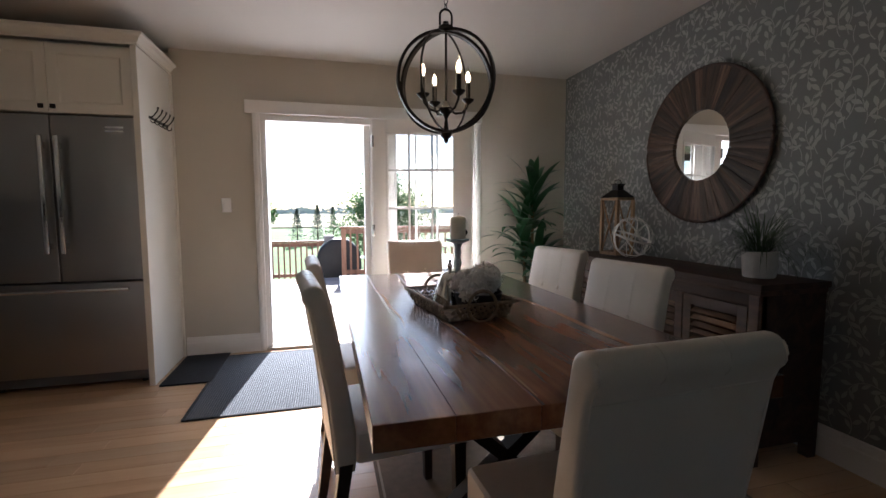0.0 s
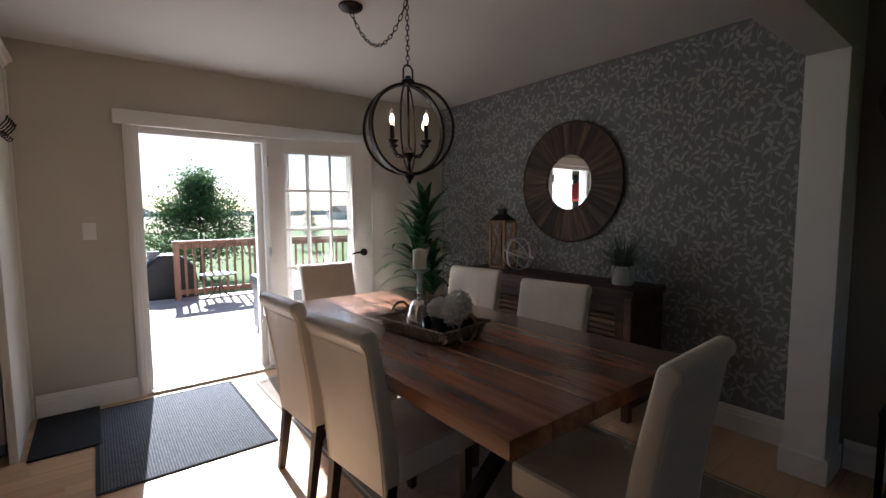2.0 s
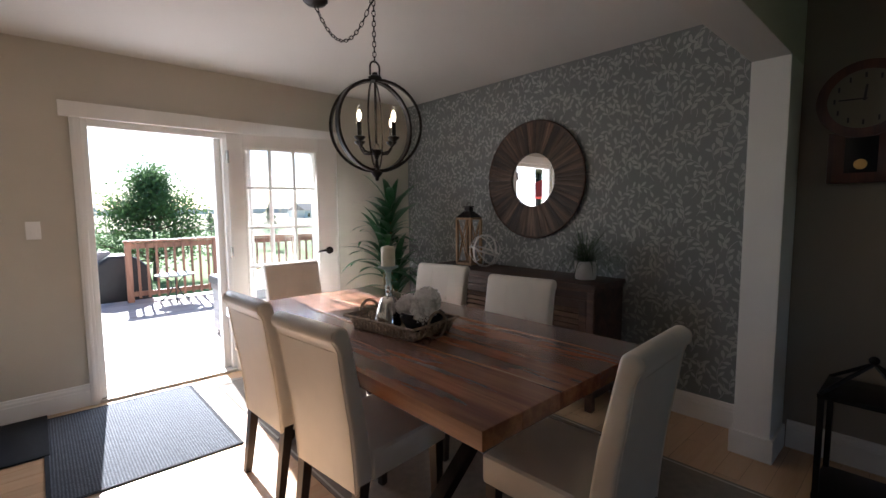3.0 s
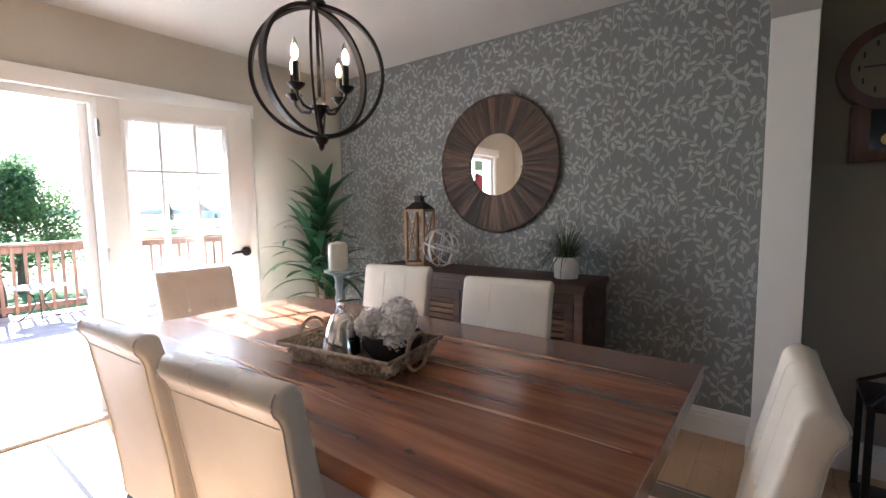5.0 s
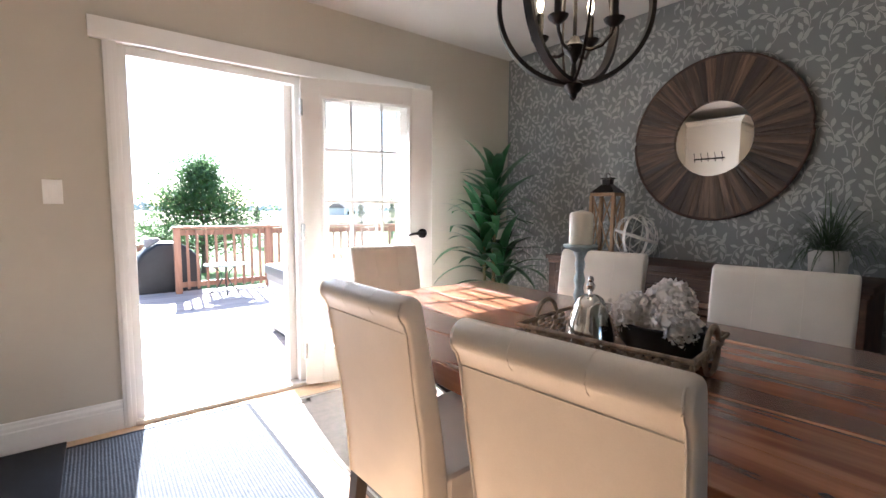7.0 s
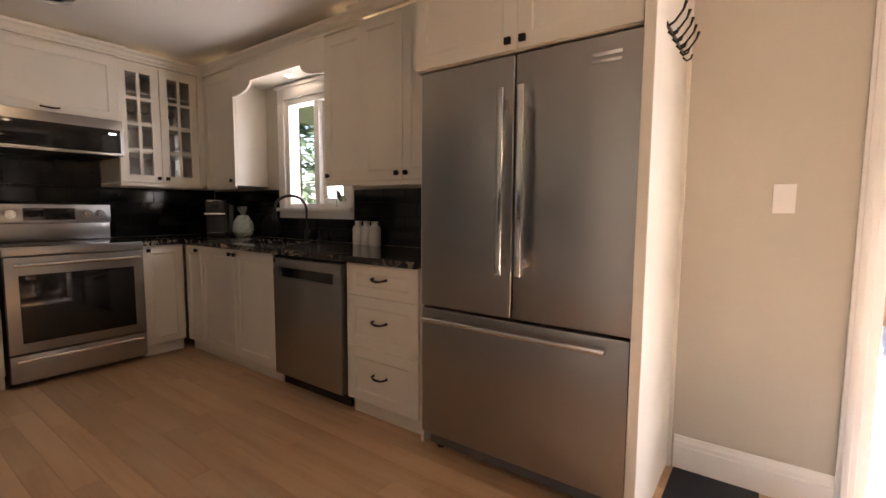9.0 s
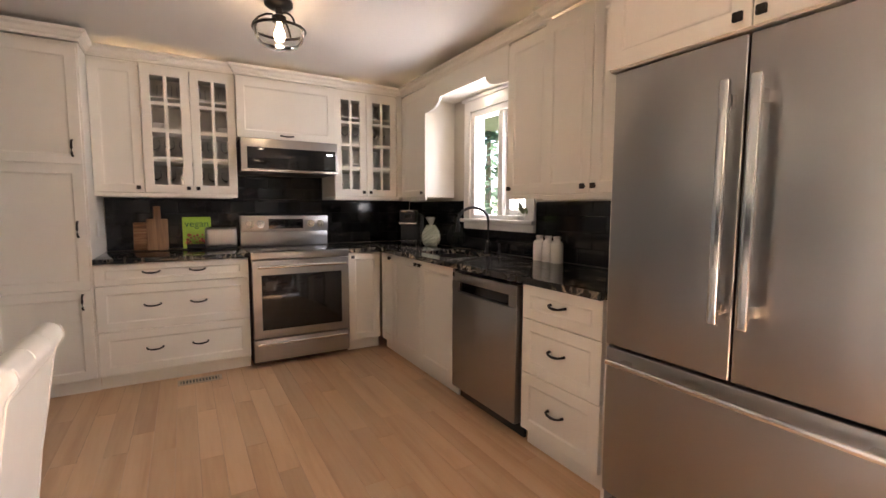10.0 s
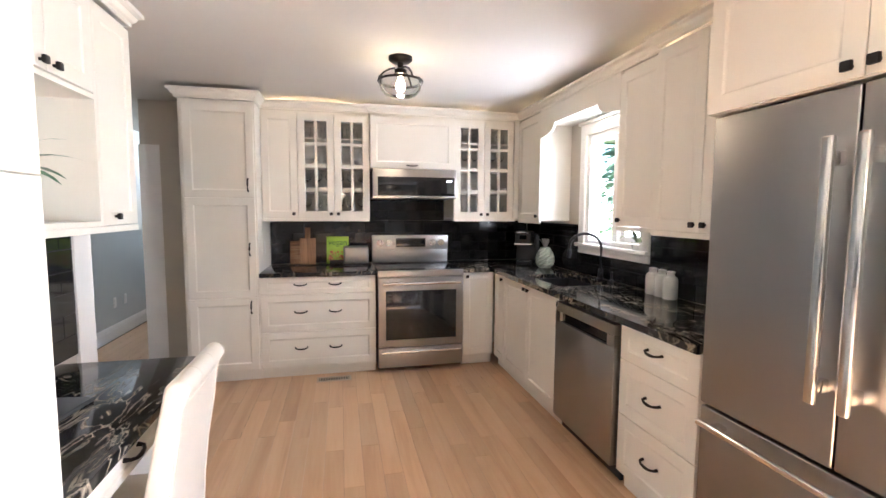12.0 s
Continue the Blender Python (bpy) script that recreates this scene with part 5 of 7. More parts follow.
rnd = random.Random(3)
bm = bmesh.new()
for i in range(230):
    a = rnd.uniform(0, math.tau)
    r = 0.05 * math.sqrt(rnd.random())
    blade(bm, (r * math.cos(a), r * math.sin(a), 0.112), a + rnd.uniform(-0.6, 0.6), rnd.uniform(0.22, 0.40), rnd.uniform(4, 74), rnd.uniform(0.0018, 0.0030), rnd.uniform(0.6, 2.6))
for v in bm.verts:
    v.co.x = min(v.co.x, 0.225)
    v.co.z = max(v.co.z, 0.02)
tagged(part("foliage", bm, GRASS1, pp, "dense thin green blades", False), "", "", "", "stuff")

# tall floor plant
DRAC = surface("glossy_dracaena_leaf", (0.034, 0.125, 0.048), 0.33, vary=0.4, scale=7)
fp = thing("floor_plant", pose(-0.52, -0.36, 0.0), "tall dracaena with strappy green leaves in a woven pot", "plant")
part("pot", lathe(bmesh.new(), [(0, 0), (0.13, 0), (0.155, 0.15), (0.16, 0.28), (0.15, 0.285), (0.145, 0.25), (0, 0.25)], 32), surface("brown_woven_pot", (0.16, 0.10, 0.06), 0.8, vary=0.3, scale=30, bump=0.5, fine=60), fp)
for x, y, z1 in ((0.0, -0.02, 1.34), (-0.05, 0.03, 1.04), (0.03, -0.05, 0.78)):
    part("stem", tube(bmesh.new(), [(x * 0.6, y * 0.6, 0.24), (x, y, (0.24 + z1) / 2), (x * 1.2, y * 1.2, z1)], [0.016, 0.013, 0.011], 10), surface("stem_bark", (0.20, 0.15, 0.08), 0.8, vary=0.2, scale=30) if "stem_bark" not in bpy.data.materials else bpy.data.materials["stem_bark"], fp)
rnd = random.Random(8)
for (x, y, z1), k, smax in (((0.0, -0.024, 1.36), 34, 0.50), ((-0.06, 0.036, 1.05), 32, 0.54), ((0.036, -0.06, 0.78), 30, 0.52)):
    for i in range(k):
        t = i / k
        bm = bmesh.new()
        az = i * 2.4 + rnd.uniform(-0.3, 0.3)
        lean = 8 + 58 * (1 - t) + rnd.uniform(-8, 8)
        blade(bm, (0, 0, 0), az, smax * rnd.uniform(0.75, 1.0), lean, rnd.uniform(0.034, 0.044), rnd.uniform(0.8, 1.9), 8)
        for v in bm.verts:
            v.co.z += 0.10 * abs(v.co.x * math.sin(az) - v.co.y * math.cos(az))
        for v in bm.verts:
            hx, hy = x + v.co.x - 0.52, y + v.co.y - 0.36
            if hx > -0.012:
                v.co.x -= hx + 0.012
            if hy > -0.012:
                v.co.y -= hy + 0.012
        put("leaf", bm, DRAC, fp, (x, y, z1 - 0.36 * (1 - t)))

# round mirror with radial staves
mr = thing("round_mirror", pose(-0.002, -1.688, 1.582, 0, 0, 0), "round mirror framed in radiating dark wood staves", "mirror")
MIRWOOD = wood("burnt_umber_wood", (0.016, 0.009, 0.006), (0.060, 0.034, 0.020), (0.165, 0.098, 0.058), 0.6, "z", 1.6, 0.0, 0.5)
R0, R1 = 0.216, 0.470
bm = bmesh.new()
rod(bm, (0.0, 0, 0), (-0.012, 0, 0), R1 - 0.006, seg=64)
part("back", bm, SIDEWOOD, mr)
rnd = random.Random(21)
angs = [0.0]
while angs[-1] < math.tau - 0.10:
    angs.append(angs[-1] + rnd.uniform(0.085, 0.22))
angs[-1] = math.tau
for a, b in zip(angs, angs[1:]):
    mid, half = (a + b) / 2, (b - a) / 2 - 0.003
    t = rnd.uniform(0.026, 0.031)
    bm = bmesh.new()
    fr_, bk = [], []
    for r in (R0, R1):
        for k in (-1, 0, 1):
            w = half * k
            fr_.append(bm.verts.new((-t - (0.003 if k == 0 else 0) - (0.006 if r == R0 else 0.0), r * math.sin(w), r * math.cos(w))))
            bk.append(bm.verts.new((-0.012, r * math.sin(w), r * math.cos(w))))
    for i in (0, 1):
        bm.faces.new((fr_[i], fr_[i + 1], fr_[i + 4], fr_[i + 3]))
        bm.faces.new((fr_[i], bk[i], bk[i + 1], fr_[i + 1])), bm.faces.new((fr_[i + 3], fr_[i + 4], bk[i + 4], bk[i + 3]))
    bm.faces.new((fr_[0], fr_[3], bk[3], bk[0])), bm.faces.new((fr_[2], bk[2], bk[5], fr_[5]))
    bmesh.ops.recalc_face_normals(bm, faces=bm.faces[:])
    q = part("stave", bm, MIRWOOD, mr, "", False)
    q.matrix_basis = Matrix.Rotation(mid, 4, "X")
part("mirror_glass", rod(bmesh.new(), (-0.013, 0, 0), (-0.022, 0, 0), R0 + 0.004, seg=64), MIRROR, mr, "clear mirror glass", False)
bm = tube(bmesh.new(), [(-0.024, R1 * math.cos(a), R1 * math.sin(a)) for a in [math.tau * k / 72 for k in range(72)]], 0.010, 8, True)
part("rim", bm, SIDEWOOD, mr)

# ---- chandelier: an orb of bronze hoops with four candle bulbs ----
CX, CY, CZ, CR = -1.735, -1.962, 1.777, 0.237
ch = thing("chandelier", pose(CX, CY, CZ), "dark bronze orb chandelier with four lit candle bulbs", "chandelier")


def hoop(r, hw, t, n=56):
    bm = bmesh.new()
    rings = [[bm.verts.new((rr * math.cos(a), yy, rr * math.sin(a))) for rr, yy in ((r, -hw), (r, hw), (r - t, hw), (r - t, -hw))] for a in [math.tau * i / n for i in range(n)]]
    for i in range(n):
        A, C = rings[i], rings[(i + 1) % n]
        for j in range(4):
            bm.faces.new((A[j], A[(j + 1) % 4], C[(j + 1) % 4], C[j]))
    bmesh.ops.recalc_face_normals(bm, faces=bm.faces[:])
    return bm


for k, (az, hw, th) in enumerate(((140, 0.0135, 0.013), (2, 0.0135, 0.013), (47, 0.004, 0.005))):
    q = part("hoop", hoop(CR - 0.006 * k, hw, th), BLACKMETAL, ch)
    q.matrix_basis = pose(0, 0, 0, 0, 0, az)
part("stem", rod(bmesh.new(), (0, 0, CR + 0.01), (0, 0, -CR + 0.07), 0.006), BLACKMETAL, ch)
part("hub", lathe(bmesh.new(), [(0, -0.175), (0.008, -0.165), (0.014, -0.150), (0.030, -0.135), (0.034, -0.120), (0.020, -0.108), (0.012, -0.09), (0, -0.085)], 20), BLACKMETAL, ch)
part("top_cap", lathe(bmesh.new(), [(0.034, CR - 0.006), (0.034, CR + 0.008), (0.016, CR + 0.018), (0.012, CR + 0.03), (0, CR + 0.03)], 20), BLACKMETAL, ch)
part("finial", lathe(bmesh.new(), [(0, -CR - 0.045), (0.010, -CR - 0.035), (0.012, -CR - 0.022), (0.022, -CR - 0.014), (0.030, -CR + 0.004), (0.012, -CR + 0.02), (0.005, -CR + 0.08), (0, -CR + 0.08)], 20), BLACKMETAL, ch)
loop_pts = [(0.028 * math.cos(a), 0, CR + 0.055 + 0.03 * math.sin(a)) for a in [math.pi * k / 10 for k in range(11)]]
part("loop", tube(bmesh.new(), [(0.028, 0, CR + 0.015), *loop_pts, (-0.028, 0, CR + 0.015)], 0.005, 8), BLACKMETAL, ch)
FLAME = glow("candle_bulb_glow", (1.0, 0.76, 0.46), 3.5)
for k in range(4):
    a = radians(13 + 90 * k)
    c, s = math.cos(a), math.sin(a)
    pts = [(r * c, r * s, z) for r, z in ((0.02, -0.125), (0.05, -0.138), (0.085, -0.132), (0.112, -0.105), (0.118, -0.085))]
    arm = part("arm", tube(bmesh.new(), pts, 0.0055, 8), BLACKMETAL, ch)
    bm = lathe(bmesh.new(), [(0, -0.09), (0.010, -0.088), (0.026, -0.074), (0.030, -0.066), (0.014, -0.062), (0.0115, -0.06), (0.0115, 0.005), (0, 0.005)], 16, (0.118 * c, 0.118 * s, 0))
    part("candle_sleeve", bm, BLACKMETAL, arm)
    bm = lathe(bmesh.new(), [(0, 0.005), (0.009, 0.006), (0.0135, 0.020), (0.0155, 0.034), (0.012, 0.054), (0.006, 0.078), (0, 0.090)], 16, (0.118 * c, 0.118 * s, 0))
    part("bulb", bm, GLASSWARE, arm, "clear flame-shaped bulb").visible_shadow = False
    bm = lathe(bmesh.new(), [(0, 0.012), (0.0045, 0.014), (0.0085, 0.026), (0.0095, 0.038), (0.006, 0.054), (0, 0.066)], 12, (0.118 * c, 0.118 * s, 0))
    part("filament", bm, FLAME, arm, "glowing filament")
cl = new("chandelier_light", bpy.data.lights.new("chandelier_light", "POINT"))
cl.data.energy, cl.data.color, cl.data.shadow_soft_size = 0.28, (1.0, 0.78, 0.5), 0.12
cl.location = (CX, CY, CZ + 0.03)


def chain(name, pts, label):
    """Interlocking oval links along a line of points."""
    c = thing(name, pose(0, 0, 0), label, "chain")
    for i, (a, b) in enumerate(zip(pts, pts[1:])):
        a, b = Vector(a), Vector(b)
        L = (b - a).length * 0.62
        q = [(0.0085 * math.cos(t), 0, L * math.sin(t)) for t in [math.tau * k / 14 for k in range(14)]]
        o = part("link", tube(bmesh.new(), q, 0.0024, 5, True), BLACKMETAL, c)
        o.matrix_basis = Matrix.Translation((a + b) / 2) @ (b - a).to_track_quat("Z", "Y").to_matrix().to_4x4() @ pose(0, 0, 0, 0, 0, 45 + 90 * (i % 2))
    return c


top = Vector((CX, CY, CEIL_Z - 0.03))
n = 13
z0 = CZ + CR + 0.082
chain("hanging_chain", [(CX, CY, z0 + (top.z - z0) * i / n) for i in range(n + 1)], "dark bronze chain holding the chandelier")
can = Vector((-1.90, -1.67, CEIL_Z - 0.03))
pts = []
for i in range(23):
    t = i / 22
    p = can.lerp(top, t)
    p.z -= 0.20 * (1 - (2 * t - 1) ** 2)
    pts.append(p)
chain("swag_chain", pts, "dark bronze swag chain drooping from the ceiling canopy")
tagged(mesh("ceiling_canopy", lathe(bmesh.new(), [(0, -0.034), (0.02, -0.032), (0.05, -0.024), (0.064, -0.010), (0.064, -0.0005), (0, -0.0005)], 32), BLACKMETAL), "round dark bronze ceiling canopy", "canopy").location = (can.x, can.y, CEIL_Z)
tagged(mesh("ceiling_hook", tube(bmesh.new(), [(0, 0, -0.001), (0, 0, -0.014), (0.009, 0, -0.026), (0, 0, -0.036), (-0.008, 0, -0.028)], 0.003, 6), BLACKMETAL), "small bronze ceiling hook above the chandelier", "hook").location = (CX, CY, CEIL_Z)

# ---- centrepiece ----
WICK = surface("woven_seagrass", (0.25, 0.185, 0.125), 0.75, vary=0.45, scale=40, bump=0.5, fine=130)
ty = thing("wicker_tray", pose(-1.735, -2.145, TZ + 0.0012, 0, 0, 8), "rectangular woven seagrass tray with two loop handles", "tray")
tw, td, th = 0.130, 0.205, 0.062
part("tray_base", B((-tw, -td, 0), (tw, td, 0.008), 0.003), WICK, ty)
for lo, hi, ax in (((-tw, -td), (tw, -td), 0), ((tw, -td), (tw, td), 1), ((tw, td), (-tw, td), 2), ((-tw, td), (-tw, -td), 3)):
    bm = bmesh.new()
    a, b = Vector((*lo, 0)), Vector((*hi, 0))
    L = (b - a).length
    out = Vector(((b - a).y, -(b - a).x, 0)).normalized()
    nn = int(L / 0.021)
    for r in range(4):
        z = 0.010 + r * 0.0145
        o = out * (0.004 + 0.009 * r)
        for i in range(nn):
            t = (i + 0.5 + 0.5 * (r % 2)) / nn
            if t > 1:
                continue
            p = a.lerp(b, t) + o + Vector((0, 0, z)) + out * (0.002 * (1 if (i + r) % 2 else -1))
            q = (b - a).to_track_quat("X", "Z").to_matrix().to_4x4()
            bmesh.ops.create_icosphere(bm, subdivisions=1, radius=1.0, matrix=Matrix.Translation(p) @ q @ pose(0, 0, 0, 0, 25 if i % 2 else -25, 0) @ Matrix.Diagonal((0.0125, 0.0055, 0.0085, 1)))
    tagged(part("woven_side", bm, WICK, ty), "", "", "", "stuff")
k = 0.034
part("rim", tube(bmesh.new(), [(-tw - k, -td - k, 0.067), (tw + k, -td - k, 0.067), (tw + k, td + k, 0.067), (-tw - k, td + k, 0.067)], 0.007, 8, True), WICK, ty)
for s in (-1, 1):
    pts = [(0.062 * math.cos(a), s * (td + k), 0.058 + 0.062 * math.sin(a)) for a in [math.tau * j / 24 for j in range(24)]]
    part("loop_handle", tube(bmesh.new(), pts, 0.007, 8, True), WICK, ty)
MERC = surface("mercury_glass", (0.70, 0.69, 0.66), 0.10, 1.0, vary=0.25, scale=25)
bl = thing("mercury_glass_bell", pose(-1.745, -2.055, TZ + 0.010), "silver mercury glass bell with a knob top", "ornament")
part("bell_body", lathe(bmesh.new(), [(0.078, 0), (0.076, 0.012), (0.068, 0.05), (0.058, 0.085), (0.048, 0.115), (0.036, 0.138), (0.02, 0.148), (0, 0.150)], 32), MERC, bl)
part("knob", lathe(bmesh.new(), [(0.008, 0.148), (0.006, 0.158), (0.012, 0.166), (0.013, 0.176), (0.006, 0.186), (0.009, 0.192), (0.007, 0.200), (0, 0.204)], 16), MERC, bl)
cs = thing("candle_holder", pose(-1.680, -1.968, TZ + 0.010), "pale blue-grey turned candlestick with a cream pillar candle", "candlestick")
BLUEG = surface("distressed_blue_grey_paint", (0.33, 0.40, 0.42), 0.55, vary=0.2, scale=25)
part("candlestick", lathe(bmesh.new(), [(0, 0), (0.040, 0), (0.040, 0.012), (0.026, 0.03), (0.014, 0.05), (0.018, 0.075), (0.012, 0.10), (0.019, 0.125), (0.012, 0.15), (0.019, 0.175), (0.012, 0.20), (0.017, 0.225), (0.013, 0.245), (0.022, 0.268), (0.055, 0.283), (0.055, 0.290), (0, 0.290)], 24), BLUEG, cs)
part("candle", lathe(bmesh.new(), [(0, 0.291), (0.036, 0.291), (0.037, 0.294), (0.037, 0.385), (0.031, 0.394), (0, 0.402)], 28), surface("cream_wax", (0.74, 0.68, 0.56), 0.5, vary=0.04), cs, "cream pillar candle")
part("wick", rod(bmesh.new(), (0, 0, 0.40), (0.003, 0, 0.412), 0.0012, seg=6), BLACK, cs)
bw = thing("flower_bowl", pose(-1.672, -2.235, TZ + 0.010), "dark oval bowl filled with white silk blooms", "flower bowl")
bm = lathe(bmesh.new(), [(0, 0), (0.068, 0), (0.088, 0.03), (0.102, 0.085), (0.096, 0.088), (0.08, 0.045), (0, 0.03)], 32)
for v in bm.verts:
    v.co.y *= 1.25
part("bowl", bm, surface("dark_grey_metal", (0.03, 0.029, 0.03), 0.45, 0.6, vary=0.2), bw)
PETAL = surface("white_silk_petals", (0.80, 0.77, 0.74), 0.75, vary=0.06, scale=30)
rnd = random.Random(4)
for cx, cy, cz, r in ((-0.035, 0.055, 0.105, 0.060), (0.03, -0.01, 0.138, 0.064), (-0.035, -0.055, 0.098, 0.060), (0.045, 0.06, 0.10, 0.052)):
    bm = bmesh.new()
    for i in range(520):
        u = Vector((rnd.gauss(0, 1), rnd.gauss(0, 1), rnd.gauss(0.25, 1))).normalized()
        q = u.to_track_quat("Z", "Y").to_matrix().to_4x4()
        c = Vector((cx, cy, cz)) + u * r * rnd.uniform(0.80, 1.0)
        m = Matrix.Translation(c) @ q @ pose(0, 0, 0, rnd.uniform(12, 50), 0, rnd.uniform(0, 360))
        w = rnd.uniform(0.009, 0.015)
        vs = [bm.verts.new(m @ Vector(p)) for p in ((-w, 0, 0.002), (-w * 0.6, w, -0.003), (w * 0.1, w * 1.25, 0.004), (w * 0.7, w * 0.9, -0.003), (w, 0, 0.003), (0, -w * 0.6, 0))]
        bm.faces.new(vs)
    part("bloom", bm, PETAL, bw, "ruffled white bloom", False)

# ---- small fixtures ----
sw_ = thing("light_switch", pose(-3.073, 0.0, 1.235), "white rocker light switch plate", "light switch")
part("plate", B((-0.037, -0.006, -0.058), (0.037, 0.0, 0.058), 0.003), TRIM, sw_)
part("rocker", B((-0.016, -0.010, -0.033), (0.016, -0.006, 0.033), 0.002), TRIM, sw_)
hk = thing("coat_hook_rail", pose(-3.4445, -0.30, 1.83, 0, 0, 0), "black rail of five double coat hooks", "coat hooks")
part("rail", B((0.0, -0.185, -0.010), (0.006, 0.185, 0.010), 0.003), BLACKMETAL, hk)
for i in range(5):
    y = -0.165 + 0.0825 * i
    part("hook", tube(bmesh.new(), [(0.005, y, -0.02), (0.018, y, -0.035), (0.034, y, -0.028), (0.038, y, -0.012)], 0.004, 6), BLACKMETAL, hk)
    part("hook", tube(bmesh.new(), [(0.005, y, 0.0), (0.025, y, 0.012), (0.05, y, 0.045), (0.058, y, 0.072)], [0.005, 0.004, 0.004, 0.006], 6), BLACKMETAL, hk)
CLOCKWOOD = wood("mahogany", (0.03, 0.010, 0.006), (0.07, 0.022, 0.012), (0.12, 0.04, 0.02), 0.3, "z")
ck = thing("wall_clock", pose(-0.002, -3.665, 1.80), "dark wood pendulum wall clock with a cream dial", "clock")
bm = rod(bmesh.new(), (0, 0, 0.06), (-0.09, 0, 0.06), 0.182, seg=40)
part("round_case", bm, CLOCKWOOD, ck)
part("case", B((-0.085, -0.125, -0.34), (0, 0.125, -0.09), 0.006), CLOCKWOOD, ck)
part("dial", rod(bmesh.new(), (-0.09, 0, 0.06), (-0.093, 0, 0.06), 0.138, seg=40), surface("aged_cream_dial", (0.17, 0.15, 0.11), 0.5, vary=0.06), ck, "aged cream dial")
for i in range(12):
    a = math.tau * i / 12
    part("hour_mark", B((-0.0945, 0.110 * math.sin(a) - 0.004, 0.06 + 0.110 * math.cos(a) - 0.012), (-0.093, 0.110 * math.sin(a) + 0.004, 0.06 + 0.110 * math.cos(a) + 0.012)), BLACK, ck)
for ln_, w_, ang in ((0.065, 0.005, 5), (0.095, 0.0035, -88)):
    q = part("clock_hand", B((-0.0965, -w_, -0.01), (-0.095, w_, ln_)), BLACK, ck)
    q.matrix_basis = Matrix.Translation((0, 0, 0.06)) @ Matrix.Rotation(radians(ang), 4, "X")
part("pendulum_window", B((-0.087, -0.06, -0.29), (-0.084, 0.06, -0.12)), DARKGLASS, ck)
part("pendulum", rod(bmesh.new(), (-0.088, 0, -0.25), (-0.092, 0, -0.25), 0.025, seg=20), surface("brass", (0.45, 0.28, 0.09), 0.3, 1.0), ck, "brass pendulum bob")
fl = thing("floor_lantern", pose(-0.32, -3.78, 0), "large dark metal house-shaped lantern on the floor", "lantern")
part("base", B((-0.17, -0.17, 0), (0.17, 0.17, 0.03), 0.004), BLACKMETAL, fl)
for sx in (-1, 1):
    for sy in (-1, 1):
        part("post", B((sx * 0.155 - 0.012, sy * 0.155 - 0.012, 0.03), (sx * 0.155 + 0.012, sy * 0.155 + 0.012, 0.48), 0.002), BLACKMETAL, fl)
part("collar", B((-0.17, -0.17, 0.48), (0.17, 0.17, 0.50), 0.003), BLACKMETAL, fl)
for a in range(4):
    part("roof_rib", rod(bmesh.new(), (0.16 * (1 if a in (0, 3) else -1), 0.16 * (1 if a < 2 else -1), 0.50), (0, 0, 0.64), 0.009, seg=8), BLACKMETAL, fl)
part("finial", ball(bmesh.new(), (0, 0, 0.655), 0.02), BLACKMETAL, fl)


# ---- kitchen worktop things ----
CT = 0.925
for k, (x, y) in enumerate(((-5.545, 0.035), (-5.455, 0.03), (-5.365, 0.02))):
    b = thing("ceramic_bottle", pose(x, y, CT), "white ceramic bottle on the black worktop", "bottle", "three white bottles")
    part("bottle_body", lathe(bmesh.new(), [(0, 0), (0.040, 0), (0.043, 0.006), (0.043, 0.115), (0.038, 0.132), (0.024, 0.143), (0.022, 0.160), (0, 0.160)], 28), WHITECER, b)
    part("lip", lathe(bmesh.new(), [(0, 0.158), (0.022, 0.158), (0.026, 0.162), (0.026, 0.170), (0.021, 0.172), (0.019, 0.16)], 28), WHITECER, b)
pj = thing("pineapple_jar", pose(-6.93, -0.06, CT) @ Matrix.Scale(1.15, 4), "pale green ceramic pineapple jar with white leaves", "jar")
PJ = surface("sage_ceramic", (0.42, 0.47, 0.40), 0.3, vary=0.08, scale=15)
bm = bmesh.new()
rows, seg = 12, 18
prof = [0.045, 0.058, 0.067, 0.072, 0.074, 0.074, 0.072, 0.068, 0.061, 0.052, 0.042, 0.033]
R_ = [[bm.verts.new(((prof[i] + (0.005 if (i + j) % 2 else -0.004)) * math.cos(math.tau * (j + 0.5 * (i % 2)) / seg), (prof[i] + (0.005 if (i + j) % 2 else -0.004)) * math.sin(math.tau * (j + 0.5 * (i % 2)) / seg), 0.170 * i / (rows - 1))) for j in range(seg)] for i in range(rows)]
for A, C in zip(R_, R_[1:]):
    for j in range(seg):
        bm.faces.new((A[j], A[(j + 1) % seg], C[(j + 1) % seg])), bm.faces.new((A[j], C[(j + 1) % seg], C[j]))
bm.faces.new(R_[0][::-1]), bm.faces.new(R_[-1])
part("jar_body", bm, PJ, pj, "", False)
for i in range(12):
    bm = bmesh.new()
    blade(bm, (0, 0, 0), i * 2.4, 0.098 - 0.002 * i, 36 - 2.6 * i, 0.016, 0.25, 4)
    bmesh.ops.solidify(bm, geom=bm.faces[:], thickness=0.004)
    put("crown_leaf", bm, WHITECER, pj, (0, 0, 0.165))
cm = thing("coffee_maker", pose(-7.30, -0.10, CT, 0, 0, 55), "black and silver pod coffee maker in the corner", "coffee maker")
bm = B((-0.10, 0.02, 0), (0.10, 0.16, 0.30), 0.02, 3)
part("housing", bm, BLACK, cm)
part("head", B((-0.085, -0.13, 0.20), (0.085, 0.03, 0.335), 0.025, 3), BLACK, cm)
part("drip_tray", B((-0.07, -0.12, 0), (0.07, 0.02, 0.035), 0.008), BLACK, cm)
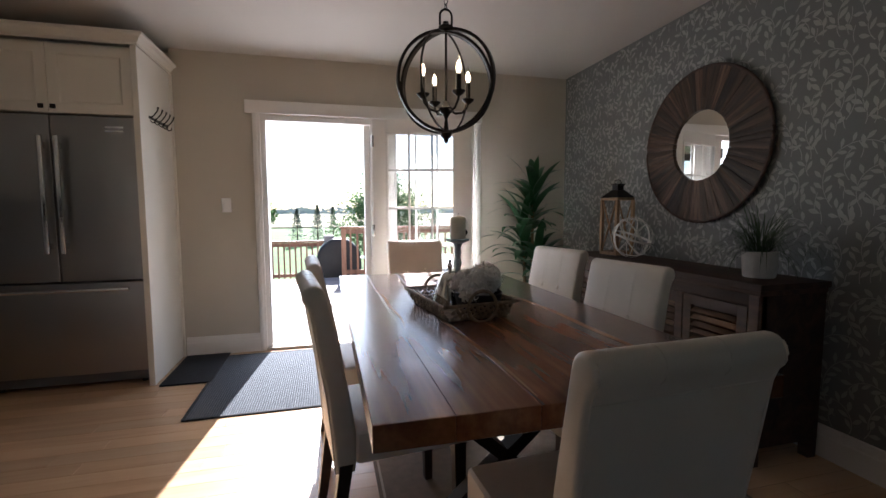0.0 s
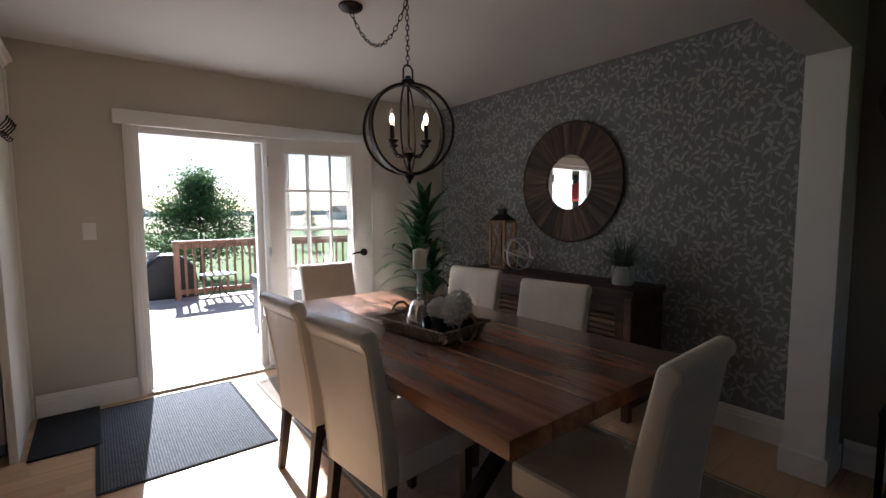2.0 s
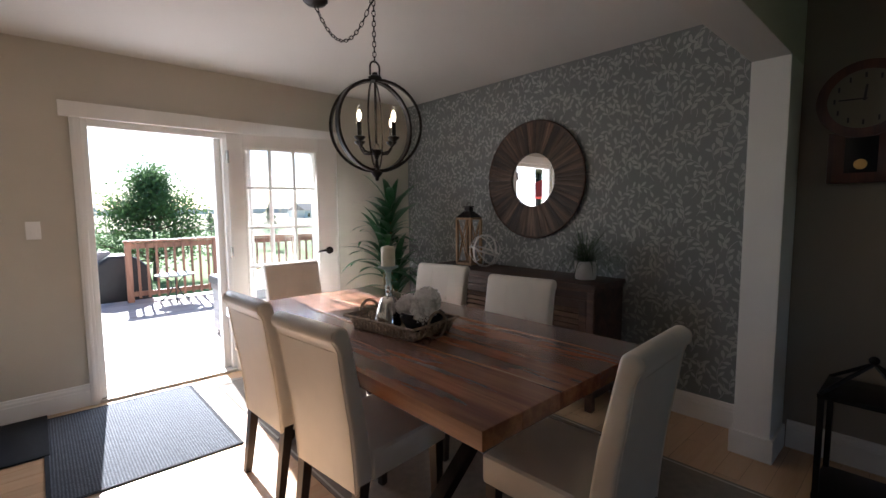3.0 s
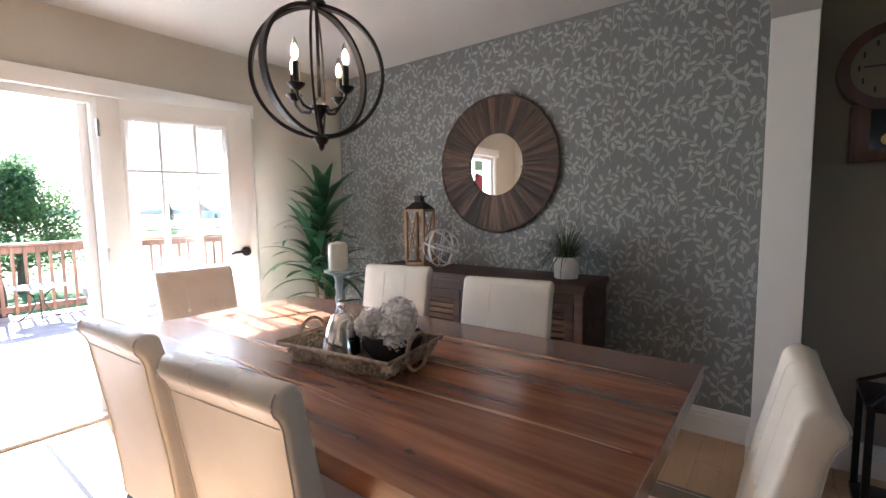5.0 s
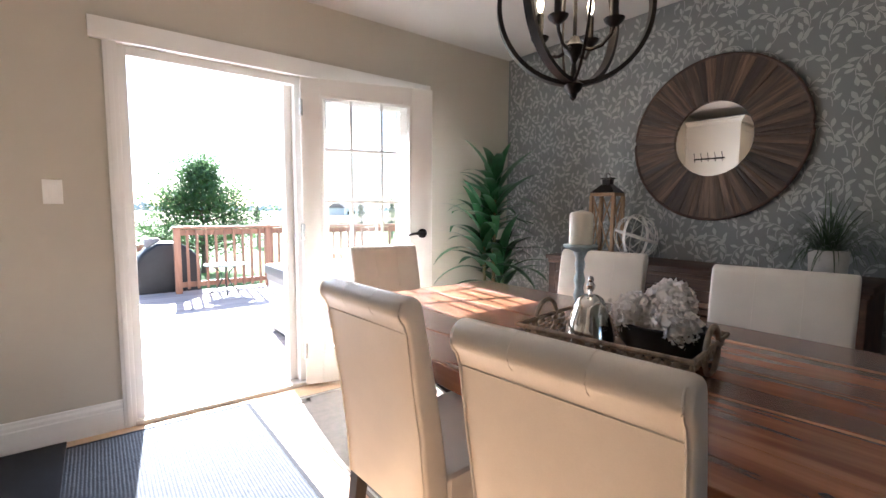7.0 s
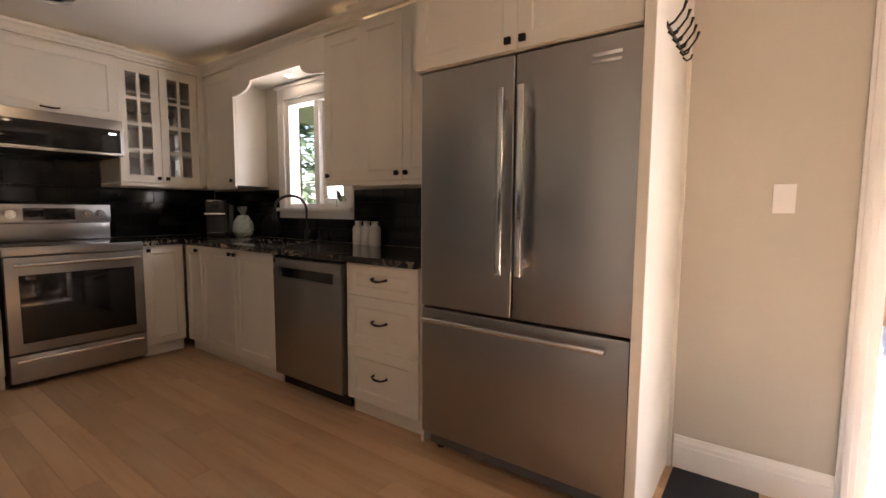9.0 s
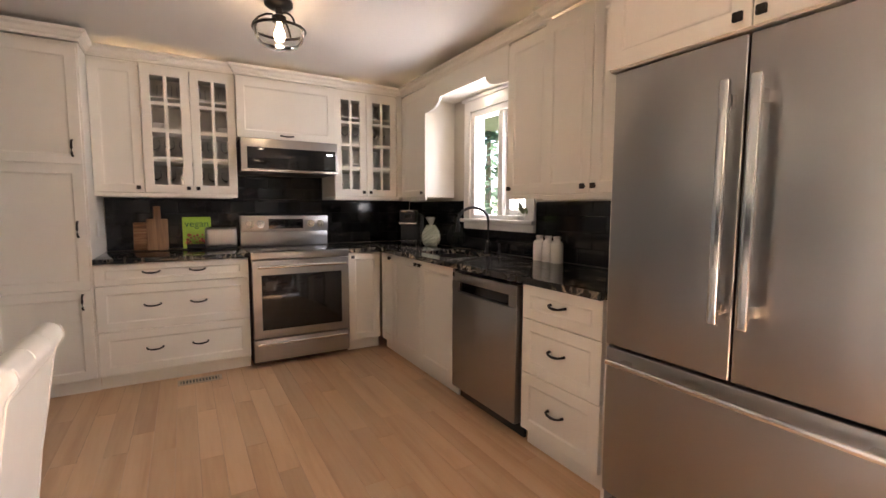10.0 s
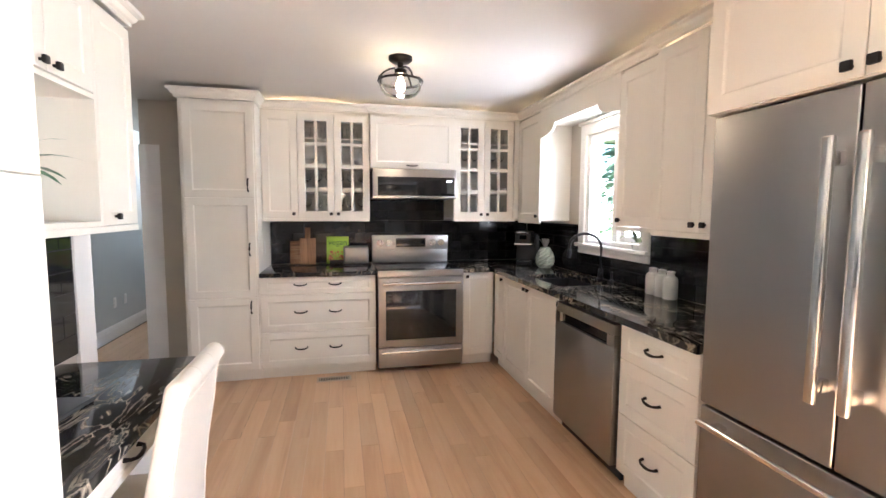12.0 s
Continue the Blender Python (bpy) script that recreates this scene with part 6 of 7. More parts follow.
part("handle", tube(bmesh.new(), [(-0.06, -0.10, 0.30), (-0.055, -0.145, 0.32), (0, -0.158, 0.325), (0.055, -0.145, 0.32), (0.06, -0.10, 0.30)], 0.011, 8), STEELH, cm, "silver lift handle")
part("water_tank", B((0.102, -0.02, 0.02), (0.145, 0.15, 0.29), 0.012, 3), surface("smoked_plastic", (0.05, 0.055, 0.06), 0.15), cm)
part("display", B((-0.035, -0.132, 0.255), (0.035, -0.129, 0.295)), DARKGLASS, cm)
part("silver_band", B((-0.088, -0.133, 0.196), (0.088, -0.02, 0.214), 0.004), STEELH, cm, "silver trim band")
part("drip_plate", B((-0.055, -0.115, 0.035), (0.055, 0.015, 0.038), 0.001), STEELH, cm, "steel drip plate")
OAK = wood("board_wood", (0.14, 0.07, 0.03), (0.28, 0.15, 0.07), (0.42, 0.25, 0.13), 0.5, "z", 1.0, 0, 0.2)
b1 = thing("cutting_board", pose(-7.62, -2.30, CT, 0, -9, 0), "wide striped wooden cutting board leaning on the tiles", "cutting board")
part("board", B((0.0, -0.13, 0.0), (0.020, 0.05, 0.23), 0.006), wood("striped_board_wood", (0.10, 0.045, 0.02), (0.26, 0.13, 0.06), (0.48, 0.31, 0.17), 0.5, "y", 2.2), b1)
b2 = thing("cutting_board", pose(-7.56, -2.27, CT, 0, -9, 0), "long-handled wooden serving board leaning on another board", "cutting board")
bm = B((0.0, -0.065, 0.0), (0.018, 0.085, 0.26), 0.006)
box(bm, (0.001, -0.016, 0.255), (0.017, 0.036, 0.365), 0.012, 3)
part("board", bm, OAK, b2)
bk = thing("cookbook", pose(-7.585, -1.975, CT + 0.006, 0, -12, 0), "green vegan cookbook propped on a black stand", "book")
part("pages", B((-0.022, -0.105, 0.006), (-0.002, 0.105, 0.264)), surface("paper", (0.75, 0.72, 0.65), 0.8), bk)
part("cover", B((-0.001, -0.108, 0.0), (0.003, 0.108, 0.27), 0.001), surface("lime_green_cover", (0.36, 0.56, 0.06), 0.35, vary=0.15, scale=14), bk, "lime green cover")
bm = bmesh.new()
rnd = random.Random(9)
for i in range(46):
    y, z, r = rnd.uniform(-0.095, 0.095), rnd.uniform(0.012, 0.12), rnd.uniform(0.006, 0.015)
    o = 0.0034 + 0.00002 * i
    bm.faces.new([bm.verts.new((o, y + r * math.cos(a), z + r * math.sin(a))) for a in [math.tau * q / 8 for q in range(8)]])
tagged(part("food_photo", bm, surface("food_colours", (0.45, 0.12, 0.05), 0.4, vary=0.8, scale=60), bk, "printed food photograph", False), "", "", "", "stuff")
cu = bpy.data.curves.new("cover_title", "FONT")
cu.body, cu.size, cu.align_x, cu.extrude = "vegan", 0.082, "CENTER", 0.0003
t_ = tagged(new("cover_title", cu), "dark green title lettering")
t_.data.materials.append(surface("dark_green_ink", (0.02, 0.10, 0.03), 0.5))
t_.parent = bk
t_.matrix_basis = pose(0.0040, 0, 0.185, 90, 0, 90)
part("stand", box(B((0.003, -0.08, -0.006), (0.045, 0.08, 0.002), 0.002), (0.04, -0.08, 0.002), (0.045, 0.08, 0.03), 0.001), BLACK, bk, "black book stand")
to = thing("toaster", pose(-7.50, -1.80, CT, 0, 0, 90), "stainless steel two-slot toaster", "toaster")
part("shell", B((-0.12, -0.075, 0.012), (0.12, 0.075, 0.185), 0.03, 4), STEEL, to)
part("base", B((-0.125, -0.078, 0.0), (0.125, 0.078, 0.02), 0.005), BLACK, to)
# flat black plates on the shell stand for the shade inside the slots
for y in (-0.028, 0.028):
    part("slot", B((-0.09, y - 0.012, 0.183), (0.09, y + 0.012, 0.1865)), BLACK, to)
vp = thing("sill_plant", pose(-5.80, 0.095, WIN[2]), "trailing variegated plant in a small glass on the sill", "plant")
g = part("glass_pot", lathe(bmesh.new(), [(0, 0), (0.032, 0), (0.036, 0.06), (0.033, 0.06), (0.029, 0.005), (0, 0.005)], 20), GLASSWARE, vp)
VAR = surface("variegated_leaf", (0.28, 0.36, 0.18), 0.5, vary=0.6, scale=45)
rnd = random.Random(13)
for i in range(22):
    bm = bmesh.new()
    az = rnd.uniform(math.pi * 0.95, math.pi * 2.05)
    blade(bm, (0, 0, 0.05), az, rnd.uniform(0.10, 0.21), rnd.uniform(5, 45), rnd.uniform(0.010, 0.017), rnd.uniform(1.2, 2.4), 6)
    for v in bm.verts:
        v.co.y = min(v.co.y, 0.06)
    part("leaf", bm, VAR, vp)


def outlet(m, label):
    o = thing("outlet", m, label, "outlet", "wall outlets")
    part("plate", B((-0.036, -0.005, -0.058), (0.036, 0, 0.058), 0.003), TRIM, o)
    for z in (-0.025, 0.025):
        part("socket", B((-0.016, -0.008, z - 0.015), (0.016, -0.005, z + 0.015), 0.004), TRIM, o)


outlet(pose(-9.0, -4.46, 0.40, 0, 0, 180), "white wall outlet in the hall")
outlet(pose(-8.75, -4.46, 0.40, 0, 0, 180), "white wall outlet in the hall")
sp = thing("outlet", pose(-7.30, -2.6165, 1.12, 0, 0, 180), "white outlet on the pantry side", "outlet", "wall outlets")
part("plate", B((-0.036, -0.006, -0.058), (0.036, -0.001, 0.058), 0.003), TRIM, sp)

# glassware behind the glazed doors
def glassware(x, y, z, kind):
    prof = {"wine": [(0, 0), (0.030, 0), (0.030, 0.003), (0.004, 0.008), (0.004, 0.07), (0.02, 0.085), (0.033, 0.11), (0.034, 0.135), (0.028, 0.165), (0.026, 0.165), (0.032, 0.135), (0.030, 0.11), (0, 0.082)],
            "tumbler": [(0, 0), (0.030, 0), (0.036, 0.11), (0.034, 0.11), (0.028, 0.008), (0, 0.008)],
            "bowl": [(0, 0), (0.035, 0), (0.07, 0.05), (0.068, 0.052), (0.033, 0.006), (0, 0.006)]}[kind]
    ob = mesh("drinking_glass" if kind != "bowl" else "glass_bowl", lathe(bmesh.new(), prof, 16), GLASSWARE if kind != "bowl" else WHITECER)
    ob.location = (x, y, z)
    return tagged(ob, {"wine": "clear stemmed wine glass on a shelf", "tumbler": "clear straight tumbler on a shelf", "bowl": "white bowl on a cabinet shelf"}[kind], "glass" if kind != "bowl" else "bowl", "glassware")


rnd = random.Random(17)
for y0, w in ((-2.311, 0.635), (-0.872, 0.605)):
    for k in range(4):
        z = UZ + uh * k / 4 + (0.0185 if k == 0 else 0.0165)
        kind = ("wine", "wine", "bowl", "tumbler")[k] if y0 < -1 else ("tumbler", "bowl", "wine", "tumbler")[k]
        for j in range(6 if kind != "bowl" else 3):
            n = 6 if kind != "bowl" else 3
            glassware(-7.40 - rnd.uniform(0, 0.06), y0 + 0.07 + (w - 0.14) * j / (n - 1), z, kind)

# ---- built-in desk ----
dk = thing("built_in_desk", pose(-4.215, -2.60, 0, 0, 0, 180), "built-in desk with a black granite top and cream drawer", "desk")
part("desk_top", B((0.002, -0.02, 0.725), (1.115, 0.585, 0.76), 0.004), GRANITE, dk, "polished black granite top")
d = part("drawer_front", shaker(bmesh.new(), 0.02, 0.625, 1.095, 0.722, 0.03), CAB, dk, "", False)
for gx in (0.355, 0.80):
    put("handle", pull_mesh(False, 0.10), BLACKMETAL, d, (gx, 0, 0.688), "dark bronze pull")
part("drawer_box", B((0.03, 0.022, 0.63), (1.085, 0.45, 0.72)), CAB, dk, "", False)
part("side_panel", B((1.085, 0.02, 0.0), (1.112, 0.585, 0.724)), CAB, dk, "", False)
part("back_panel", B((0.0, 0.57, 0.0), (1.084, 0.585, 0.724)), CAB, dk, "", False)
cabinet("tall_cabinet", pose(-3.622, -2.59, 0, 0, 0, 180), 0.588, 2.33, 0.595, [("door", 0, 0.10, 0.588, 1.53, []), ("door", 0, 1.53, 0.588, 2.31, [])], "tall cream cabinet beside the desk", kick=0.10)
ud = cabinet("desk_wall_cabinet", pose(-5.212, -2.925, 1.385, 0, 0, 180), 0.33, 0.945, 0.26, [("door", 0.0, 0.0, 0.33, 0.925, [("knob", 0.10, 0.04)])], "cream wall cabinet above the desk with one door")
un = thing("niche_cabinet", pose(-4.214, -2.925, 1.385, 0, 0, 180), "cream wall cabinet with an open niche under two doors", "cabinet", "kitchen cabinets")
for nm, lo, hi in (("side_panel", (0, 0, 0), (0.02, 0.26, 0.945)), ("side_panel", (0.974, 0, 0), (0.996, 0.26, 0.945)), ("niche_floor", (0.0205, 0, 0), (0.9735, 0.26, 0.02)),
                   ("shelf", (0.0205, 0.0, 0.52), (0.9735, 0.26, 0.54)), ("back_panel", (0.0205, 0.25, 0.0205), (0.9735, 0.26, 0.5195)), ("body", (0.0205, 0.021, 0.5405), (0.9735, 0.26, 0.945))):
    part(nm, B(lo, hi), CAB, un, "", False)
for x0, x1, kx in ((0.02, 0.672, 0.635), (0.672, 0.976, 0.712)):
    d = part("door", shaker(bmesh.new(), x0, 0.545, x1, 0.925), CAB, un, "", False)
    put("knob", knob_mesh(), BLACKMETAL, d, (kx, 0, 0.575), "dark bronze knob")
solid("light_rail", (-5.545, -2.945, 1.355), (-4.215, -2.925, 1.384), CAB, "cream light rail under the desk cabinets", "moulding", bevel=0.002)
crown("crown", [(-5.545, -3.187), (-5.545, -2.923), (-4.212, -2.923), (-4.212, -2.588), (-3.62, -2.588)], 2.33, -1)
np_ = thing("niche_plant", pose(-4.78, -3.055, 1.406), "small leafy plant in a white pot in the niche", "pot plant")
part("pot", lathe(bmesh.new(), [(0, 0), (0.050, 0), (0.062, 0.17), (0.057, 0.172), (0.052, 0.155), (0, 0.155)], 24), WHITECER, np_)
for i in range(12):
    bm = bmesh.new()
    blade(bm, (0, 0, 0.16), i * 2.4, 0.28, 25 + 4 * i, 0.026, 1.2, 6)
    for v in bm.verts:
        v.co.y = max(v.co.y, -0.11)
        v.co.z = min(v.co.z, 0.47)
    part("leaf", bm, DRAC, np_)
lt = thing("laptop", pose(-4.70, -2.97, 0.76, 0, 0, 172), "closed silver laptop lying on the desk", "laptop")
part("base", B((-0.17, -0.12, 0.0), (0.17, 0.12, 0.010), 0.004), surface("grey_aluminium", (0.16, 0.16, 0.165), 0.35, 0.9), lt)
part("lid", B((-0.17, -0.12, 0.0105), (0.17, 0.12, 0.017), 0.003), surface("dark_aluminium", (0.12, 0.12, 0.125), 0.35, 0.9), lt)
# hall: door casing and a dark door at the end
solid("door_casing", (XW - 0.155, -3.735, 0), (XW + 0.002, -3.56, 2.05), TRIM, "white cased wall end at the hall", "casing", bevel=0.003)
solid("wall_end_trim", (-5.62, -3.189, 0), (-5.47, -3.172, CEIL_Z - 0.002), TRIM, "white trim on the partition end", "trim", bevel=0.003)
hd = thing("door_2", pose(-10.598, -4.40, 0), "dark panelled door at the end of the hall", "door")
tagged(hd, "", "", "", "structure")
part("slab", B((0.0, 0.06, 0.0), (0.035, 0.70, 2.0), 0.003), LEGWOOD, hd)
part("casing", box(box(B((0, 0.0, 0), (0.02, 0.06, 2.07), 0.003), (0, 0.70, 0), (0.02, 0.76, 2.07), 0.003), (0, 0.06, 2.0), (0.02, 0.70, 2.07), 0.003), TRIM, hd)
part("knob", ball(bmesh.new(), (0.07, 0.64, 0.98), 0.028), STEELH, hd)

# living room window, unseen; lets in light from the south
lw = thing("window_3", pose(0, -8.6, 0), "wide white framed living room window, unseen", "window")
tagged(lw, "", "", "", "structure")
for a, b in (((-2.9, -0.1, 0.9), (-2.84, 0.01, 2.1)), ((-1.66, -0.1, 0.9), (-1.6, 0.01, 2.1)), ((-2.84, -0.1, 0.9), (-1.66, 0.01, 0.96)), ((-2.84, -0.1, 2.04), (-1.66, 0.01, 2.1)), ((-2.28, -0.1, 0.96), (-2.22, 0.01, 2.04))):
    part("window_frame", B(a, b, 0.004), TRIM, lw)


# ---- deck and garden ----
DZ = -0.15
GREEN = surface("sunlit_lawn", (0.085, 0.160, 0.026), 0.95, vary=0.35, scale=0.6, bump=0.8, fine=40)
bm = bmesh.new()
n = 40
gv = {}
for i in range(n + 1):
    for j in range(n + 1):
        x, y = -600 + 1200 * i / n, 0.2 + 900 * (j / n) ** 2.2
        z = -1.25 - 0.004 * max(0, y - 10) + 0.05 * noise.noise((x * 0.05, y * 0.05, 0))
        gv[i, j] = bm.verts.new((x, y, z))
for i in range(n):
    for j in range(n):
        bm.faces.new((gv[i, j], gv[i + 1, j], gv[i + 1, j + 1], gv[i, j + 1]))
tagged(mesh("ground", bm, GREEN), "green lawn running out to open fields", "lawn", "", "structure")
bm = bmesh.new()
box(bm, (-600, -600, -1.4), (600, 0.19, -1.26))
tagged(mesh("ground_front", bm, GREEN), "lawn in front of the house", "lawn", "", "structure")
FIELD = surface("pale_stubble_field", (0.34, 0.30, 0.17), 0.95, vary=0.2, scale=0.08)
tagged(mesh("field", B((-500, 70, -1.9), (500, 420, -1.28)), FIELD, False), "pale dry field beyond the lawn", "field", "", "structure")

dk_ = tagged(thing("deck", pose(0, 0, 0), "weathered wooden deck outside the patio door", "deck"), "", "", "", "structure")
part("substructure", B((-8.6, 0.245, -1.2), (3.2, 5.15, DZ - 0.045)), surface("dark_joists", (0.05, 0.04, 0.03), 0.9), dk_, "", False)
y, k = 0.25, 0
brd = B((-5.9, 0, -0.04), (5.9, 0.138, 0), 0.003, 1)
first = None
while y < 5.1:
    if first is None:
        first = part("deck_board", brd, DECKWOOD, dk_, "", False)
        o = first
    else:
        o = first.copy()
        scene.collection.objects.link(o)
    o.location = (-2.7 + 0.02 * math.sin(k * 7.1), y, DZ)
    y += 0.146
    k += 1


def railing(x0, y0, x1, y1, zb, height, label):
    r = thing("deck_railing", pose(0, 0, 0), label, "railing", "deck railings")
    a, b = Vector((x0, y0, 0)), Vector((x1, y1, 0))
    L = (b - a).length
    d = (b - a).normalized()
    m = Matrix.Translation((x0, y0, zb)) @ Matrix.Rotation(math.atan2(d.y, d.x), 4, "Z")
    for x in (0.0, L):
        q = part("post", B((-0.045, -0.045, 0), (0.045, 0.045, height - 0.04), 0.004), RAILWOOD, r)
        q.matrix_basis = m @ pose(x, 0, 0)
    for z0, z1, w in ((height - 0.04, height, 0.07), (height - 0.14, height - 0.05, 0.019), (0.09, 0.17, 0.019)):
        q = part("rail", B((-0.06 if w > 0.05 else 0.045, -w, z0), (L + 0.06 if w > 0.05 else L - 0.045, w, z1), 0.003), RAILWOOD, r)
        q.matrix_basis = m
    nb = int(L / 0.13)
    for i in range(1, nb):
        q = part("baluster", B((-0.018, -0.055, 0.06), (0.018, -0.0195, height - 0.06), 0.002), RAILWOOD, r)
        q.matrix_basis = m @ pose(L * i / nb, 0, 0)
    return r


railing(-1.96, 5.0, -0.63, 5.0, DZ, 1.03, "brown stained wooden deck railing")
railing(-0.58, 5.0, 3.1, 4.3, DZ, 1.03, "brown stained wooden deck railing")
railing(3.1, 4.2, 3.1, 0.6, DZ, 1.03, "brown stained wooden deck railing")
tagged(mesh("lower_landing", B((-7.5, 5.25, -1.15), (-1.25, 7.6, -0.52), 0.01), DECKWOOD), "lower wooden landing beyond the deck", "deck", "", "structure")
for k in range(2):
    solid("deck_step", (-4.6, 5.15 + 0.28 * k, -1.1), (-2.4, 5.43 + 0.28 * k, DZ - 0.12 * (k + 1)), DECKWOOD, "wooden step down from the deck", "step")
railing(-7.4, 7.5, -2.1, 7.5, -0.52, 0.98, "brown stained lower landing railing")

gr = thing("covered_grill", pose(-2.04, 5.60, -0.52), "barbecue grill under a black fabric cover", "grill")
bm = extrude_poly(bmesh.new(), [(-0.54, 0.18), (-0.54, 0.70), (-0.50, 0.88), (-0.40, 1.02), (-0.18, 1.13), (0.16, 1.14), (0.36, 1.05), (0.50, 0.90), (0.55, 0.70), (0.55, 0.18)], 0.60, "y")
bmesh.ops.bevel(bm, geom=bm.edges[:], offset=0.06, segments=3, profile=0.5, affect="EDGES")
for v in bm.verts:
    v.co.y -= 0.30
    v.co.x *= 0.82
    v.co += Vector(noise.noise_vector(v.co * 5)) * 0.022
part("cover", bm, surface("black_cover_fabric", (0.012, 0.013, 0.016), 0.55, vary=0.3, scale=10, bump=0.2), gr)
part("stand", B((-0.30, -0.22, 0.0), (0.30, 0.22, 0.40), 0.01), BLACK, gr)
part("cover_vent", B((-0.30, -0.06, 1.06), (-0.10, 0.06, 1.20), 0.02, 3), surface("grey_vent", (0.30, 0.30, 0.31), 0.6), gr)
tt = thing("patio_table", pose(-1.38, 4.62, DZ), "small round metal patio table with curved legs", "patio table")
MET = surface("dark_green_metal", (0.045, 0.06, 0.05), 0.35, 0.6)
part("tabletop", lathe(bmesh.new(), [(0, 0.44), (0.29, 0.44), (0.30, 0.45), (0.29, 0.462), (0, 0.462)], 40), surface("pale_mosaic", (0.42, 0.42, 0.38), 0.3, vary=0.3, scale=30), tt)
for i in range(3):
    a = math.tau * i / 3 + 0.4
    part("leg", tube(bmesh.new(), [(r * math.cos(a), r * math.sin(a), z) for r, z in ((0.22, 0.44), (0.07, 0.33), (0.05, 0.22), (0.12, 0.09), (0.24, 0.006))], 0.010, 8), MET, tt)
ht = thing("hot_tub", pose(-1.48, 0.62, DZ), "grey panelled hot tub with a dark folding cover", "hot tub")
PANL = surface("pale_grey_panel", (0.42, 0.44, 0.48), 0.5, vary=0.08, scale=6)
part("shell", B((0.02, 0.02, 0.05), (1.93, 1.45, 0.55)), PANL, ht)
for k in range(4):
    z = 0.05 + 0.125 * k
    part("side_panel", B((0.0, 0.0, z), (0.02, 1.47, z + 0.12), 0.006), PANL, ht)
    part("side_panel", B((0.0, -0.0005 - 0.018, z), (1.95, -0.0005, z + 0.12), 0.006), PANL, ht)
part("skid", B((0.03, 0.03, 0.0), (1.92, 1.44, 0.05)), BLACK, ht)
part("cover", B((-0.03, -0.03, 0.612), (1.98, 1.50, 0.72), 0.03, 3), surface("slate_vinyl", (0.10, 0.105, 0.12), 0.5, vary=0.1), ht, "dark vinyl cover")
part("rim", B((-0.01, -0.02, 0.55), (1.96, 1.48, 0.612), 0.005), surface("grey_acrylic", (0.25, 0.25, 0.26), 0.4), ht)

gz = thing("gazebo", pose(0, 0, DZ), "dark metal gazebo roof over the deck by the kitchen", "gazebo")
for x in (-8.3, -4.55):
    for y in (0.75, 4.2):
        part("post", B((x - 0.06, y - 0.06, 0), (x + 0.06, y + 0.06, 2.55), 0.005), BLACKMETAL, gz)
bm = bmesh.new()
bmesh.ops.create_cone(bm, cap_ends=True, segments=4, radius1=3.05, radius2=0.5, depth=0.85, matrix=pose(-6.42, 2.48, 2.97, 0, 0, 45))
part("roof", bm, surface("dark_roof_metal", (0.035, 0.03, 0.028), 0.5), gz, "", False)
for y in (0.75, 4.2):
    part("beam", B((-8.3, y - 0.04, 2.40), (-4.55, y + 0.04, 2.55), 0.004), BLACKMETAL, gz)
um = thing("patio_umbrella", pose(-5.6, 2.1, DZ), "half-height red patio umbrella on the deck", "umbrella")
bm = bmesh.new()
bmesh.ops.create_cone(bm, cap_ends=False, segments=8, radius1=1.15, radius2=0.02, depth=0.42, matrix=Matrix.Translation((0, 0, 1.95)))
part("canopy", bm, surface("red_canvas", (0.45, 0.05, 0.045), 0.8, vary=0.1), um, "red canvas canopy", False)
part("pole", rod(bmesh.new(), (0, 0, 0), (0, 0, 2.18), 0.02), BLACKMETAL, um)
part("base", lathe(bmesh.new(), [(0, 0), (0.25, 0), (0.24, 0.05), (0.04, 0.08), (0, 0.08)], 24), BLACK, um)

# trees
LEAFM = foliage("tree_leaves", (0.085, 0.145, 0.060), 0.45, 1.2, 0.5)
FIRM = foliage("blue_green_needles", (0.075, 0.115, 0.075), 0.4, 1.5)
BARK = surface("grey_brown_bark", (0.10, 0.075, 0.055), 0.9, vary=0.3, scale=8, bump=0.6, fine=25)


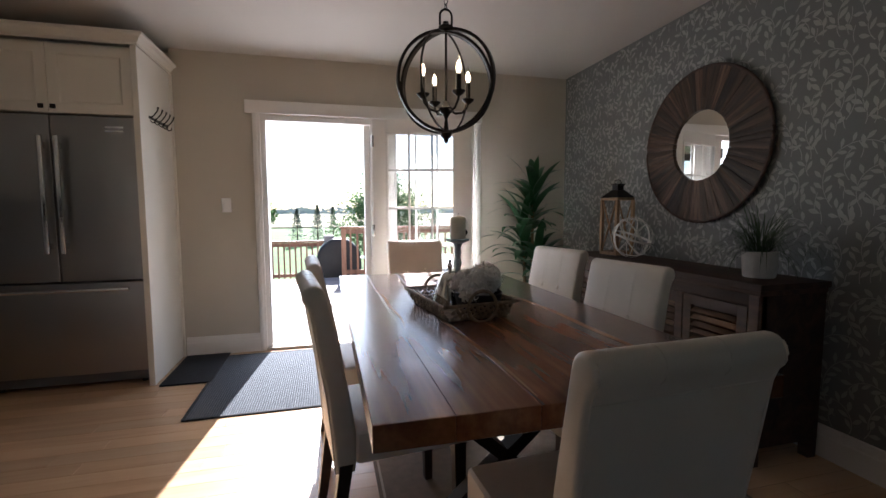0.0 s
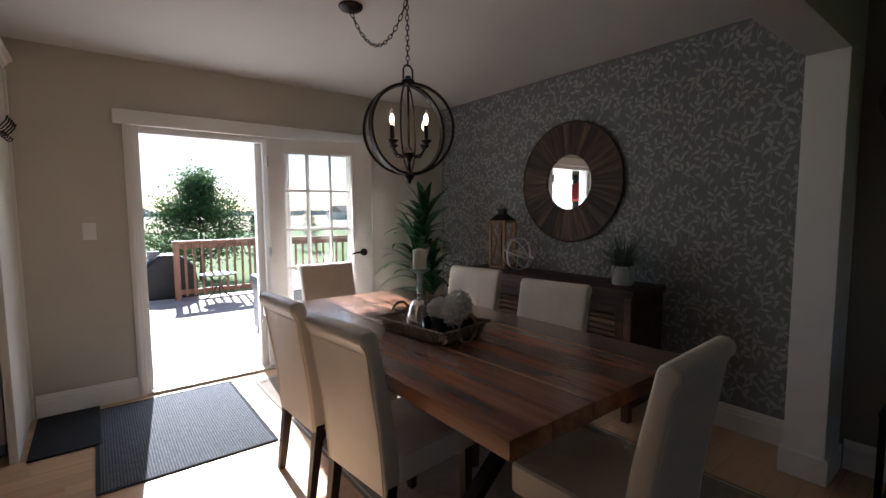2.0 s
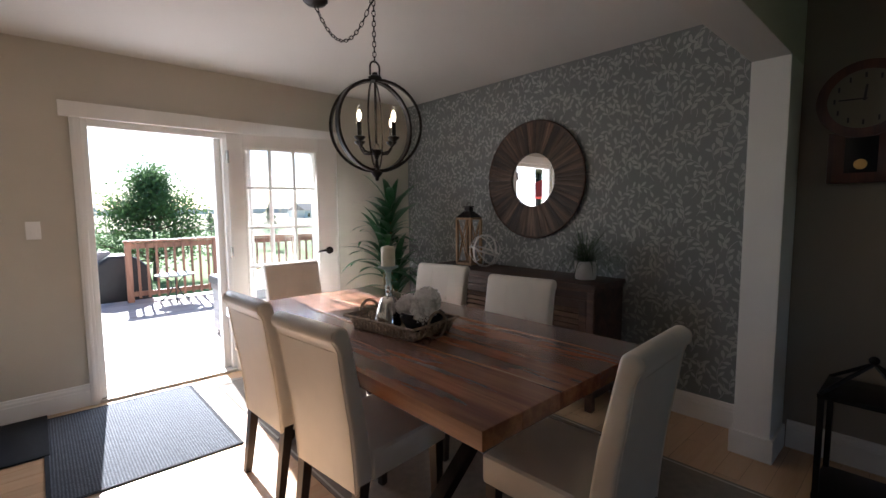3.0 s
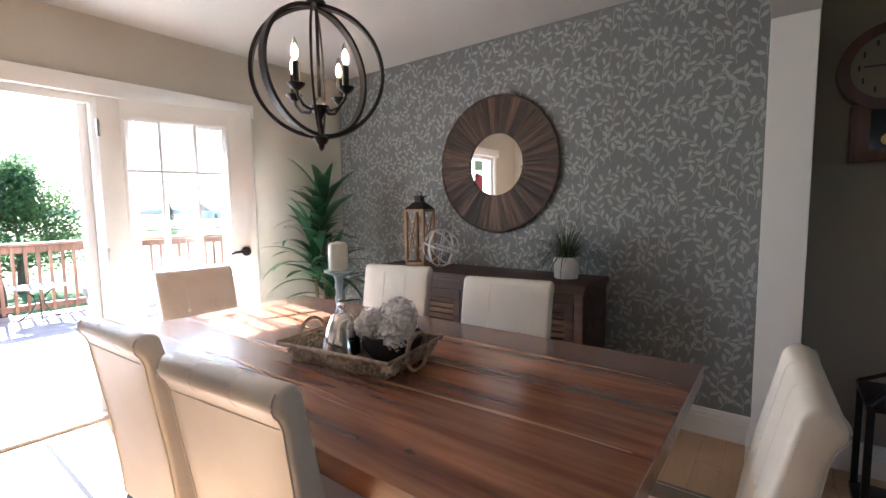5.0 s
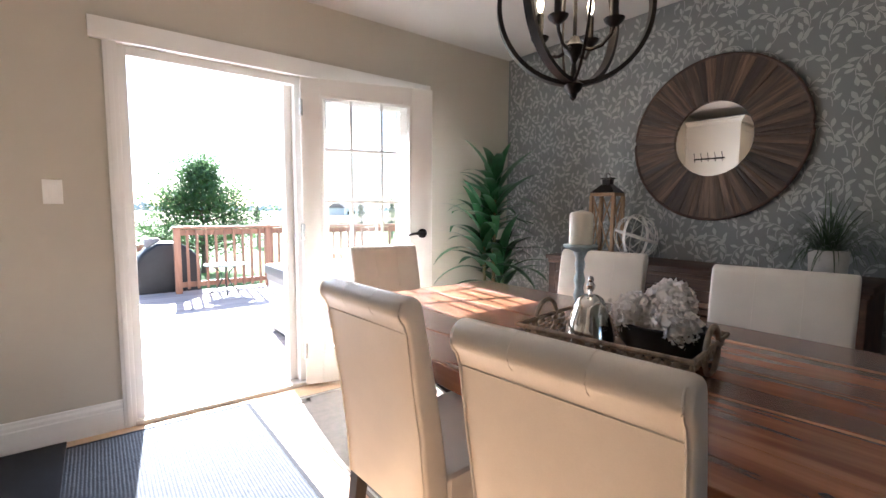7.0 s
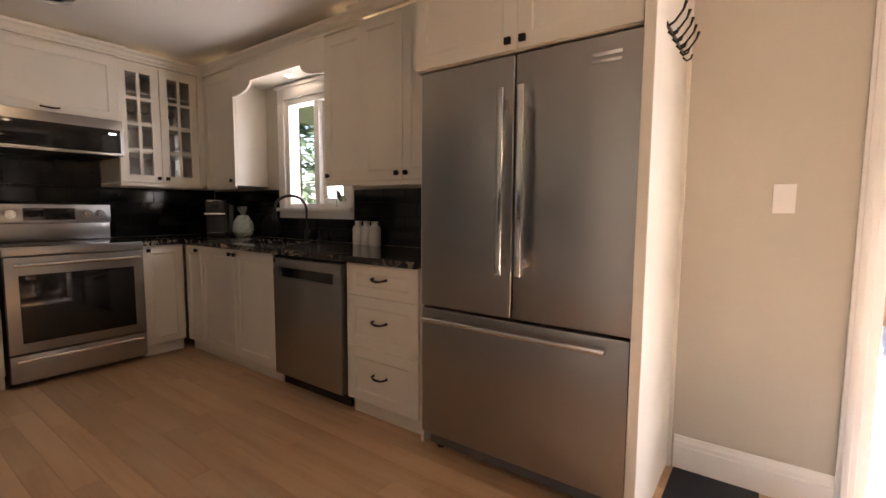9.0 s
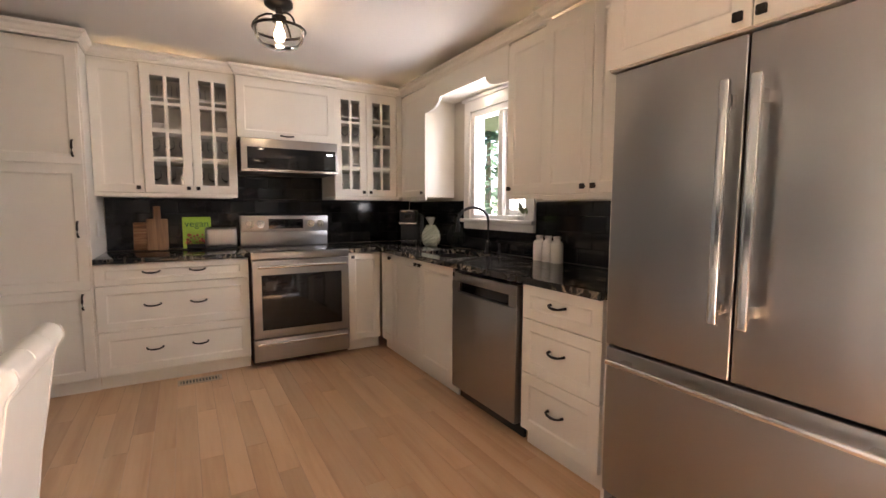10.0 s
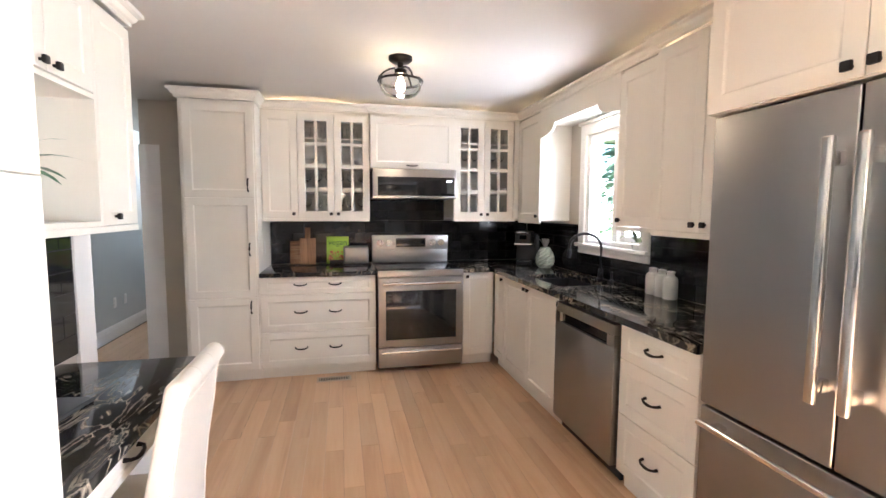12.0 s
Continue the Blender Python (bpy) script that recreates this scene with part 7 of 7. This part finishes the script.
def leafy_tree(x, y, z, h, r, seed, leaves=5200, size=0.11):
    rn = random.Random(seed)
    t = thing("tree", pose(x, y, z), "leafy green deciduous tree on the lawn", "tree")
    bm = bmesh.new()
    tube(bm, [(0, 0, 0), (0.03, 0.02, h * 0.3), (0.0, 0.05, h * 0.6), (0.03, 0, h * 0.92)], [h * 0.03, h * 0.024, h * 0.014, h * 0.004], 10)
    tips = []
    for i in range(48):
        zz = h * rn.uniform(0.16, 0.90)
        a = rn.uniform(0, math.tau)
        k = max(0.12, (1.02 - zz / h)) ** 0.95 * min(1, 0.75 + zz / h)
        L = r * k * rn.uniform(0.65, 1.05)
        e = Vector((L * math.cos(a), L * math.sin(a), zz + L * rn.uniform(0.2, 0.6)))
        tube(bm, [(0, 0, zz), (e.x * 0.5, e.y * 0.5, zz + (e.z - zz) * 0.4), e], [h * 0.009, h * 0.006, h * 0.002], 6)
        tips.append((Vector((0, 0, zz)), e))
    part("trunk", bm, BARK, t)
    verts, faces = [], []
    for i in range(leaves):
        a, e = rn.choice(tips)
        p = a.lerp(e, rn.uniform(0.35, 1.08)) + Vector((rn.gauss(0, 1), rn.gauss(0, 1), rn.gauss(0, 1))) * r * 0.10
        q = Euler((rn.uniform(-1.2, 1.2), rn.uniform(-1.2, 1.2), rn.uniform(0, 6.28))).to_matrix()
        s = size * rn.uniform(0.6, 1.2)
        b0 = len(verts)
        for c in ((-s * 0.45, 0, 0), (0, -s * 0.55, 0.02 * s), (s * 0.55, 0, 0), (0, s * 0.55, 0.02 * s)):
            verts.append(p + q @ Vector(c))
        faces.append((b0, b0 + 1, b0 + 2, b0 + 3))
    me = bpy.data.meshes.new("crown")
    me.from_pydata(verts, [], faces)
    me.materials.append(LEAFM)
    c = new("crown_of_leaves", me)
    c.parent = t
    tagged(c, "", "", "", "stuff")
    return t


def spruce(x, y, z, h, r, seed, needles=2600):
    rn = random.Random(seed)
    t = thing("spruce_tree", pose(x, y, z), "blue-green spruce tree with drooping boughs", "tree")
    part("trunk", rod(bmesh.new(), (0, 0, 0), (0, 0, h * 0.97), h * 0.02, h * 0.003, 8), BARK, t)
    verts, faces = [], []
    for i in range(needles):
        u = rn.random() ** 0.8
        zz = h * (0.06 + 0.94 * u)
        tier = 0.72 + 0.28 * math.sin(u * 46)
        L = r * (1 - u) ** 0.85 * tier * rn.uniform(0.35, 1.0) + 0.02
        a = rn.uniform(0, math.tau)
        p = Vector((L * math.cos(a), L * math.sin(a), zz - 0.18 * L))
        d = Vector((math.cos(a), math.sin(a), rn.uniform(-0.5, 0.1)))
        s = h * 0.035 * rn.uniform(0.6, 1.3)
        side = Vector((-math.sin(a), math.cos(a), rn.uniform(-0.4, 0.4))) * s * 0.35
        b0 = len(verts)
        verts += [p - side - d * s * 0.4, p + side - d * s * 0.4, p + d * s]
        faces.append((b0, b0 + 1, b0 + 2))
    me = bpy.data.meshes.new("needle_mass")
    me.from_pydata(verts, [], faces)
    me.materials.append(FIRM)
    c = new("needle_mass", me)
    c.parent = t
    tagged(c, "", "", "", "stuff")
    return t


leafy_tree(0.25, 16.0, -1.28, 4.25, 2.75, 2, 15000, 0.095)
for x, y, h, r, s in ((-4.3, 30, 2.7, 1.2, 1), (-2.9, 31, 3.0, 1.0, 2), (-1.6, 42, 3.0, 1.0, 3), (5.2, 27, 2.6, 1.1, 4), (8.6, 26, 3.2, 1.2, 5), (12.5, 27, 3.0, 1.1, 6), (17, 30, 3.4, 1.3, 7), (2.6, 36, 2.4, 0.9, 8)):
    spruce(x, y, -1.33, h, r, s)
leafy_tree(-9.0, 48, -1.4, 5.0, 2.6, 5, 1800, 0.22)
leafy_tree(15.0, 22, -1.3, 4.2, 2.0, 6, 3000, 0.15)
spruce(-12.2, 4.4, -1.27, 6.5, 2.0, 12, 1800)
spruce(-14.5, 7.4, -1.27, 7.0, 2.2, 13, 1800)
# far tree line and a far house
rn = random.Random(31)
verts, faces = [], []
for i in range(5200):
    x = rn.uniform(-420, 420)
    hgt = 5 + 4 * noise.noise((x * 0.03, 1, 0)) + 2 * noise.noise((x * 0.2, 4, 0))
    p = Vector((x, 430 + rn.uniform(-10, 10), -2.5 + hgt * rn.random()))
    s = rn.uniform(0.8, 2.0)
    b0 = len(verts)
    verts += [p + Vector((-s, 0, 0)), p + Vector((s, rn.uniform(-1, 1), 0)), p + Vector((rn.uniform(-s, s), 0, s * 1.4))]
    faces.append((b0, b0 + 1, b0 + 2))
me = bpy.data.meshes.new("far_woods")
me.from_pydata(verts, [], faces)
# distance haze is mixed into the base colour of these trees
me.materials.append(surface("haze_tinted_trees", (0.34, 0.40, 0.42), 0.9, vary=0.15, scale=0.05))
tagged(new("far_woods", me), "tree line on the horizon, tinted pale with haze", "woods", "", "stuff")
hs = thing("house", pose(72, 152, -2.0, 0, 0, 20), "pale blue farmhouse far across the field", "house")
part("wall", B((-6, -4, 0), (6, 4, 3.4)), surface("pale_blue_siding", (0.42, 0.50, 0.56), 0.7, vary=0.06), hs)
bm = extrude_poly(bmesh.new(), [(-4.5, 3.4), (4.5, 3.4), (0, 6.0)], 12.6, "x")
q = part("roof", bm, surface("grey_shingle", (0.16, 0.16, 0.17), 0.9), hs)
q.location = (-6.3, 0, 0)
for x in (-4, -1, 2, 4.5):
    part("window", B((x - 0.5, -4.03, 1.0), (x + 0.5, -3.98, 2.3)), DARKGLASS, hs)


# ---- floor boards ----
floor_ob = bpy.data.objects["floor"]
PW = 0.108
rnd = random.Random(77)
lens = (0.62, 0.86, 1.12, 1.38)
boards = []
for L in lens:
    me = bpy.data.meshes.new("plank")
    bm = B((0, 0.0004, -0.010), (L - 0.001, PW - 0.0004, 0.0), 0.0008, 1)
    bm.to_mesh(me)
    bm.free()
    me.materials.append(FLOORWOOD)
    boards.append(me)
rest = bmesh.new()
count = 0
y = -PW
row = 0
while y > -8.6:
    x = -7.69 - rnd.uniform(0, 0.6) if y > -3.6 else (-10.6 if y > -4.46 else -3.6) - rnd.uniform(0, 0.3)
    while x < 0.0:
        k = rnd.randrange(4)
        L = lens[k]
        x0, x1 = max(x, -7.69 if y > -3.6 else -10.6 if y > -4.46 else -3.6), min(x + L, 0.0)
        near = y > -3.9 and -7.3 < x < -0.9 and x1 == x + L and x0 == x and count < 300
        if near:
            o = new("plank", boards[k])
            o.parent = floor_ob
            o.location = (x, y, -0.0005)
            count += 1
        elif x1 - x0 > 0.02:
            vs = [rest.verts.new((a, b, -0.0008)) for a, b in ((x0, y + 0.0004), (x1 - 0.001, y + 0.0004), (x1 - 0.001, y + PW - 0.0004), (x0, y + PW - 0.0004))]
            rest.faces.new(vs)
        x += L
    y -= PW
    row += 1
o = tagged(mesh("planks_beyond", rest, FLOORWOOD, False), "", "", "", "stuff")
o.parent = floor_ob

# ---- black wall tiles ----
TW_, TH_ = 0.203, 0.1015
TILEGROUT = surface("black_grout", (0.014, 0.0135, 0.013), 0.85, vary=0.2, scale=30)


def tiles(wall_name, axis, at, sign, a0, a1, z0, z1, skip):
    w = bpy.data.objects[wall_name]
    cache = {}
    row = 0
    z = z0
    g0, g1 = sorted((at, at + sign * 0.006))
    if not skip:
        q = part("grout", B((a0, g0, z0), (a1, g1, z1)) if axis == "x" else B((g0, a0, z0), (g1, a1, z1)), TILEGROUT, w, "", False)
    while z < z1 - 0.01:
        zt = min(z + TH_, z1)
        a = a0 - (TW_ / 2 if row % 2 else 0)
        while a < a1 - 0.004:
            p, q = max(a, a0), min(a + TW_, a1)
            if q - p > 0.012 and not any(s[0] < (p + q) / 2 < s[1] and s[2] < (z + zt) / 2 < s[3] for s in skip):
                key = (round(q - p, 3), round(zt - z, 3))
                if key not in cache:
                    g = 0.0016
                    lw, lh = q - p, zt - z
                    bm = B((g, 0, g), (lw - g, 0.008, lh - g), 0.0015, 1) if axis == "x" else B((0, g, g), (0.008, lw - g, lh - g), 0.0015, 1)
                    me = bpy.data.meshes.new("tile")
                    bm.to_mesh(me)
                    bm.free()
                    me.materials.append(TILE)
                    cache[key] = me
                o = new("tile", cache[key])
                o.parent = w
                off = at + (0.003 if sign > 0 else -0.011)
                o.location = (p, off, z) if axis == "x" else (off, p, z)
            a += TW_
        z += TH_
        row += 1


tiles("wall_west", "y", XW, 1, -2.614, YK - 0.012, 0.927, 1.3555, [])
tiles("wall_west", "y", XW, 1, -1.674, -0.874, 1.3561, 1.57, [])
tiles("wall_north_kitchen", "x", YK, -1, XW + 0.012, WIN[0] - 0.1, 0.927, 1.345, [])
tiles("wall_north_kitchen", "x", YK, -1, WIN[0] - 0.098, WIN[1] + 0.08, 0.927, WIN[2] - 0.087, [])
tiles("wall_north_kitchen", "x", YK, -1, WIN[1] + 0.082, -4.505, 0.927, 1.325, [])
tiles("wall_desk", "x", -3.19, 1, -5.468, -4.215, 0.763, 1.355, [])
